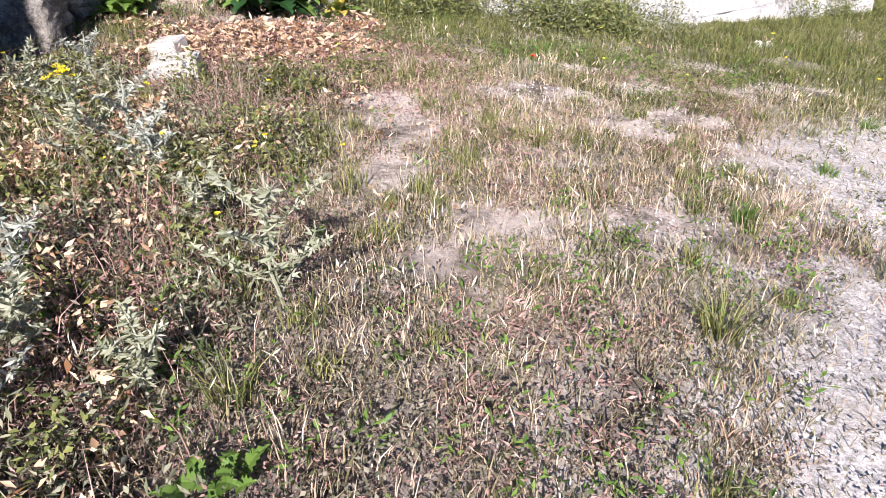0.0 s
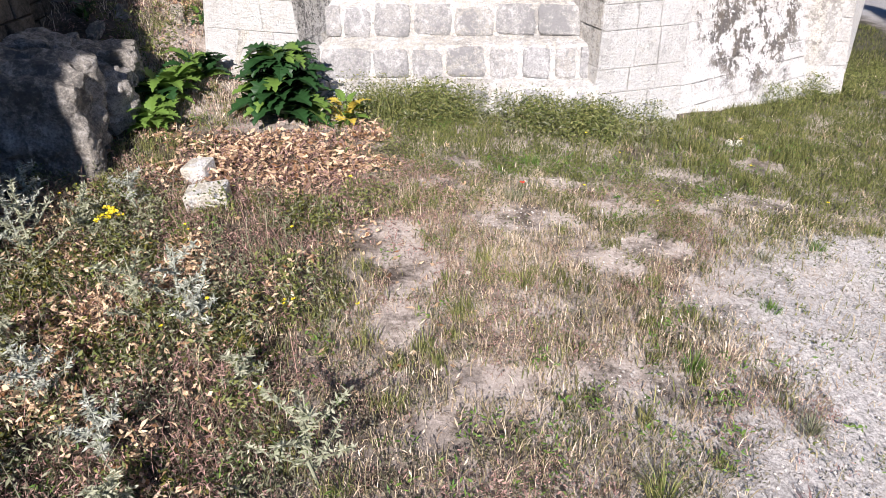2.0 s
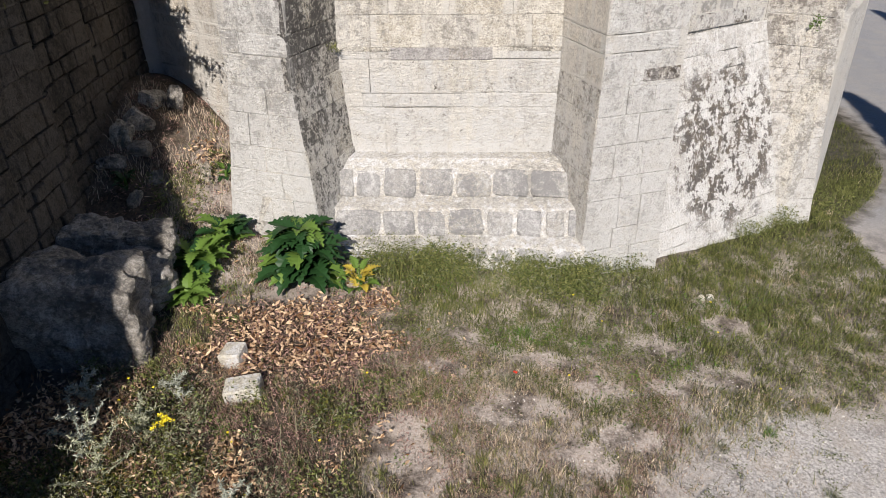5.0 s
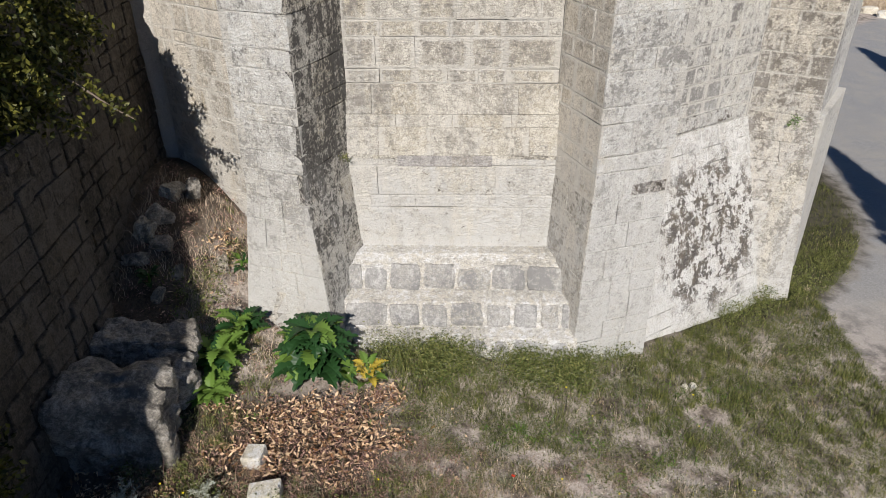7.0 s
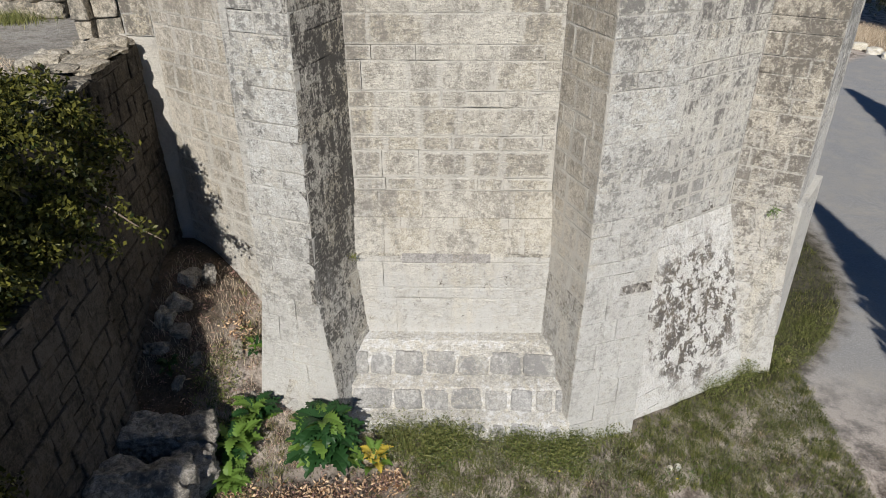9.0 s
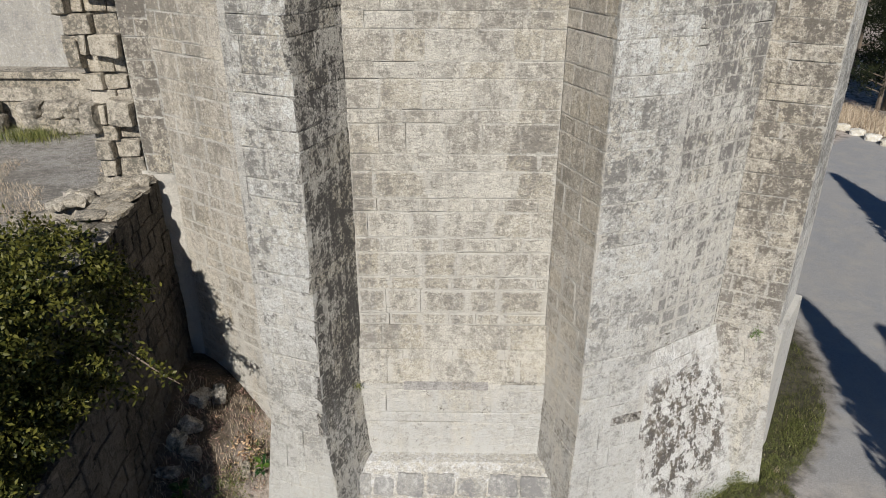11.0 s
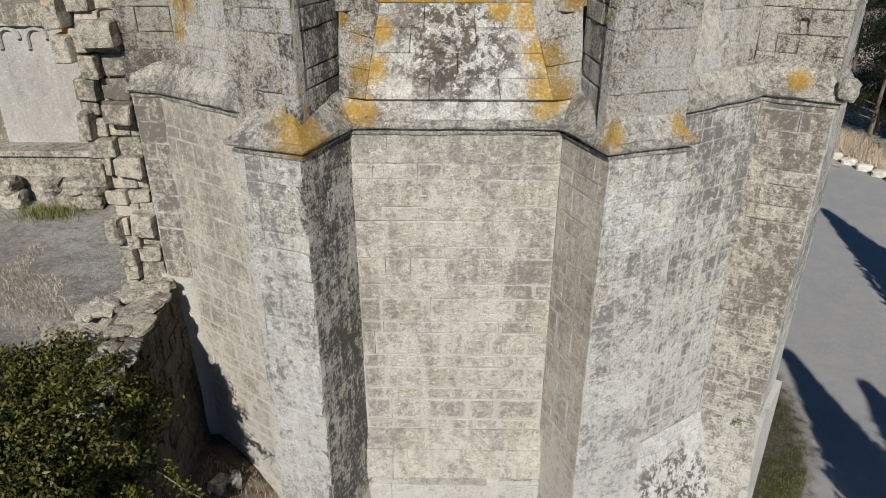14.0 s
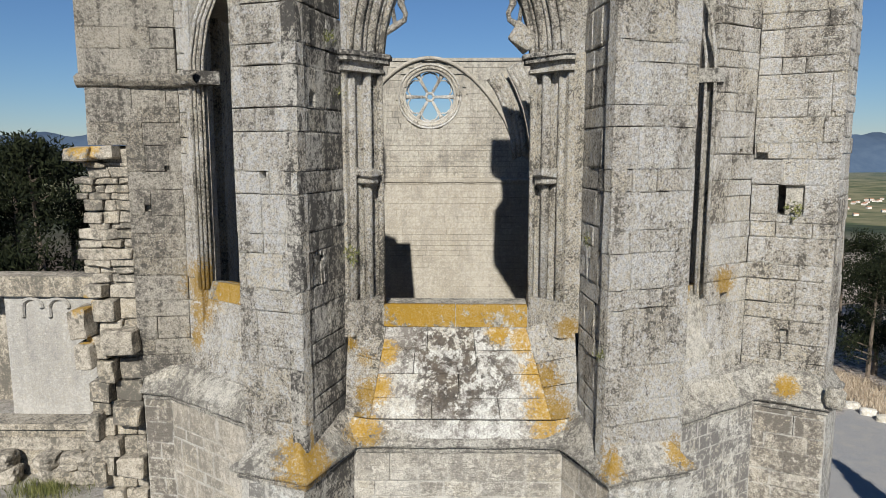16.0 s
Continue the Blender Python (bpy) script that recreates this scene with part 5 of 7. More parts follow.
def leaf_cloud(name, p, d, length, width, mat, parent=None, seed=1, fold=0.25):
    """Small pointed leaves at points p, along directions d."""
    g = np.random.default_rng(seed)
    n = len(p)
    d = d / np.linalg.norm(d, axis=1, keepdims=True)
    r = g.normal(size=(n, 3))
    s = np.cross(d, r)
    s /= np.linalg.norm(s, axis=1, keepdims=True)
    nrm = np.cross(s, d)
    L, W = (length[:, None], width[:, None])
    c = p + d * L * 0.5 - nrm * W * fold
    verts = np.stack([p, c + s * W * 0.5 + nrm * W * fold * 2, p + d * L, c - s * W * 0.5 + nrm * W * fold * 2], 1).reshape(-1, 3)
    k = np.arange(n)[:, None] * 4
    faces = np.concatenate([k + [0, 1, 2], k + [0, 2, 3]], 0)
    return np_mesh(name, verts, faces, mat, parent)


def foliage(name, a, b, trans=0.12, rough=0.6):
    """Leaf colours that vary from piece to piece; a little light comes through."""
    m = Mat(name, rough)
    c = m.mix(m.ramp(m.island(), 0.05, 0.95), a, b)
    m.link(c, m.b.inputs["Base Color"])
    tr = m.t.nodes.new("ShaderNodeBsdfTranslucent")
    m.link(c, tr.inputs["Color"])
    mx = m.t.nodes.new("ShaderNodeMixShader")
    mx.inputs[0].default_value = trans
    m.link(m.b.outputs[0], mx.inputs[1])
    m.link(tr.outputs[0], mx.inputs[2])
    m.link(mx.outputs[0], m.t.nodes["Material Output"].inputs[0])
    return m.mat


M_STRAW = foliage("dry_straw", (0.36, 0.28, 0.19), (0.70, 0.59, 0.45))
M_GRASS = foliage("green_grass", (0.06, 0.08, 0.02), (0.26, 0.255, 0.09))
M_FOOT = foliage("wall_foot_leaf", (0.06, 0.085, 0.02), (0.24, 0.245, 0.085), 0.2)
M_MEADOW = foliage("meadow_grass", (0.024, 0.035, 0.008), (0.145, 0.15, 0.045))
M_OLIVE = foliage("olive_grass", (0.12, 0.11, 0.05), (0.36, 0.305, 0.18))
M_WITHERED = foliage("withered_grass", (0.18, 0.125, 0.08), (0.52, 0.41, 0.285))
M_DEAD = foliage("dead_weeds", (0.13, 0.07, 0.058), (0.44, 0.28, 0.235))
M_GREYGREEN = foliage("grey_green_weeds", (0.085, 0.10, 0.045), (0.30, 0.295, 0.195))
M_PALE = foliage("pale_thistle", (0.23, 0.25, 0.19), (0.44, 0.45, 0.38))
M_SILVER = foliage("silver_thistle", (0.18, 0.20, 0.115), (0.40, 0.40, 0.29))
M_LITTER = foliage("dry_leaves", (0.20, 0.10, 0.045), (0.80, 0.60, 0.39), 0.2, 0.55)
M_ACANTH = foliage("acanthus_leaf", (0.008, 0.03, 0.010), (0.028, 0.078, 0.022), 0.18, 0.45)
M_FRESH = foliage("fresh_leaf", (0.07, 0.15, 0.025), (0.16, 0.25, 0.05), 0.3, 0.5)
M_YELLOWLEAF = foliage("yellowing_leaf", (0.42, 0.32, 0.04), (0.6, 0.46, 0.08), 0.3, 0.5)
M_BUSH = foliage("shrub_leaf", (0.012, 0.02, 0.004), (0.135, 0.13, 0.025), 0.15, 0.5)
M_PINE = foliage("pine_needles", (0.005, 0.009, 0.003), (0.02, 0.025, 0.008), 0.1, 0.9)
M_CLOVER = foliage("low_weed_leaf", (0.06, 0.065, 0.032), (0.24, 0.215, 0.155), 0.1)
M_OLIVEWEED = foliage("olive_weed_leaf", (0.045, 0.065, 0.015), (0.20, 0.21, 0.065))
M_FLOWER = foliage("yellow_petal", (0.75, 0.6, 0.02), (0.85, 0.72, 0.05), 0.2)
M_POPPY = foliage("poppy_petal", (0.6, 0.03, 0.015), (0.75, 0.06, 0.02), 0.2)
M_BARK = plain("bark", (0.10, 0.075, 0.055), (0.22, 0.18, 0.14), 14)
M_BLOCK = limestone("cut_block", (0.72, 0.69, 0.60), (0.64, 0.60, 0.50), (0.42, 0.38, 0.3), 0.2)
M_ROCK = limestone("boulder", (0.38, 0.355, 0.315), (0.27, 0.25, 0.22), (0.12, 0.112, 0.10), 0.5, relief=1.0)
M_PEBBLE = plain("pebbles", (0.34, 0.32, 0.29), (0.66, 0.63, 0.57), 20, by_piece=True)

BARE = ((1.2, 7.4, 0.6, 0.25), (0.1, 7.95, 0.4, 0.2), (1.8, 6.6, 0.4, 0.3), (-0.1, 6.0, 0.3, 0.45), (3.2, 8.9, 0.5, 0.25), (1.5, 8.35, 0.5, 0.2), (2.4, 7.0, 0.4, 0.3), (-0.42, 6.6, 0.42, 0.55), (2.2, 7.85, 0.5, 0.22), (3.05, 8.0, 0.45, 0.2), (3.9, 8.3, 0.5, 0.3), (0.3, 8.75, 0.3, 0.2), (-1.2, 5.9, 0.25, 0.35), (-0.15, 5.2, 0.28, 0.4), (0.6, 4.6, 0.35, 0.2), (1.7, 4.8, 0.5, 0.3), (-2.3, 9.6, 0.55, 0.6), (4.4, 9.6, 0.4, 0.3), (0.2, 4.0, 0.3, 0.2), (-3.7, 11.2, 0.7, 0.8), (0.8, 7.2, 0.5, 0.25))


def gravel_edge(y):
    return np.interp(y, [1.5, 3.0, 4.5, 6.5, 7.5, 8.6, 30], [0.8, 1.15, 2.1, 2.7, 3.5, 7.5, 40.0])


def cover(x, y):
    """How thick the plants stand: 0 on bare earth and gravel."""
    k = np.ones(len(x))
    for cx, cy, rx, ry in BARE:
        d = ((x - cx) / rx) ** 2 + ((y - cy) / ry) ** 2 + 0.7 * (vnoise(x, y, 3.0, 3) - 0.5)
        k *= np.clip((d - 0.45) / 0.8, 0.06, 1)
    e = x - gravel_edge(y) + 1.4 * (vnoise(x, y, 1.3, 5) - 0.5)
    k *= np.clip(0.9 - e / 0.8, 0.08, 1)
    # the track round the apse
    ring = np.hypot(x - 2.0, y - 21.0)
    k *= np.where((x > 8.0) & (ring > 9.5), 0.0, 1.0)
    return k


def outside(x, y):
    """True off the masonry."""
    ok = ~((np.abs(x - 0.1) < 2.0) & (y > 10.62))
    ok &= ~((x > -3.75) & (x < -1.8) & (y > 11.02 - 0.36 * np.clip(x + 3.36, 0, 9)))
    ok &= ~((x > 2.2) & (x < 3.75) & (y > 10.73 + 0.36 * (x - 2.25)))
    ok &= ~((x >= 3.7) & (x < 7.0) & (y > 11.35 + 0.70 * (x - 3.7)))
    ok &= ~((x >= 7.0) & (y > 13.5) & (x < np.minimum(7.1 + 0.7 * (y - 13.6), 8.2)))
    ok &= ~((x <= -2.9) & (y > 12.32 - 0.72 * (x + 2.85) - 0.15))
    ok &= x > np.interp(y, [4, 6.6, 8.6, 10.5, 12.3, 14.4], [-4.9, -5.2, -5.4, -5.75, -5.95, -6.1])
    return ok


def scatter(n, x0, x1, y0, y1, weight, seed):
    g = np.random.default_rng(seed)
    x, y = g.uniform(x0, x1, n), g.uniform(y0, y1, n)
    keep = (g.random(n) < weight(x, y)) & outside(x, y)
    x, y = x[keep], y[keep]
    return x, y, gz(x, y)


def sm(v, a, b):
    t = np.clip((v - a) / (b - a), 0, 1)
    return t * t * (3 - 2 * t)


def stuff(ob, label, category):
    return tagged(ob, label, category, kind="stuff")


def clump(x, y):
    """Clumps with gaps between them, on the left; 1 elsewhere."""
    return 1 - left_zone(x, y) * (1 - sm(0.5 * vnoise(x, y, 1.5, 77) + 0.5 * vnoise(x, y, 3.3, 78), 0.42, 0.56))


def left_zone(x, y):
    free = 1 - np.exp(-((x + 2.5) ** 2 + (y - 7.45) ** 2) / 0.2)
    return sm(-x + 0.9 * (vnoise(x, y, 0.8, 8) - 0.5), 0.2, 1.0) * sm(-y, -8.2, -6.8) * free


def litter_zone(x, y):
    d = np.minimum(((x + 2.15) / 1.5) ** 2 + ((y - 8.45) / 1.0) ** 2, ((x + 4.5) / 1.3) ** 2 + ((y - 6.9) / 1.0) ** 2)
    d = np.minimum(d, ((x + 1.0) / 0.35) ** 2 + ((y - 9.3) / 0.35) ** 2)
    d = np.minimum(d, ((x + 2.75) / 0.3) ** 2 + ((y - 4.4) / 0.4) ** 2)
    d = np.minimum(d, ((x + 3.4) / 0.5) ** 2 + ((y - 6.1) / 0.3) ** 2)
    d = np.minimum(d, ((x + 3.05) / 0.55) ** 2 + ((y - 5.4) / 0.4) ** 2)
    d = np.minimum(d, ((x + 4.3) / 0.3) ** 2 + ((y - 12.2) / 0.6) ** 2)
    d = np.minimum(d, ((x + 3.0) / 0.9) ** 2 + ((y - 5.0) / 0.45) ** 2)
    d = np.minimum(d, ((x + 2.3) / 0.3) ** 2 + ((y - 6.0) / 0.6) ** 2)
    return np.clip(1.25 - d - 1.5 * (vnoise(x, y, 2.0, 14) - 0.5) - 0.7 * (vnoise(x, y, 6.0, 15) - 0.5), 0, 1)


def tufted(n, x0, x1, y0, y1, weight, seed, per, spread, hmax, length, width, mat, name, label, flat=0.5):
    x, y, z = scatter(n, x0, x1, y0, y1, weight, seed)
    g = np.random.default_rng(seed + 1)
    x, y, z = np.repeat(x, per), np.repeat(y, per), np.repeat(z, per)
    top = np.repeat(g.uniform(0.4, 1.0, len(x) // per), per)
    h = g.random(len(x)) * hmax * top
    p = np.stack([x + g.normal(0, spread, len(x)), y + g.normal(0, spread, len(x)), z + h], 1)
    d = np.stack([g.normal(0, 1, len(x)), g.normal(0, 1, len(x)), g.normal(flat, 0.5, len(x))], 1)
    return stuff(leaf_cloud(name, p, d, g.uniform(*length, len(x)), g.uniform(*width, len(x)), mat, seed=seed), label, "weeds")


# short grass and straw over the open ground
def straw_w(x, y):
    return clump(x, y) * cover(x, y) * (0.35 + 0.65 * sm(0.5 * vnoise(x, y, 0.9, 21) + 0.5 * vnoise(x, y, 2.9, 22), 0.42, 0.62)) * (1 - 0.75 * left_zone(x, y)) * (1 - 0.9 * litter_zone(x, y)) * np.where(y > 8.2, 0.25, 1)


x, y, z = scatter(50000, -4.6, 10.5, -0.8, 16.5, straw_w, 31)
L = G.uniform(0.04, 0.18, len(x))
stuff(blades("dry_grass", x, y, z - 0.01, L, G.uniform(0.004, 0.009, len(x)), G.uniform(0.1, 0.85, len(x)), M_STRAW, seed=2), "dry bleached straw grass", "grass")


def green_w(x, y):
    return clump(x, y) * cover(x, y) * (0.2 + 0.8 * sm(0.5 * vnoise(x, y, 0.7, 41) + 0.5 * vnoise(x, y, 2.6, 43), 0.4, 0.6)) * (1 - 0.45 * left_zone(x, y)) * (1 - 0.95 * litter_zone(x, y)) * np.where(y > 8.0, 1.0, 0.8)


x, y, z = scatter(250000, -4.6, 10.5, -0.8, 16.8, green_w, 32)
L = G.uniform(0.03, 0.15, len(x)) * (0.45 + 1.0 * vnoise(x, y, 3.2, 42)) * np.where(y < 4.5, 0.6, 1)
stuff(blades("green_grass", x, y, z - 0.01, L, G.uniform(0.006, 0.012, len(x)) * np.where(y < 4.5, 0.6, 1), G.uniform(0.15, 1.0, len(x)), M_GRASS, seed=3), "short green grass among straw", "grass")
x, y, z = scatter(82000, -4.6, 10.5, -0.8, 16.8, lambda x, y: clump(x, y) * cover(x, y) * (1 - 0.95 * litter_zone(x, y)) * (1 - 0.5 * left_zone(x, y)) * np.where(y > 8.1, 0.2, 1), 33)
stuff(blades("olive_grass", x, y, z - 0.01, G.uniform(0.04, 0.18, len(x)), G.uniform(0.005, 0.011, len(x)), G.uniform(0.2, 0.9, len(x)), M_OLIVE, seed=4), "olive half-dry grass", "grass")
x, y, z = scatter(70000, -4.6, 3.5, -0.8, 8.2, lambda x, y: clump(x, y) * cover(x, y) * (1 - 0.9 * litter_zone(x, y)) * sm(0.5 * vnoise(x, y, 0.8, 24) + 0.5 * vnoise(x, y, 2.2, 25), 0.4, 0.65), 35)
stuff(blades("withered_grass", x, y, z - 0.01, G.uniform(0.03, 0.13, len(x)), G.uniform(0.004, 0.009, len(x)), G.uniform(0.3, 1.1, len(x)), M_WITHERED, seed=16), "withered pinkish-brown grass", "grass")
x, y, z = scatter(105000, -4.7, 4.5, -0.8, 8.4, lambda x, y: clump(x, y) * np.clip(cover(x, y) + 0.12, 0, 1) * (1 - 0.9 * litter_zone(x, y)) * (0.3 + 0.7 * vnoise(x, y, 2.0, 26)), 36)
stuff(blades("thatch", x, y, z - 0.004, G.uniform(0.02, 0.09, len(x)), G.uniform(0.004, 0.010, len(x)), G.uniform(0.85, 1.25, len(x)), M_WITHERED, seed=17), "flattened dead grass and stalks on the soil", "grass")
tufted(10500, -4.6, 3.2, -0.8, 8.6, lambda x, y: cover(x, y) * (1 - litter_zone(x, y)) * sm(0.5 * vnoise(x, y, 1.1, 27) + 0.5 * vnoise(x, y, 3.1, 28), 0.42, 0.6), 57, 18, 0.05, 0.1, (0.012, 0.034), (0.005, 0.012), M_DEAD, "red_brown_weeds", "low red-brown withered weeds")
def tussocks(name, n, weight, seed, blades_each, spread, length, width, mat, label):
    """Tussocks: many blades from one foot each."""
    x, y, z = scatter(n, -4.4, 9.5, -0.5, 14.5, weight, seed)
    g = np.random.default_rng(seed)
    size = np.repeat(g.uniform(0.45, 1.0, len(x)), blades_each)
    x, y = np.repeat(x, blades_each) + g.normal(0, spread, len(size)) * size, np.repeat(y, blades_each) + g.normal(0, spread, len(size)) * size
    m = len(x)
    return stuff(blades(name, x, y, gz(x, y) - 0.01, g.uniform(*length, m) * size, g.uniform(*width, m), g.uniform(0.05, 0.75, m), mat, seed=seed), label, "grass")


def tussock_w(a, b, late=1.0):
    return lambda x, y: (cover(x, y) > 0.5) * sm(vnoise(x, y, 0.9, a), 0.4, 0.65) * (1 - litter_zone(x, y)) * (1 - 0.6 * left_zone(x, y)) * np.where(y < 4.0, b, np.where(y > 8.3, late, 1.0))


tussocks("green_tussocks", 1500, tussock_w(301, 0.4), 310, 60, 0.06, (0.08, 0.28), (0.005, 0.010), M_GRASS, "tussocks of longer green grass")
tussocks("dark_tussocks", 1100, tussock_w(302, 0.3), 311, 60, 0.08, (0.05, 0.17), (0.006, 0.011), M_MEADOW, "dense dark green tussocks of grass")
tussocks("straw_tussocks", 700, tussock_w(303, 0.6, 0.3), 312, 45, 0.06, (0.10, 0.28), (0.004, 0.008), M_STRAW, "bleached dry tussocks of grass")
tussocks("brown_tussocks", 700, tussock_w(304, 1.0, 0.3), 313, 50, 0.08, (0.05, 0.16), (0.005, 0.010), M_WITHERED, "withered brown tussocks of grass")
# pale bearded ears in drifts
def ear_w(x, y):
    return cover(x, y) * sm(vnoise(x, y, 0.8, 51), 0.5, 0.75) * np.where((y > 3.0) & (y < 9.5) & (x > -1.5), 1, 0.1)


x, y, z = scatter(7000, -3, 5, 2.5, 10, ear_w, 34)
h = G.uniform(0.12, 0.28, len(x))
p = np.stack([x + G.normal(0, 0.03, len(x)), y + G.normal(0, 0.03, len(x)), z + h], 1)
d = np.stack([G.normal(0, 0.5, len(x)), G.normal(0, 0.5, len(x)), np.full(len(x), 0.8)], 1)
stuff(leaf_cloud("barley_ears", p, d, G.uniform(0.04, 0.085, len(x)), G.uniform(0.008, 0.015, len(x)), M_STRAW, seed=5), "pale bearded ears of wild barley", "grass")
stuff(blades("barley_stalks", x, y, z, h, np.full(len(x), 0.004), np.full(len(x), 0.12), M_STRAW, seed=6), "thin dry stalks of wild barley", "grass")

# low broad-leaved weeds, thick on the left and towards the middle
def weed_w(x, y):
    return cover(x, y) * np.clip(0.25 + 0.75 * left_zone(x, y) + 0.45 * sm(-y, -5.0, -3.2), 0, 1) * (1 - 0.85 * litter_zone(x, y)) * np.where(x > 3.0, 0.5, 1) * clump(x, y)


tufted(30000, -4.6, 6, -0.8, 9.5, weed_w, 60, 11, 0.045, 0.11, (0.012, 0.036), (0.008, 0.02), M_CLOVER, "low_weeds", "low grey-green rosette weeds")
tufted(2000, -4.8, 0.6, -0.8, 8.5, lambda x, y: left_zone(x, y) * (1 - litter_zone(x, y)) * sm(vnoise(x, y, 1.6, 72), 0.3, 0.6), 61, 40, 0.07, 0.42, (0.025, 0.07), (0.008, 0.022), M_GREYGREEN, "feathery_weeds", "feathery grey-green weeds")
tufted(7000, -4.8, 1.4, -0.8, 8.5, lambda x, y: clump(x, y) * np.clip(left_zone(x, y) + 0.25 * sm(vnoise(x, y, 1.2, 71), 0.55, 0.75), 0, 1), 62, 16, 0.05, 0.20, (0.02, 0.06), (0.005, 0.016), M_DEAD, "dead_weeds", "withered red-brown weeds")
x, y, z = scatter(4200, -4.8, 0.8, 1.6, 8.5, lambda x, y: left_zone(x, y) * clump(x, y), 63)
stuff(blades("dead_stalks", x, y, z, G.uniform(0.1, 0.5, len(x)), G.uniform(0.003, 0.007, len(x)), G.uniform(0.1, 0.9, len(x)), M_DEAD, seed=7), "tangled dead brown stalks", "weeds")
x, y, z = scatter(3600, -4.8, 0.8, 1.6, 8.5, lambda x, y: left_zone(x, y) * clump(x, y), 64)
stuff(blades("weed_stalks", x, y, z, G.uniform(0.15, 0.55, len(x)), G.uniform(0.004, 0.008, len(x)), G.uniform(0.1, 0.6, len(x)), M_GREYGREEN, seed=8), "upright grey-green weed stalks", "weeds")
tufted(1500, -4.8, 0.2, 2.0, 8.5, lambda x, y: left_zone(x, y) * (1 - litter_zone(x, y)) * sm(vnoise(x, y, 1.7, 73), 0.38, 0.62) * (0.3 + 0.7 * sm(y, 3.0, 5.0)), 58, 36, 0.06, 0.36, (0.025, 0.065), (0.014, 0.03), M_OLIVEWEED, "olive_weeds", "olive-green leafy weeds in clumps")
tufted(1500, -4.8, 6, 2.2, 10.5, lambda x, y: cover(x, y) * sm(vnoise(x, y, 0.9, 75), 0.45, 0.65), 65, 14, 0.05, 0.14, (0.03, 0.07), (0.01, 0.022), M_FRESH, "green_weeds", "fresh green leafy weeds")
tufted(550, 0.8, 8.0, -0.8, 9.4, lambda x, y: (1 - cover(x, y)) * sm(vnoise(x, y, 1.5, 76), 0.35, 0.65), 59, 22, 0.07, 0.06, (0.02, 0.05), (0.010, 0.02), M_OLIVEWEED, "gravel_weeds", "tiny weeds scattered over gravel")
tufted(620, -4.8, -0.2, 1.8, 7.4, lambda x, y: left_zone(x, y) * sm(vnoise(x, y, 1.2, 94), 0.42, 0.6), 76, 16, 0.06, 0.3, (0.035, 0.085), (0.016, 0.036), M_LITTER, "curled_leaves", "curled brown leaves caught among the weeds")
tufted(700, -4.8, 0.6, 1.2, 7.4, lambda x, y: left_zone(x, y) * sm(vnoise(x, y, 1.6, 95), 0.45, 0.62), 77, 44, 0.08, 0.34, (0.03, 0.07), (0.012, 0.028), M_BUSH, "dark_weeds", "dark green leafy weeds among dry grass")
# weeds along the foot of the walls
tufted(620, -1.2, 2.5, 9.6, 10.66, lambda x, y: sm(0.6 * vnoise(x, y, 1.5, 81) + 0.4 * vnoise(x, y, 3.5, 82), 0.36, 0.56) * sm(y, 9.7, 10.3), 66, 60, 0.10, 0.5, (0.03, 0.085), (0.012, 0.028), M_FOOT, "wall_foot_weeds", "bushy light green weeds along the wall foot")
tufted(2600, 2.2, 8.6, 9.9, 14.2, lambda x, y: sm(y - 10.3 - 0.62 * np.clip(x - 2.3, 0, 9), -0.15, 0.35) * sm(0.5 * vnoise(x, y, 1.4, 83) + 0.5 * vnoise(x, y, 3.5, 84), 0.38, 0.58), 67, 50, 0.09, 0.52, (0.03, 0.08), (0.010, 0.024), M_FOOT, "wall_foot_bushes", "bushy olive weeds along the wall foot")
tufted(130, -2.0, 3.4, 9.7, 10.66, lambda x, y: np.ones(len(x)), 68, 26, 0.07, 0.5, (0.03, 0.08), (0.008, 0.02), M_GREYGREEN, "wall_foot_stems", "tall grey-green weeds by the wall")
tufted(170, -1.3, 2.3, 10.15, 10.64, lambda x, y: sm(vnoise(x, y, 1.3, 91), 0.3, 0.55), 75, 80, 0.16, 0.55, (0.03, 0.08), (0.010, 0.022), M_FOOT, "wall_foot_brush", "tall bushy green weeds against the wall foot", flat=0.3)
x, y, z = scatter(620, -1.6, 0.1, 9.9, 10.66, lambda x, y: sm(vnoise(x, y, 1.6, 85), 0.3, 0.6), 69)
stuff(blades("tall_grass", x, y, z, G.uniform(0.25, 0.75, len(x)), G.uniform(0.004, 0.008, len(x)), G.uniform(0.1, 0.6, len(x)), M_GRASS, seed=9), "tall green grass against the wall", "grass")
x, y, z = scatter(140000, -1.6, 11, 7.2, 20, lambda x, y: cover(x, y) * sm(x + 0.9 * (vnoise(x, y, 1.1, 45) - 0.5) - 0.25 * (9.6 - y), -1.3, 0.2) * sm(y + 2.2 * (vnoise(x, y, 0.9, 46) - 0.5), 7.4, 9.2) * (0.35 + 0.65 * sm(0.5 * vnoise(x, y, 0.8, 47) + 0.5 * vnoise(x, y, 2.4, 48), 0.38, 0.58)), 70)
stuff(blades("bank_grass", x, y, z, G.uniform(0.04, 0.16, len(x)) * (0.5 + 0.9 * vnoise(x, y, 2.4, 44)), G.uniform(0.006, 0.012, len(x)), G.uniform(0.15, 0.9, len(x)), M_MEADOW, seed=10), "longer green grass round the apse", "grass")

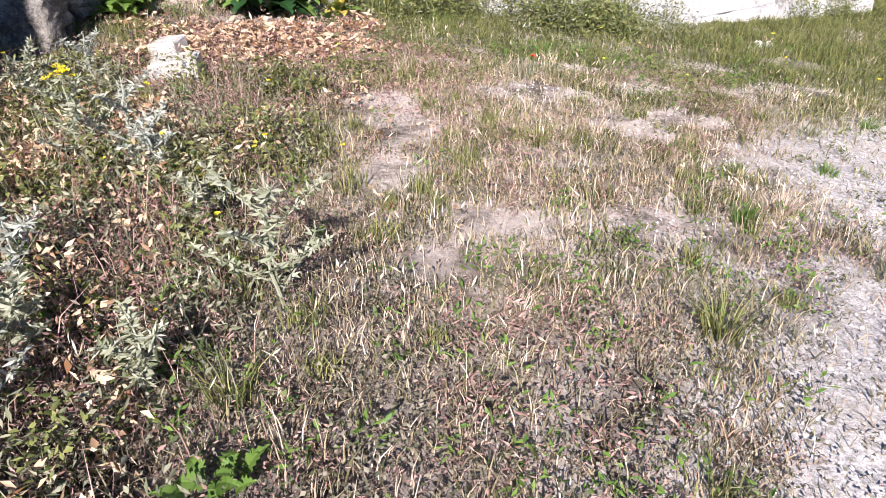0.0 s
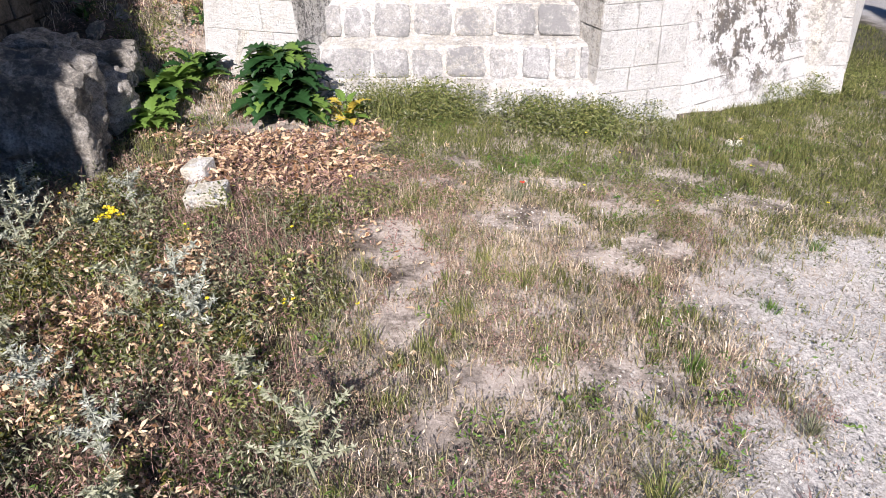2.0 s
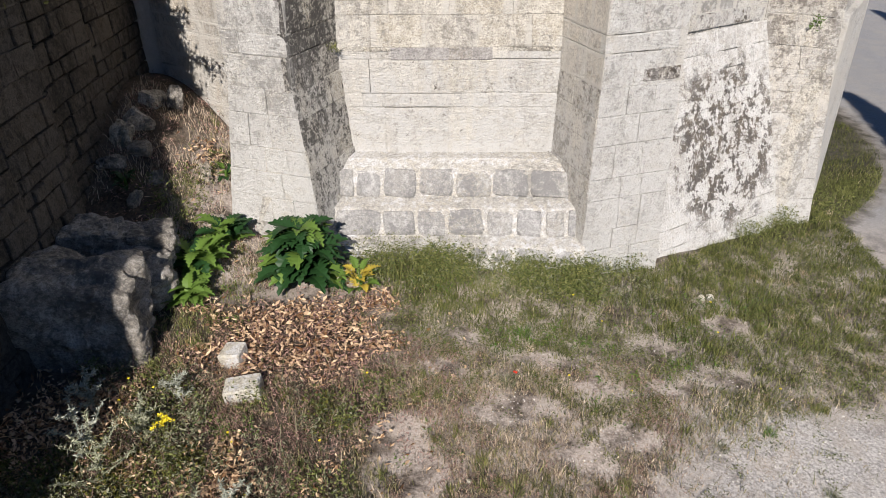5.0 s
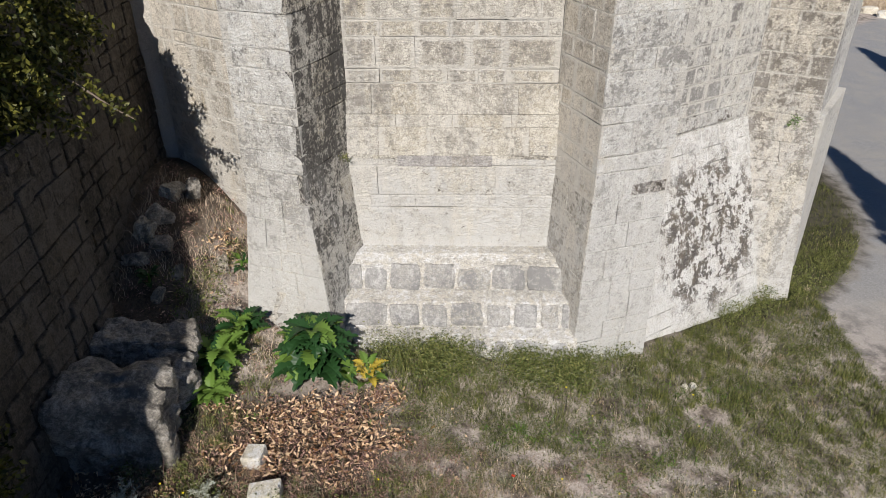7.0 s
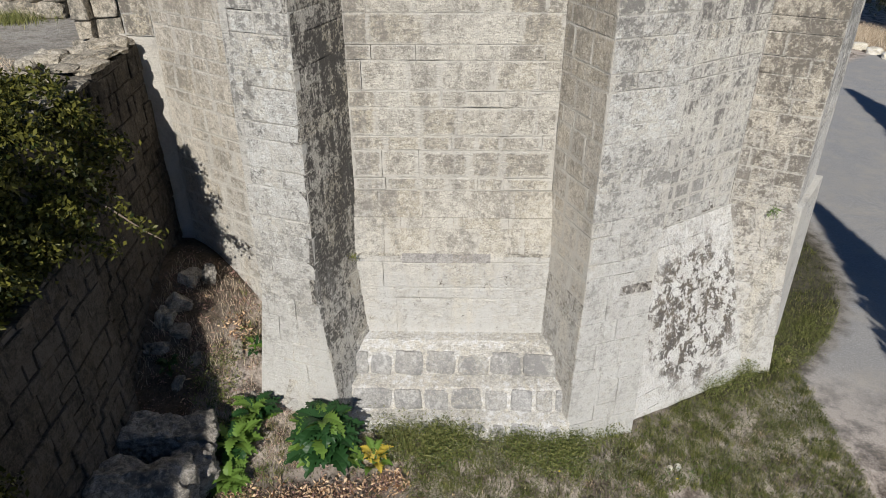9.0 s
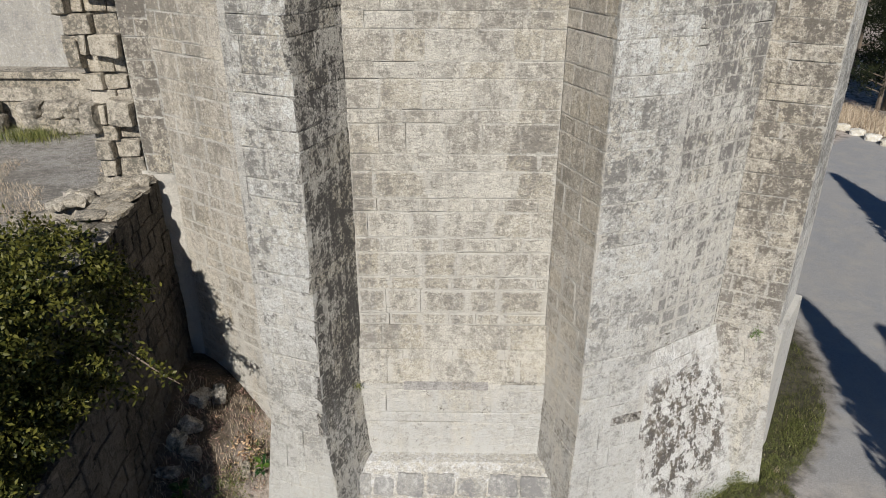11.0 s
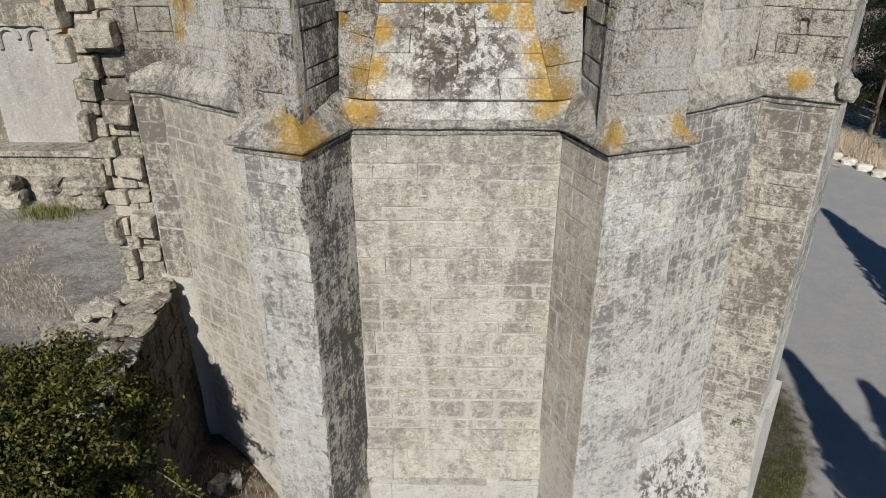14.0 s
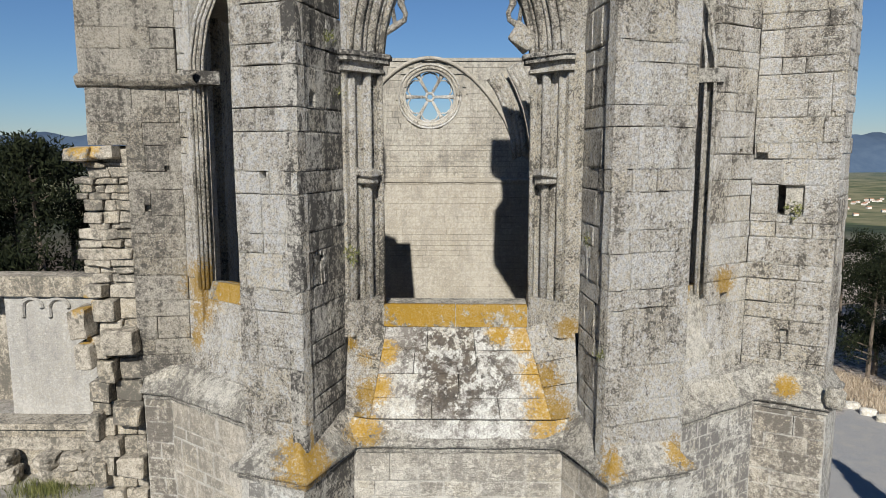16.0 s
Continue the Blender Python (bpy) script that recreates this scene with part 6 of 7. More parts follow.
tufted(13000, -0.8, 10, 7.2, 16, lambda x, y: cover(x, y) * (0.25 + 0.75 * sm(0.5 * vnoise(x, y, 1.6, 87) + 0.5 * vnoise(x, y, 4.1, 86), 0.4, 0.6)), 71, 16, 0.07, 0.12, (0.018, 0.05), (0.008, 0.018), M_OLIVEWEED, "meadow_weeds", "olive weeds scattered in the grass")
tufted(160, -5.7, -4.0, 10.4, 13.6, lambda x, y: sm(vnoise(x, y, 1.1, 89), 0.4, 0.6), 74, 30, 0.1, 0.4, (0.04, 0.1), (0.012, 0.03), M_OLIVEWEED, "shade_weeds", "dark leafy weeds on the shaded bank")
tufted(420, -5.6, -3.0, 9.8, 13.8, lambda x, y: np.ones(len(x)) * 0.9, 72, 12, 0.08, 0.16, (0.03, 0.08), (0.008, 0.02), M_DEAD, "bank_weeds", "withered weeds on the earth bank")
x, y, z = scatter(5000, -5.7, -2.6, 9.6, 13.8, lambda x, y: sm(vnoise(x, y, 1.4, 88), 0.3, 0.6), 73)
stuff(blades("bank_straw", x, y, z, G.uniform(0.05, 0.25, len(x)), G.uniform(0.004, 0.01, len(x)), G.uniform(0.3, 1.0, len(x)), M_STRAW, seed=15), "dry straw on the earth bank", "grass")

# fallen leaves
x, y, z = scatter(34000, -5.3, 0.4, 4.2, 13.6, lambda x, y: litter_zone(x, y) ** 1.3 + 0.03, 90)
n = len(x)
p = np.stack([x, y, z + G.uniform(0.0, 0.15, n) * litter_zone(x, y) + 0.012], 1)
d = np.stack([G.normal(0, 1, n), G.normal(0, 1, n), G.normal(0.1, 0.4, n)], 1)
stuff(leaf_cloud("fallen_leaves", p, d, G.uniform(0.035, 0.13, n), G.uniform(0.018, 0.055, n), M_LITTER, seed=91, fold=0.15), "dry tan fallen leaves in a drift", "fallen leaves")
tufted(700, -3.8, -0.4, 7.3, 9.8, lambda x, y: litter_zone(x, y) * 0.8 + 0.1, 93, 16, 0.06, 0.2, (0.03, 0.07), (0.008, 0.018), M_DEAD, "rusty_weeds", "rust-coloured withered weeds among leaves")

# pebbles of the gravel yard
x, y, z = scatter(12000, 0.6, 8.0, -0.8, 9.5, lambda x, y: (1 - cover(x, y)) * 0.8 + 0.03, 95)
n = len(x)
r = G.uniform(0.006, 0.02, n)
oct_v = np.array([(1, 0, 0), (0, 1, 0), (-1, 0, 0), (0, -1, 0), (0, 0, 0.7), (0, 0, -0.7)])
verts = (oct_v[None] * (r[:, None, None] * G.uniform(0.6, 1.3, (n, 6, 1))) + np.stack([x, y, z], 1)[:, None]).reshape(-1, 3)
k = np.arange(n)[:, None] * 6
faces = np.concatenate([k + f for f in ([0, 1, 4], [1, 2, 4], [2, 3, 4], [3, 0, 4], [1, 0, 5], [2, 1, 5], [3, 2, 5], [0, 3, 5])], 0)
stuff(np_mesh("gravel", verts, faces, M_PEBBLE), "pale loose gravel and pebbles", "gravel")


# ---- single plants ----
def thistle(name, at, height, seed, mat, label, arms=7, spiny=1.0):
    """A branching thistle: stem, side stems, spiny leaves."""
    rnd = random.Random(seed)
    root = tagged(empty(name, at), label, "thistle")
    bm = bmesh.new()
    stem = [(0.03 * math.sin(k * 1.3 + seed), 0.03 * math.cos(k * 1.7 + seed), height * k / 6) for k in range(7)]
    tube(bm, stem, [0.010 * (1 - 0.1 * k) for k in range(7)], 5)
    part("stem", bm, mat, root)
    pts, dirs = [], []
    for k in range(arms):
        t = 0.15 + 0.75 * k / arms
        a = k * 2.4 + seed
        base = Vector((0, 0, height * t))
        ln = height * (0.5 - 0.28 * t) * rnd.uniform(0.8, 1.2)
        tip = base + Vector((math.cos(a) * ln, math.sin(a) * ln, ln * 0.75))
        bm = bmesh.new()
        tube(bm, [base, base.lerp(tip, 0.5) - Vector((0, 0, ln * 0.06)), tip], [0.006, 0.005, 0.003], 4)
        part("side_stem", bm, mat, root)
        for j in range(13):
            q = base.lerp(tip, j / 12)
            for _ in range(6):
                pts.append(q)
                dirs.append((rnd.gauss(0, 1), rnd.gauss(0, 1), rnd.gauss(0.3, 0.6)))
    for k in range(30):
        q = Vector((0, 0, height * rnd.random()))
        for _ in range(2):
            pts.append(q)
            dirs.append((rnd.gauss(0, 1), rnd.gauss(0, 1), rnd.gauss(0.1, 0.4)))
    n = len(pts)
    g = np.random.default_rng(seed)
    leaf_cloud("foliage", np.array([tuple(v) for v in pts]), np.array(dirs), g.uniform(0.025, 0.075, n) * spiny, g.uniform(0.008, 0.02, n) * spiny, mat, root, seed)
    return root


def gp(x, y, dz=0.0):
    return (x, y, ground_z(x, y) + dz)


thistle("thistle", gp(-0.55, 3.55), 0.75, 1, M_SILVER, "tall pale green thistle with branching stems", 8)
thistle("thistle", gp(-0.95, 2.95), 0.4, 9, M_SILVER, "pale green thistle among dead weeds", 6, 1.0)
for k, (x, y, h) in enumerate(((-2.0, 5.35, 0.65), (-2.25, 5.1, 0.7), (-1.75, 5.05, 0.42), (-3.55, 5.9, 0.9), (-3.95, 6.3, 0.85), (-3.4, 6.6, 0.5), (-2.6, 4.2, 0.55), (-3.1, 4.6, 0.5), (-1.9, 3.7, 0.5), (-2.5, 3.2, 0.55), (-1.5, 2.7, 0.5), (-2.1, 2.4, 0.5), (-3.2, 7.2, 0.5), (-1.2, 4.4, 0.35), (-4.2, 7.0, 0.6), (-1.6, 3.2, 0.4))):
    ob = thistle("thistle", gp(x, y), h, 20 + k, M_SILVER if k % 2 else M_PALE, "silvery spiny thistle among dry weeds", 6 + k % 4)
    ob["group"] = "silver thistles"


def leaf_blade(length, width, lobes, seed, mat):
    """A large cut leaf that rises and arches over, along +x."""
    rnd = random.Random(seed)
    n = lobes * 2
    verts, faces = [], []
    for k in range(n + 1):
        t = k / n
        x, zz = length * t * (1 - 0.12 * t), length * (0.55 * t - 0.62 * t * t)
        wd = width * math.sin(math.pi * min(1, 0.12 + 0.88 * t) ** 0.8) * (1.0 if k % 2 else 0.55) * rnd.uniform(0.85, 1.1)
        wd = max(wd, 0.006)
        back = 0.03 * length if k % 2 else 0
        verts += [(x, 0, zz), (x + back, wd / 2, zz + 0.12 * wd), (x + back, -wd / 2, zz + 0.12 * wd)]
    for k in range(n):
        a = 3 * k
        faces += [(a, a + 3, a + 4, a + 1), (a, a + 2, a + 5, a + 3)]
    me = bpy.data.meshes.new("leaf")
    me.from_pydata(verts, [], faces)
    me.materials.append(mat)
    return me


ACANTH = {m.name: [leaf_blade(0.5, 0.33, 7, s, m) for s in range(4)] for m in (M_ACANTH, M_FRESH, M_YELLOWLEAF)}


def rosette(name, at, count, size, seed, mats, label, dome=0.5):
    """A clump of large cut leaves on arching stalks."""
    rnd = random.Random(seed)
    root = tagged(empty(name, at), label, "plant")
    bm = bmesh.new()
    tube(bm, [(0, 0, -0.05), (0.01, 0, 0.1), (0, 0.02, dome * 0.6)], [0.03, 0.025, 0.012], 6)
    part("stem", bm, M_FRESH, root)
    for k in range(count):
        mat = rnd.choice(mats)
        ob = new("leaf", rnd.choice(ACANTH[mat.name]))
        ob.parent = root
        h = dome * rnd.random()
        r = rnd.uniform(0.0, 0.14)
        a = k * 137.5 + rnd.uniform(-20, 20)
        s = size * rnd.uniform(0.7, 1.15) * (1 - 0.35 * h / max(dome, 0.01))
        ob.matrix_basis = pose(r * math.cos(radians(a)), r * math.sin(radians(a)), h, rnd.uniform(-15, 15), rnd.uniform(-45, 5) + 25 * h, a) @ Matrix.Scale(s, 4)
    return root


rosette("acanthus_plant", gp(-2.2, 10.0), 130, 1.55, 3, (M_ACANTH, M_ACANTH, M_ACANTH, M_FRESH), "large dark green acanthus plant with cut leaves", 0.95)
rosette("acanthus_plant", gp(-3.75, 9.8), 40, 1.15, 4, (M_FRESH, M_FRESH, M_ACANTH), "bright green leafy plant beside the boulder", 0.4)
rosette("acanthus_plant", gp(-3.6, 10.45), 30, 1.1, 5, (M_FRESH, M_ACANTH), "bright green leafy plant on the bank", 0.35)
rosette("acanthus_plant", gp(-3.7, 9.1), 24, 0.95, 6, (M_FRESH,), "bright green leafy plant below the boulder", 0.3)
rosette("yellowing_plant", gp(-1.3, 9.85), 22, 0.85, 7, (M_YELLOWLEAF, M_FRESH), "yellowing leafy plant beside the acanthus", 0.35)
rosette("leafy_weed", gp(-0.5, 2.4), 14, 0.34, 8, (M_FRESH, M_FRESH), "pale green broad-leaved weed in dry grass", 0.15)
rosette("leafy_weed", gp(-3.9, 11.9), 10, 0.5, 9, (M_ACANTH, M_FRESH), "green weed on the earth bank", 0.2)
rosette("leafy_weed", gp(-5.2, 10.9), 12, 0.6, 10, (M_ACANTH,), "dark green weed in the shade", 0.3)


def tuft(name, at, n, h, spread, mat, label, category, seed, stems=True):
    root = tagged(empty(name, at), label, category)
    g = np.random.default_rng(seed)
    a, r = g.random(n) * 6.283, g.random(n) * spread * 0.4
    blades("grass", r * np.cos(a), r * np.sin(a), np.full(n, -0.02), g.uniform(0.5, 1, n) * h, np.full(n, 0.007), g.uniform(0.2, 0.8, n), mat, root, seed)
    return root


for k, (x, y, h, m, lab) in enumerate(((1.62, 3.6, 0.34, M_GRASS, "tuft of thin green grass on gravel"), (2.2, 5.0, 0.26, M_FRESH, "low green tuft in straw"), (2.55, 5.2, 0.26, M_STRAW, "tuft of dry straw"), (2.6, 3.6, 0.2, M_DEAD, "withered reddish tuft on gravel"), (2.9, 4.4, 0.2, M_GREYGREEN, "grey-green tuft on gravel"), (3.5, 7.0, 0.14, M_GREYGREEN, "small tuft on gravel"), (4.2, 7.3, 0.14, M_FRESH, "small green tuft on gravel"), (3.2, 6.0, 0.12, M_FRESH, "small green tuft on gravel"), (4.6, 6.4, 0.12, M_GREYGREEN, "small tuft on gravel"), (1.2, 8.9, 0.24, M_FRESH, "green tuft in dry grass"), (0.9, 7.75, 0.24, M_GREYGREEN, "grey-green tuft beside the poppy"), (0.9, 6.0, 0.24, M_GRASS, "green tuft in straw"), (-0.9, 3.9, 0.28, M_GRASS, "bright green grass tuft"), (-0.6, 2.9, 0.3, M_GRASS, "yellow-green tuft of fine grass"))):
    tuft("grass_tuft", gp(x, y), 90, h, 0.22, m, lab, "grass tuft", 500 + k)


def flower(name, at, h, r, mat, label, seed, heads=1):
    root = tagged(empty(name, at), label, "flower")
    rnd = random.Random(seed)
    for _ in range(heads):
        dx, dy = rnd.uniform(-0.1, 0.1) * (heads > 1), rnd.uniform(-0.1, 0.1) * (heads > 1)
        hh = h * rnd.uniform(0.8, 1.1)
        bm = bmesh.new()
        tube(bm, [(dx * 0.3, dy * 0.3, -0.02), (dx, dy, hh)], 0.003, 4)
        part("stalk", bm, M_GRASS, root)
        g = np.random.default_rng(rnd.randrange(999))
        a = np.arange(7) * 6.283 / 7
        leaf_cloud("petals", np.tile((dx, dy, hh), (7, 1)), np.stack([np.cos(a), np.sin(a), np.full(7, 0.35)], 1), np.full(7, r), np.full(7, r * 0.7), mat, root, rnd.randrange(99))
    return root


flower("poppy", gp(1.0, 7.75), 0.22, 0.035, M_POPPY, "single red poppy in dry grass", 1)
flower("yellow_flowers", gp(-3.15, 6.55), 0.32, 0.045, M_FLOWER, "cluster of small yellow flowers", 2, 9)
rr = random.Random(77)
for k in range(26):
    x, y = (rr.uniform(-4.0, -0.3), rr.uniform(2.6, 7.6)) if k < 19 else (rr.uniform(0.5, 4.5), rr.uniform(7.5, 10.0))
    ob = flower("yellow_flower", gp(x, y), rr.uniform(0.18, 0.38), 0.022, M_FLOWER, "small yellow flower on a thin stalk", 600 + k)
    ob["group"] = "yellow flowers"

# ---- stones ----
def boulder(at, size, turn, seed, label, name="boulder", mat=None, flat=0.6, rough=0.22, cuts=5):
    bm = bmesh.new()
    lump(bm, pose(0, 0, 0, *turn), *size, seed, cuts, rough, flat)
    for v in bm.verts:
        v.co += v.co.normalized() * (0.04 * noise.noise(v.co * 5 + Vector((seed, 0, 0))) - 0.02 * min(size) * max(0.0, 0.3 - abs(noise.noise(v.co * Vector((1.3, 1.3, 2.2)) / max(size[0], 0.4) * 1.6 + Vector((seed * 3.1, 0, 0))))) + 0.025 * noise.noise(v.co * 13))
    ob = part(name, bm, mat or M_ROCK)
    ob.location = at
    return tagged(ob, label, "boulder" if name == "boulder" else "stone")


boulder((-4.80, 8.2, 0.36), (1.75, 1.25, 1.7), (4, 8, 14), 3, "big weathered boulder at the foot of the wall", flat=0.5, rough=0.2, cuts=6)
boulder((-4.22, 9.05, 0.38), (0.72, 0.7, 0.78), (8, 4, 30), 5, "grey rock leaning on the big boulder")
boulder((-4.45, 9.55, 0.72), (0.95, 0.6, 0.5), (0, 6, 20), 6, "pale flat rock behind the big boulder", flat=0.85)
boulder((-5.1, 9.35, 0.75), (0.9, 0.7, 0.75), (0, 5, 20), 8, "squared stone lying on the bank")
for k, (x, y, s) in enumerate(((-5.2, 11.6, 0.4), (-4.9, 12.4, 0.45), (-5.3, 12.8, 0.5), (-4.4, 11.3, 0.3), (-5.5, 11.2, 0.45), (-4.2, 12.6, 0.35), (-5.0, 10.7, 0.3), (-4.55, 13.0, 0.3), (-3.7, 10.9, 0.25), (-3.4, 11.5, 0.25), (-5.3, 12.1, 0.5), (-5.6, 12.6, 0.45), (-5.0, 13.0, 0.55), (-4.7, 11.9, 0.4), (-5.5, 11.7, 0.5), (-5.2, 10.2, 0.35), (-4.8, 11.2, 0.3), (-5.6, 13.3, 0.5), (-4.15, 11.7, 0.35), (-3.9, 11.4, 0.3))):
    if k % 2 == 0:
        boulder((x, y, ground_z(x, y) + s * 0.05), (s, s * 0.7, s * 0.5), (k * 9, k * 5, k * 40), 20 + k, "broken stone on the earth bank", "stone", M_RUBBLE if k % 4 else M_ROCK, 0.85, 0.25, 3)
for (x, y, sx, sy, sz, a, lab) in ((-2.44, 7.36, 0.44, 0.3, 0.22, 8, "whitish cut stone block on dry leaves"), (-2.76, 8.02, 0.28, 0.3, 0.22, -8, "whitish cut stone block beside another")):
    bm = bmesh.new()
    add_box(bm, Matrix(), sx, sy, sz, 0.018, 0.014, random.Random(4))
    ob = part("stone_block", bm, M_BLOCK)
    ob.matrix_basis = pose(x, y, ground_z(x, y) + sz * 0.5, 3, -4, a)
    tagged(ob, lab, "stone block")
for k, (x, y, s) in enumerate(((4.36, 10.35, 0.13), (4.2, 10.28, 0.11), (2.95, 3.2, 0.05), (-1.9, 2.6, 0.1), (-2.9, 3.6, 0.09), (0.4, 6.1, 0.06))):
    boulder((x, y, ground_z(x, y) + s * 0.3), (s, s, s * 0.8), (0, 0, 30 * k), 60 + k, "small pale stone in the grass", "stone", M_BLOCK, 0.4, 0.2, 2)

# plants that grow in the masonry
for k, (x, y, z, h) in enumerate(((6.7, 13.98, 2.85, 0.28), (2.2, 11.1, 12.3, 0.22), (-1.95, 12.3, 16.2, 0.3), (-1.95, 11.9, 17.0, 0.3), (2.12, 12.0, 13.9, 0.25), (-1.72, 12.42, 13.6, 0.35), (-1.72, 11.7, 3.0, 0.2), (6.55, 14.58, 14.15, 0.4))):
    root = tagged(empty("wall_plant", (x, y, z)), "small green plant rooted in a masonry joint", "plant", "wall plants")
    g = np.random.default_rng(700 + k)
    n = 60
    leaf_cloud("foliage", g.normal(0, h * 0.22, (n, 3)) * (1, 0.6, 0.9) + (0, -0.06, 0.05), g.normal(0, 1, (n, 3)), np.full(n, h * 0.25), np.full(n, h * 0.08), M_GRASS if k else M_FRESH, root, k)


# ---- the shrub over the retaining wall ----
def shrub(name, at, lobes, count, leaf, mat, label, seed, arms=()):
    root = tagged(empty(name, at), label, "shrub")
    g = np.random.default_rng(seed)
    pts = []
    for (cx, cy, cz, rx, ry, rz) in lobes:
        bm = bmesh.new()
        tube(bm, [(0, 0, 0), (cx * 0.5, cy * 0.5, cz * 0.5), (cx, cy, cz)], [0.05, 0.035, 0.015], 5)
        part("branch", bm, M_BARK, root)
        v = g.normal(size=(count, 3))
        v /= np.linalg.norm(v, axis=1, keepdims=True)
        r = (0.55 + 0.5 * g.random(count) ** 0.5)[:, None]
        lumps = 1 + 0.3 * np.sin(v[:, :1] * 7 + cx * 3) * np.cos(v[:, 1:2] * 6 + v[:, 2:] * 5)
        pts.append(np.array((cx, cy, cz)) + v * r * lumps * (rx, ry, rz))
    for arm in arms:
        bm = bmesh.new()
        tube(bm, arm, [0.03 * (1 - 0.8 * k / (len(arm) - 1)) for k in range(len(arm))], 5)
        part("branch", bm, M_BARK, root)
        a = np.array(arm)
        t = g.random(150) ** 0.7 * (len(arm) - 1.001)
        i = t.astype(int)
        pts.append(a[i] * (1 - (t - i))[:, None] + a[i + 1] * (t - i)[:, None] + g.normal(0, 0.075, (150, 3)))
    p = np.concatenate(pts)
    n = len(p)
    d = g.normal(size=(n, 3)) + (0.2, -0.5, 0.3)
    leaf_cloud("foliage", p, d, g.uniform(0.7, 1.3, n) * leaf, g.uniform(0.7, 1.2, n) * leaf * 0.55, mat, root, seed, 0.12)
    return root


shrub("evergreen_shrub", (-6.4, 10.6, 5.3), ((-0.9, 1.0, 0.35, 1.1, 1.0, 0.7), (0.15, 0.5, 0.0, 0.85, 1.0, 0.85), (0.3, -0.7, 0.1, 0.8, 1.0, 0.7), (-0.9, -0.6, 0.35, 1.2, 1.2, 0.8), (-2.2, 0.5, 0.3, 1.2, 1.2, 0.7), (-0.25, -2.4, 0.1, 0.95, 1.2, 1.0), (-1.5, -2.2, 0.4, 1.4, 1.3, 0.8), (0.05, -1.9, 0.35, 0.72, 0.9, 0.65), (-0.05, -3.0, 0.4, 0.72, 1.0, 0.65), (0.55, -2.3, 0.75, 0.5, 0.8, 0.5), (0.5, -3.2, 0.7, 0.5, 0.8, 0.5), (-0.1, -4.0, 0.3, 0.72, 1.0, 0.8), (-0.1, -5.0, 0.2, 0.72, 1.0, 0.8), (0.1, 0.0, 0.7, 0.8, 0.9, 0.55), (0.25, -1.3, 0.7, 0.9, 1.0, 0.6), (-0.25, -2.6, 0.7, 0.9, 1.1, 0.6), (-0.9, -1.4, 0.8, 1.1, 1.2, 0.5), (0.6, -1.1, -0.4, 0.6, 0.7, 0.68), (0.55, -1.9, -0.4, 0.6, 0.75, 0.7), (0.55, -2.8, -0.4, 0.6, 0.8, 0.7), (0.55, -3.6, -0.4, 0.6, 0.8, 0.7)), 4200, 0.1, M_BUSH, "dense evergreen shrub hanging over the retaining wall", 3,
      arms=([(0.5, -0.3, -0.2), (1.0, -0.4, -0.4), (1.45, -0.5, -0.65), (1.8, -0.6, -0.85), (2.1, -0.65, -1.0)], [(0.5, 0.7, 0.0), (0.85, 0.9, -0.1), (1.1, 1.0, -0.15)], [(0.9, -0.9, -0.6), (1.2, -0.9, -0.9), (1.45, -0.8, -1.1)], [(0.6, -0.35, -0.3), (1.1, -0.3, -0.55), (1.5, -0.35, -0.75)]))


# added outside the view, only to shade the boulder and the ground near it
shrub("low_shrub", (-5.05, 5.5, ground_z(-5.05, 5.5)), ((0.0, 0.0, 0.9, 0.36, 0.7, 0.8), (0.05, -0.6, 0.9, 0.3, 0.6, 0.8), (0.0, 0.2, 1.9, 0.34, 0.7, 0.8), (0.0, -0.5, 2.7, 0.32, 0.7, 0.7), (0.0, 0.3, 3.2, 0.3, 0.6, 0.6), (0.35, -1.4, 0.9, 0.5, 0.7, 0.9), (0.5, -2.1, 0.9, 0.6, 0.7, 1.0)), 2600, 0.09, M_BUSH, "unseen evergreen shrub added to shade the boulder", 5)


# ---- trees ----
def pine(seed, height, mat=None):
    rnd = random.Random(seed)
    root = tagged(empty("pine_tree"), "dark green pine tree with a dense uneven crown", "tree", "pines")
    bm = bmesh.new()
    bend = rnd.uniform(-0.4, 0.4)
    tube(bm, [(bend * (k / 5) ** 2, 0, height * 0.9 * k / 5 - 0.3 * (k == 0)) for k in range(6)], [0.22 * (1 - 0.17 * k) for k in range(6)], 7)
    part("trunk", bm, M_BARK, root)
    g = np.random.default_rng(seed)
    pts = []
    for k in range(26):
        t = rnd.uniform(0.25, 1.0)
        a = rnd.uniform(0, 6.28)
        r = (1.25 - t) * height * 0.30 * rnd.uniform(0.4, 1.1)
        c = Vector((r * math.cos(a) + bend * t * t, r * math.sin(a), height * t * 0.95 + rnd.uniform(-0.3, 0.3)))
        if k < 14:
            bm = bmesh.new()
            tube(bm, [(bend * t * t, 0, c.z - r * 0.35), tuple(c)], [0.07, 0.02], 5)
            part("limb", bm, M_BARK, root)
        s = height * rnd.uniform(0.055, 0.10)
        v = g.normal(size=(190, 3))
        v /= np.linalg.norm(v, axis=1, keepdims=True)
        pts.append(np.array(tuple(c)) + v * (g.random(190)[:, None] ** 0.4) * (s * 1.35, s * 1.35, s))
    p = np.concatenate(pts)
    n = len(p)
    leaf_cloud("crown", p, g.normal(size=(n, 3)) + (0, 0, 0.8), g.uniform(0.2, 0.42, n), g.uniform(0.05, 0.12, n), mat or M_PINE, root, seed)
    return root


kinds = [pine(s, 10.0) for s in (1, 2, 3)]
rp = random.Random(6)
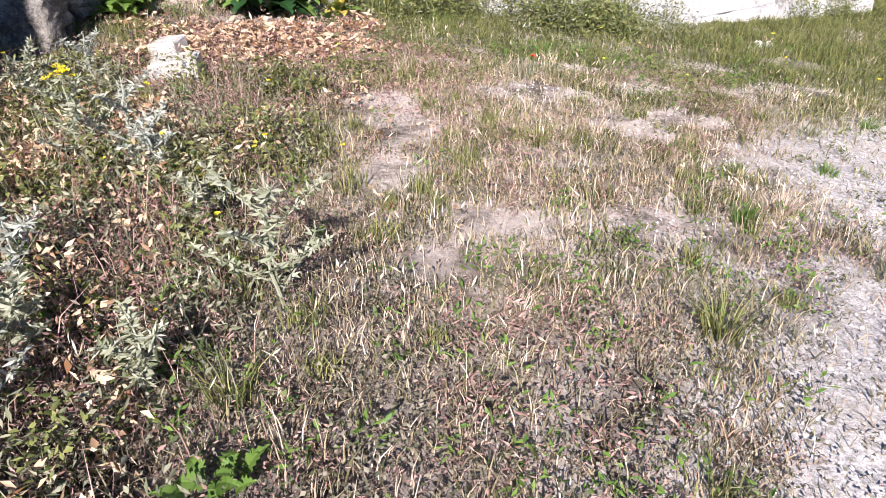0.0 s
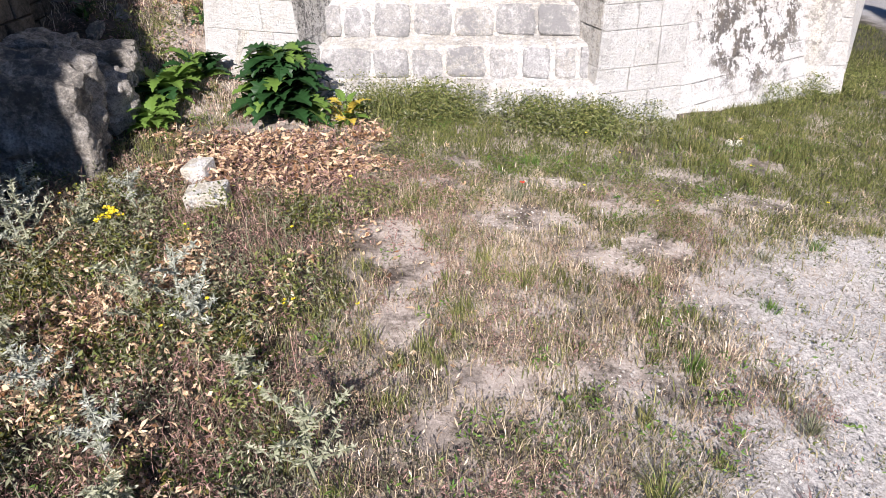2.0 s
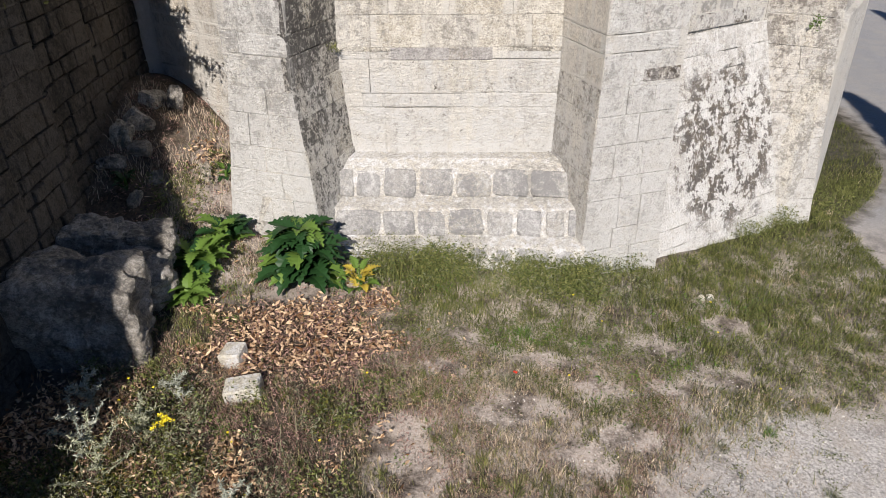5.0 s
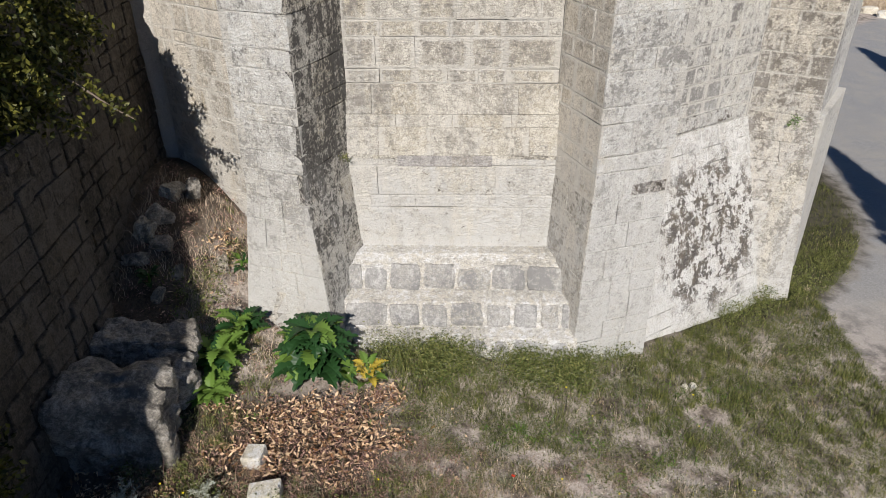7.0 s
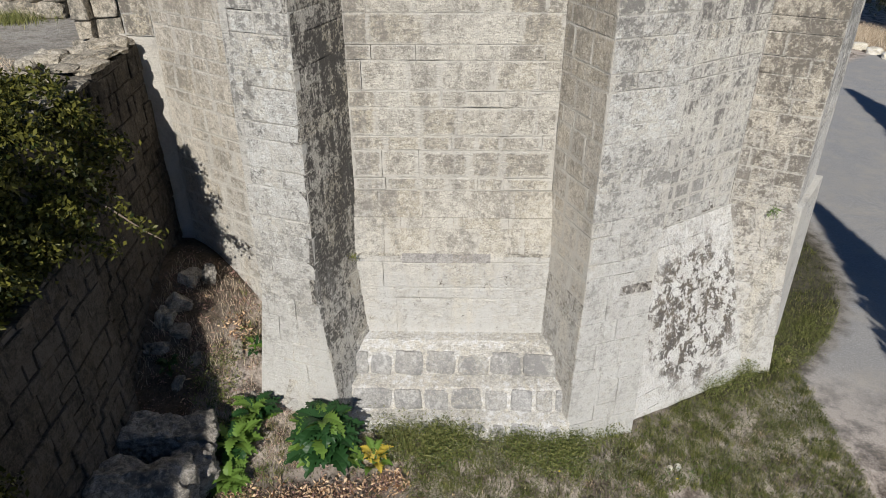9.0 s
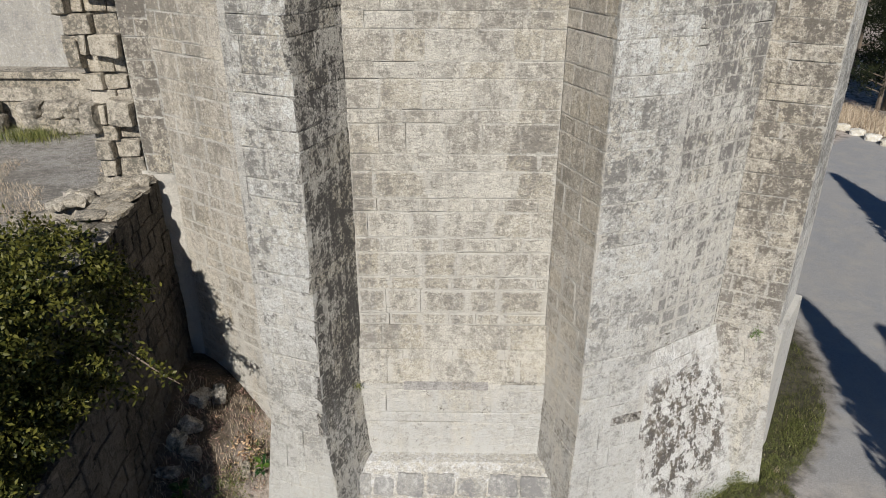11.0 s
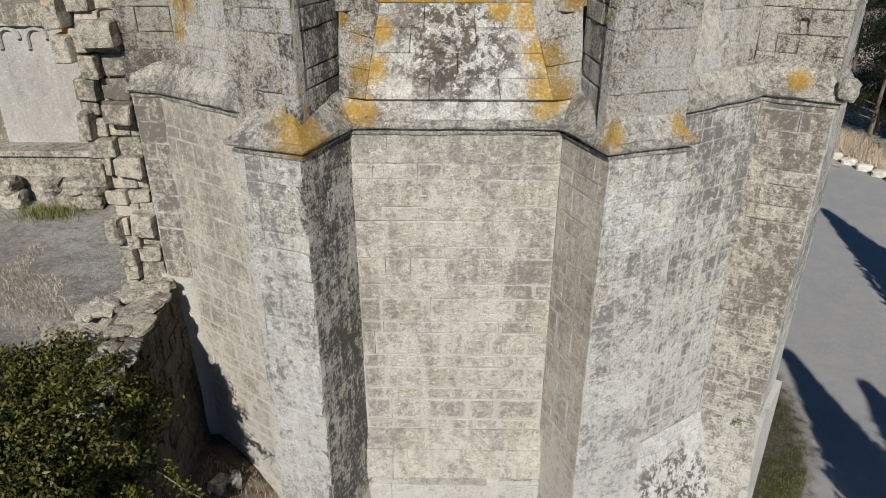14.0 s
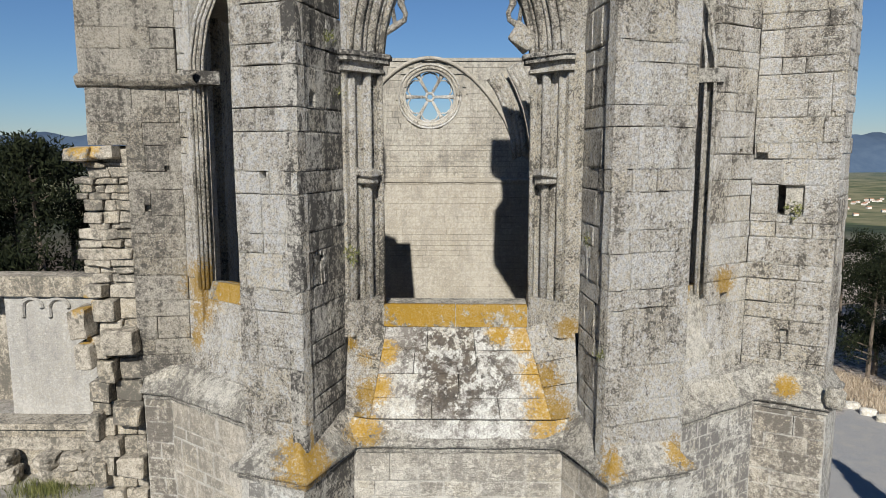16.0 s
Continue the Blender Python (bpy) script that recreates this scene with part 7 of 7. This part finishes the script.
PLACES = [(-19.5 - 1.55 * k + rp.uniform(-0.5, 0.5), 38.5 + rp.uniform(-2.5, 4.5), 5.3, rp.uniform(0.95, 1.15)) for k in range(13)]
PLACES += [(-24 - 2.2 * k, 33.5 + rp.uniform(-1.5, 1), 5.3, rp.uniform(0.9, 1.05)) for k in range(6)]
PLACES += [(33.0 + 2.3 * k + rp.uniform(-0.7, 0.7), 56 + rp.uniform(-2, 4), None, rp.uniform(0.85, 1.1)) for k in range(10)]
PLACES += [(37.0 + 2.6 * k, 64 + rp.uniform(-2, 4), None, rp.uniform(0.9, 1.1)) for k in range(8)]
PLACES += [(x, y, None, rp.uniform(0.85, 1.0)) for x, y in ((31.2, 52.5), (33.2, 50.0), (33.8, 47.0), (35.4, 53.5), (36.4, 49.0), (35.8, 44.0), (38.5, 46.5))]
for k, (x, y, zz, s) in enumerate(PLACES):
    zz = ground_z(x, y) if zz is None else zz
    m = pose(x, y, zz, 0, 0, rp.uniform(0, 360)) @ Matrix.Scale(s, 4)
    if k < 3:
        kinds[k].matrix_basis = m
    else:
        ob = copy_thing(kinds[k % 3], pose(x, y, zz, 0, 0, rp.uniform(0, 360)))
        ob.scale = (s, s, s)


def cypress(seed, height, radius, at):
    root = tagged(empty("cypress_tree", at), "tall slender dark cypress beside the track", "tree", "cypresses")
    bm = bmesh.new()
    tube(bm, [(0, 0, -0.3), (0, 0, height * 0.5), (0, 0, height * 0.95)], [0.25, 0.15, 0.03], 7)
    part("trunk", bm, M_BARK, root)
    g = np.random.default_rng(seed)
    n = 9000
    t = g.random(n) ** 0.8
    a = g.random(n) * 6.283
    prof = radius * np.minimum(1, (1 - t) * 1.6) * np.minimum(1, t * 6 + 0.3)
    r = prof * (0.6 + 0.5 * g.random(n)) * (1 + 0.2 * np.sin(a * 5 + t * 20))
    p = np.stack([r * np.cos(a), r * np.sin(a), 0.5 + t * height * 0.97], 1)
    d = np.stack([np.cos(a) * 0.5, np.sin(a) * 0.5, np.ones(n)], 1) + g.normal(0, 0.3, (n, 3))
    leaf_cloud("crown", p, d, g.uniform(0.25, 0.45, n), g.uniform(0.12, 0.2, n), M_PINE, root, seed)
    return root


for k, (tx, ty, h, r) in enumerate(((12.6, 24.3, 12.0, 1.5), (21.1, 39.2, 13.0, 1.8), (14.6, 22.4, 11.0, 2.0), (24.5, 36.0, 11.0, 2.2))):
    back = (h + 1.2) / math.tan(radians(SUN_EL))
    x, y = tx - back * math.sin(radians(SUN_AZ)), ty - back * math.cos(radians(SUN_AZ))
    cypress(40 + k, h, r, gp(x, y))

# ---- courtyard plants ----
x = G.uniform(-11.5, -7.2, 5000)
y = G.uniform(13.6, 18.0, 5000)
k = vnoise(x, y, 0.7, 99) > 0.48 + 0.07 * (y - 15.5)
x, y = x[k], y[k]
stuff(blades("courtyard_grass", x, y, np.full(len(x), 5.4), G.uniform(0.05, 0.18, len(x)), G.uniform(0.006, 0.012, len(x)), G.uniform(0.3, 1.0, len(x)), M_STRAW, seed=12), "dry straw grass in the courtyard", "grass")
x, y = G.normal(-12.1, 0.5, 900), G.normal(20.0, 0.3, 900)
stuff(blades("courtyard_weeds", x, y, np.full(len(x), 5.4), G.uniform(0.1, 0.45, len(x)), G.uniform(0.01, 0.02, len(x)), G.uniform(0.2, 0.8, len(x)), M_GRASS, seed=13), "green weeds by the low wall", "weeds")
boulder((-8.05, 13.3, 5.62), (0.55, 1.1, 0.5), (0, 0, -35), 71, "squared yellowish block behind the wall", "stone", M_RUBBLE, 0.85, 0.1, 3)
rk = random.Random(15)
for k in range(26):
    u = rk.random()
    s = rk.uniform(0.2, 0.5)
    boulder((-7.7 + 1.5 * u + rk.uniform(-0.2, 0.2), 13.1 + 1.3 * u + rk.uniform(-0.25, 0.25), 6.12 + 0.15 * u), (s, s * 0.7, s * 0.5), (rk.uniform(-10, 10), rk.uniform(-10, 10), rk.uniform(0, 180)), 80 + k, "loose rubble stone on the broken wall", "stone", M_RUBBLE, 0.7, 0.2, 2)

# ---- roadside and distance ----
for k in range(9):
    x, y = 25.6 + 0.42 * k, 50.2 - 1.15 * k + rk.uniform(-0.2, 0.2)
    boulder((x, y, ground_z(x, y) + 0.18), (1.0, 0.6, 0.55), (0, 0, rk.uniform(-50, 0)), 120 + k, "pale kerb stone beside the gravel road", "stone", M_BLOCK, 0.85, 0.12, 2)["group"] = "kerb stones"
u, w = G.uniform(-0.6, 1.3, 9000), G.uniform(0.4, 6.0, 9000)
x, y = 25.6 + 3.4 * u + w * 0.93, 50.2 - 9.2 * u + w * 0.35
stuff(blades("roadside_grass", x, y, np.array([ground_z(a, b) for a, b in zip(x, y)]), G.uniform(0.3, 0.9, len(x)), G.uniform(0.02, 0.05, len(x)), G.uniform(0.2, 0.8, len(x)), M_STRAW, seed=14), "tall dry grass beyond the road", "grass")
M_TILE = plain("roof_tiles", (0.34, 0.17, 0.10), (0.46, 0.26, 0.17), 0.4)
M_PLASTER = plain("house_plaster", (0.62, 0.57, 0.5), (0.75, 0.71, 0.64), 0.3)
M_PANE = plain("house_window", (0.05, 0.05, 0.06), (0.09, 0.09, 0.1), 1.0, 0.3)


def house():
    root = tagged(empty("house"), "distant plastered house with a red tiled roof", "house", "village houses")
    part("wall", prism([(-7, -5), (7, -5), (7, 5), (-7, 5)], -3, 6), M_PLASTER, root)
    bm = bmesh.new()
    v = [bm.verts.new(c) for c in ((-7.5, -5.5, 6), (7.5, -5.5, 6), (7.5, 5.5, 6), (-7.5, 5.5, 6), (-7.5, 0, 8.2), (7.5, 0, 8.2))]
    for f in ((0, 1, 5, 4), (2, 3, 4, 5), (1, 2, 5), (3, 0, 4), (3, 2, 1, 0)):
        bm.faces.new([v[i] for i in f])
    part("roof", bm, M_TILE, root)
    for x in (-4.5, -1.5, 1.5, 4.5):
        part("window", prism([(x - 0.6, -5.1), (x + 0.6, -5.1), (x + 0.6, -4.9), (x - 0.6, -4.9)], 2.5, 4.2), M_PANE, root)
    return root


# a long ridge behind the plain; its blue haze is put into the colour
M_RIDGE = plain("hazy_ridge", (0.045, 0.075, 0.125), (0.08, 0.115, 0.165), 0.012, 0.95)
ridge_v, ridge_f = [], []
for k in range(161):
    x = -4800 + 60 * k
    crest = 120 + 30 * math.sin(x * 0.0011 + 0.4) + 14 * math.sin(x * 0.0043) + 6 * math.sin(x * 0.013 + 1.0)
    for j, (back_off, up) in enumerate(((0, 0.0), (130, 0.5), (260, 0.65), (420, 0.88), (520, 1.0), (800, 0.6))):
        ridge_v.append((x, 3800 + back_off + 50 * math.sin(x * 0.006 + j), -125 + (crest + 125) * up * (1 + 0.08 * math.sin(x * 0.017 + 2 * j))))
    if k:
        for j in range(5):
            a = 6 * (k - 1) + j
            ridge_f.append((a, a + 6, a + 7, a + 1))
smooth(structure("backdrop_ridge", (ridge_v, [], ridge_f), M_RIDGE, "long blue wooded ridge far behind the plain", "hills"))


first = house()
rv = random.Random(3)
for k in range(34):
    d, s = rv.uniform(1500, 2050), rv.uniform(0.545, 0.66)
    y = d / math.hypot(1, s)
    x = y * s
    m = pose(x, y, ground_z(x, y), 0, 0, rv.uniform(-40, 40))
    if k:
        copy_thing(first, m).scale = (0.65, 0.65, 0.65)
    else:
        first.matrix_basis = m @ Matrix.Scale(0.65, 4)
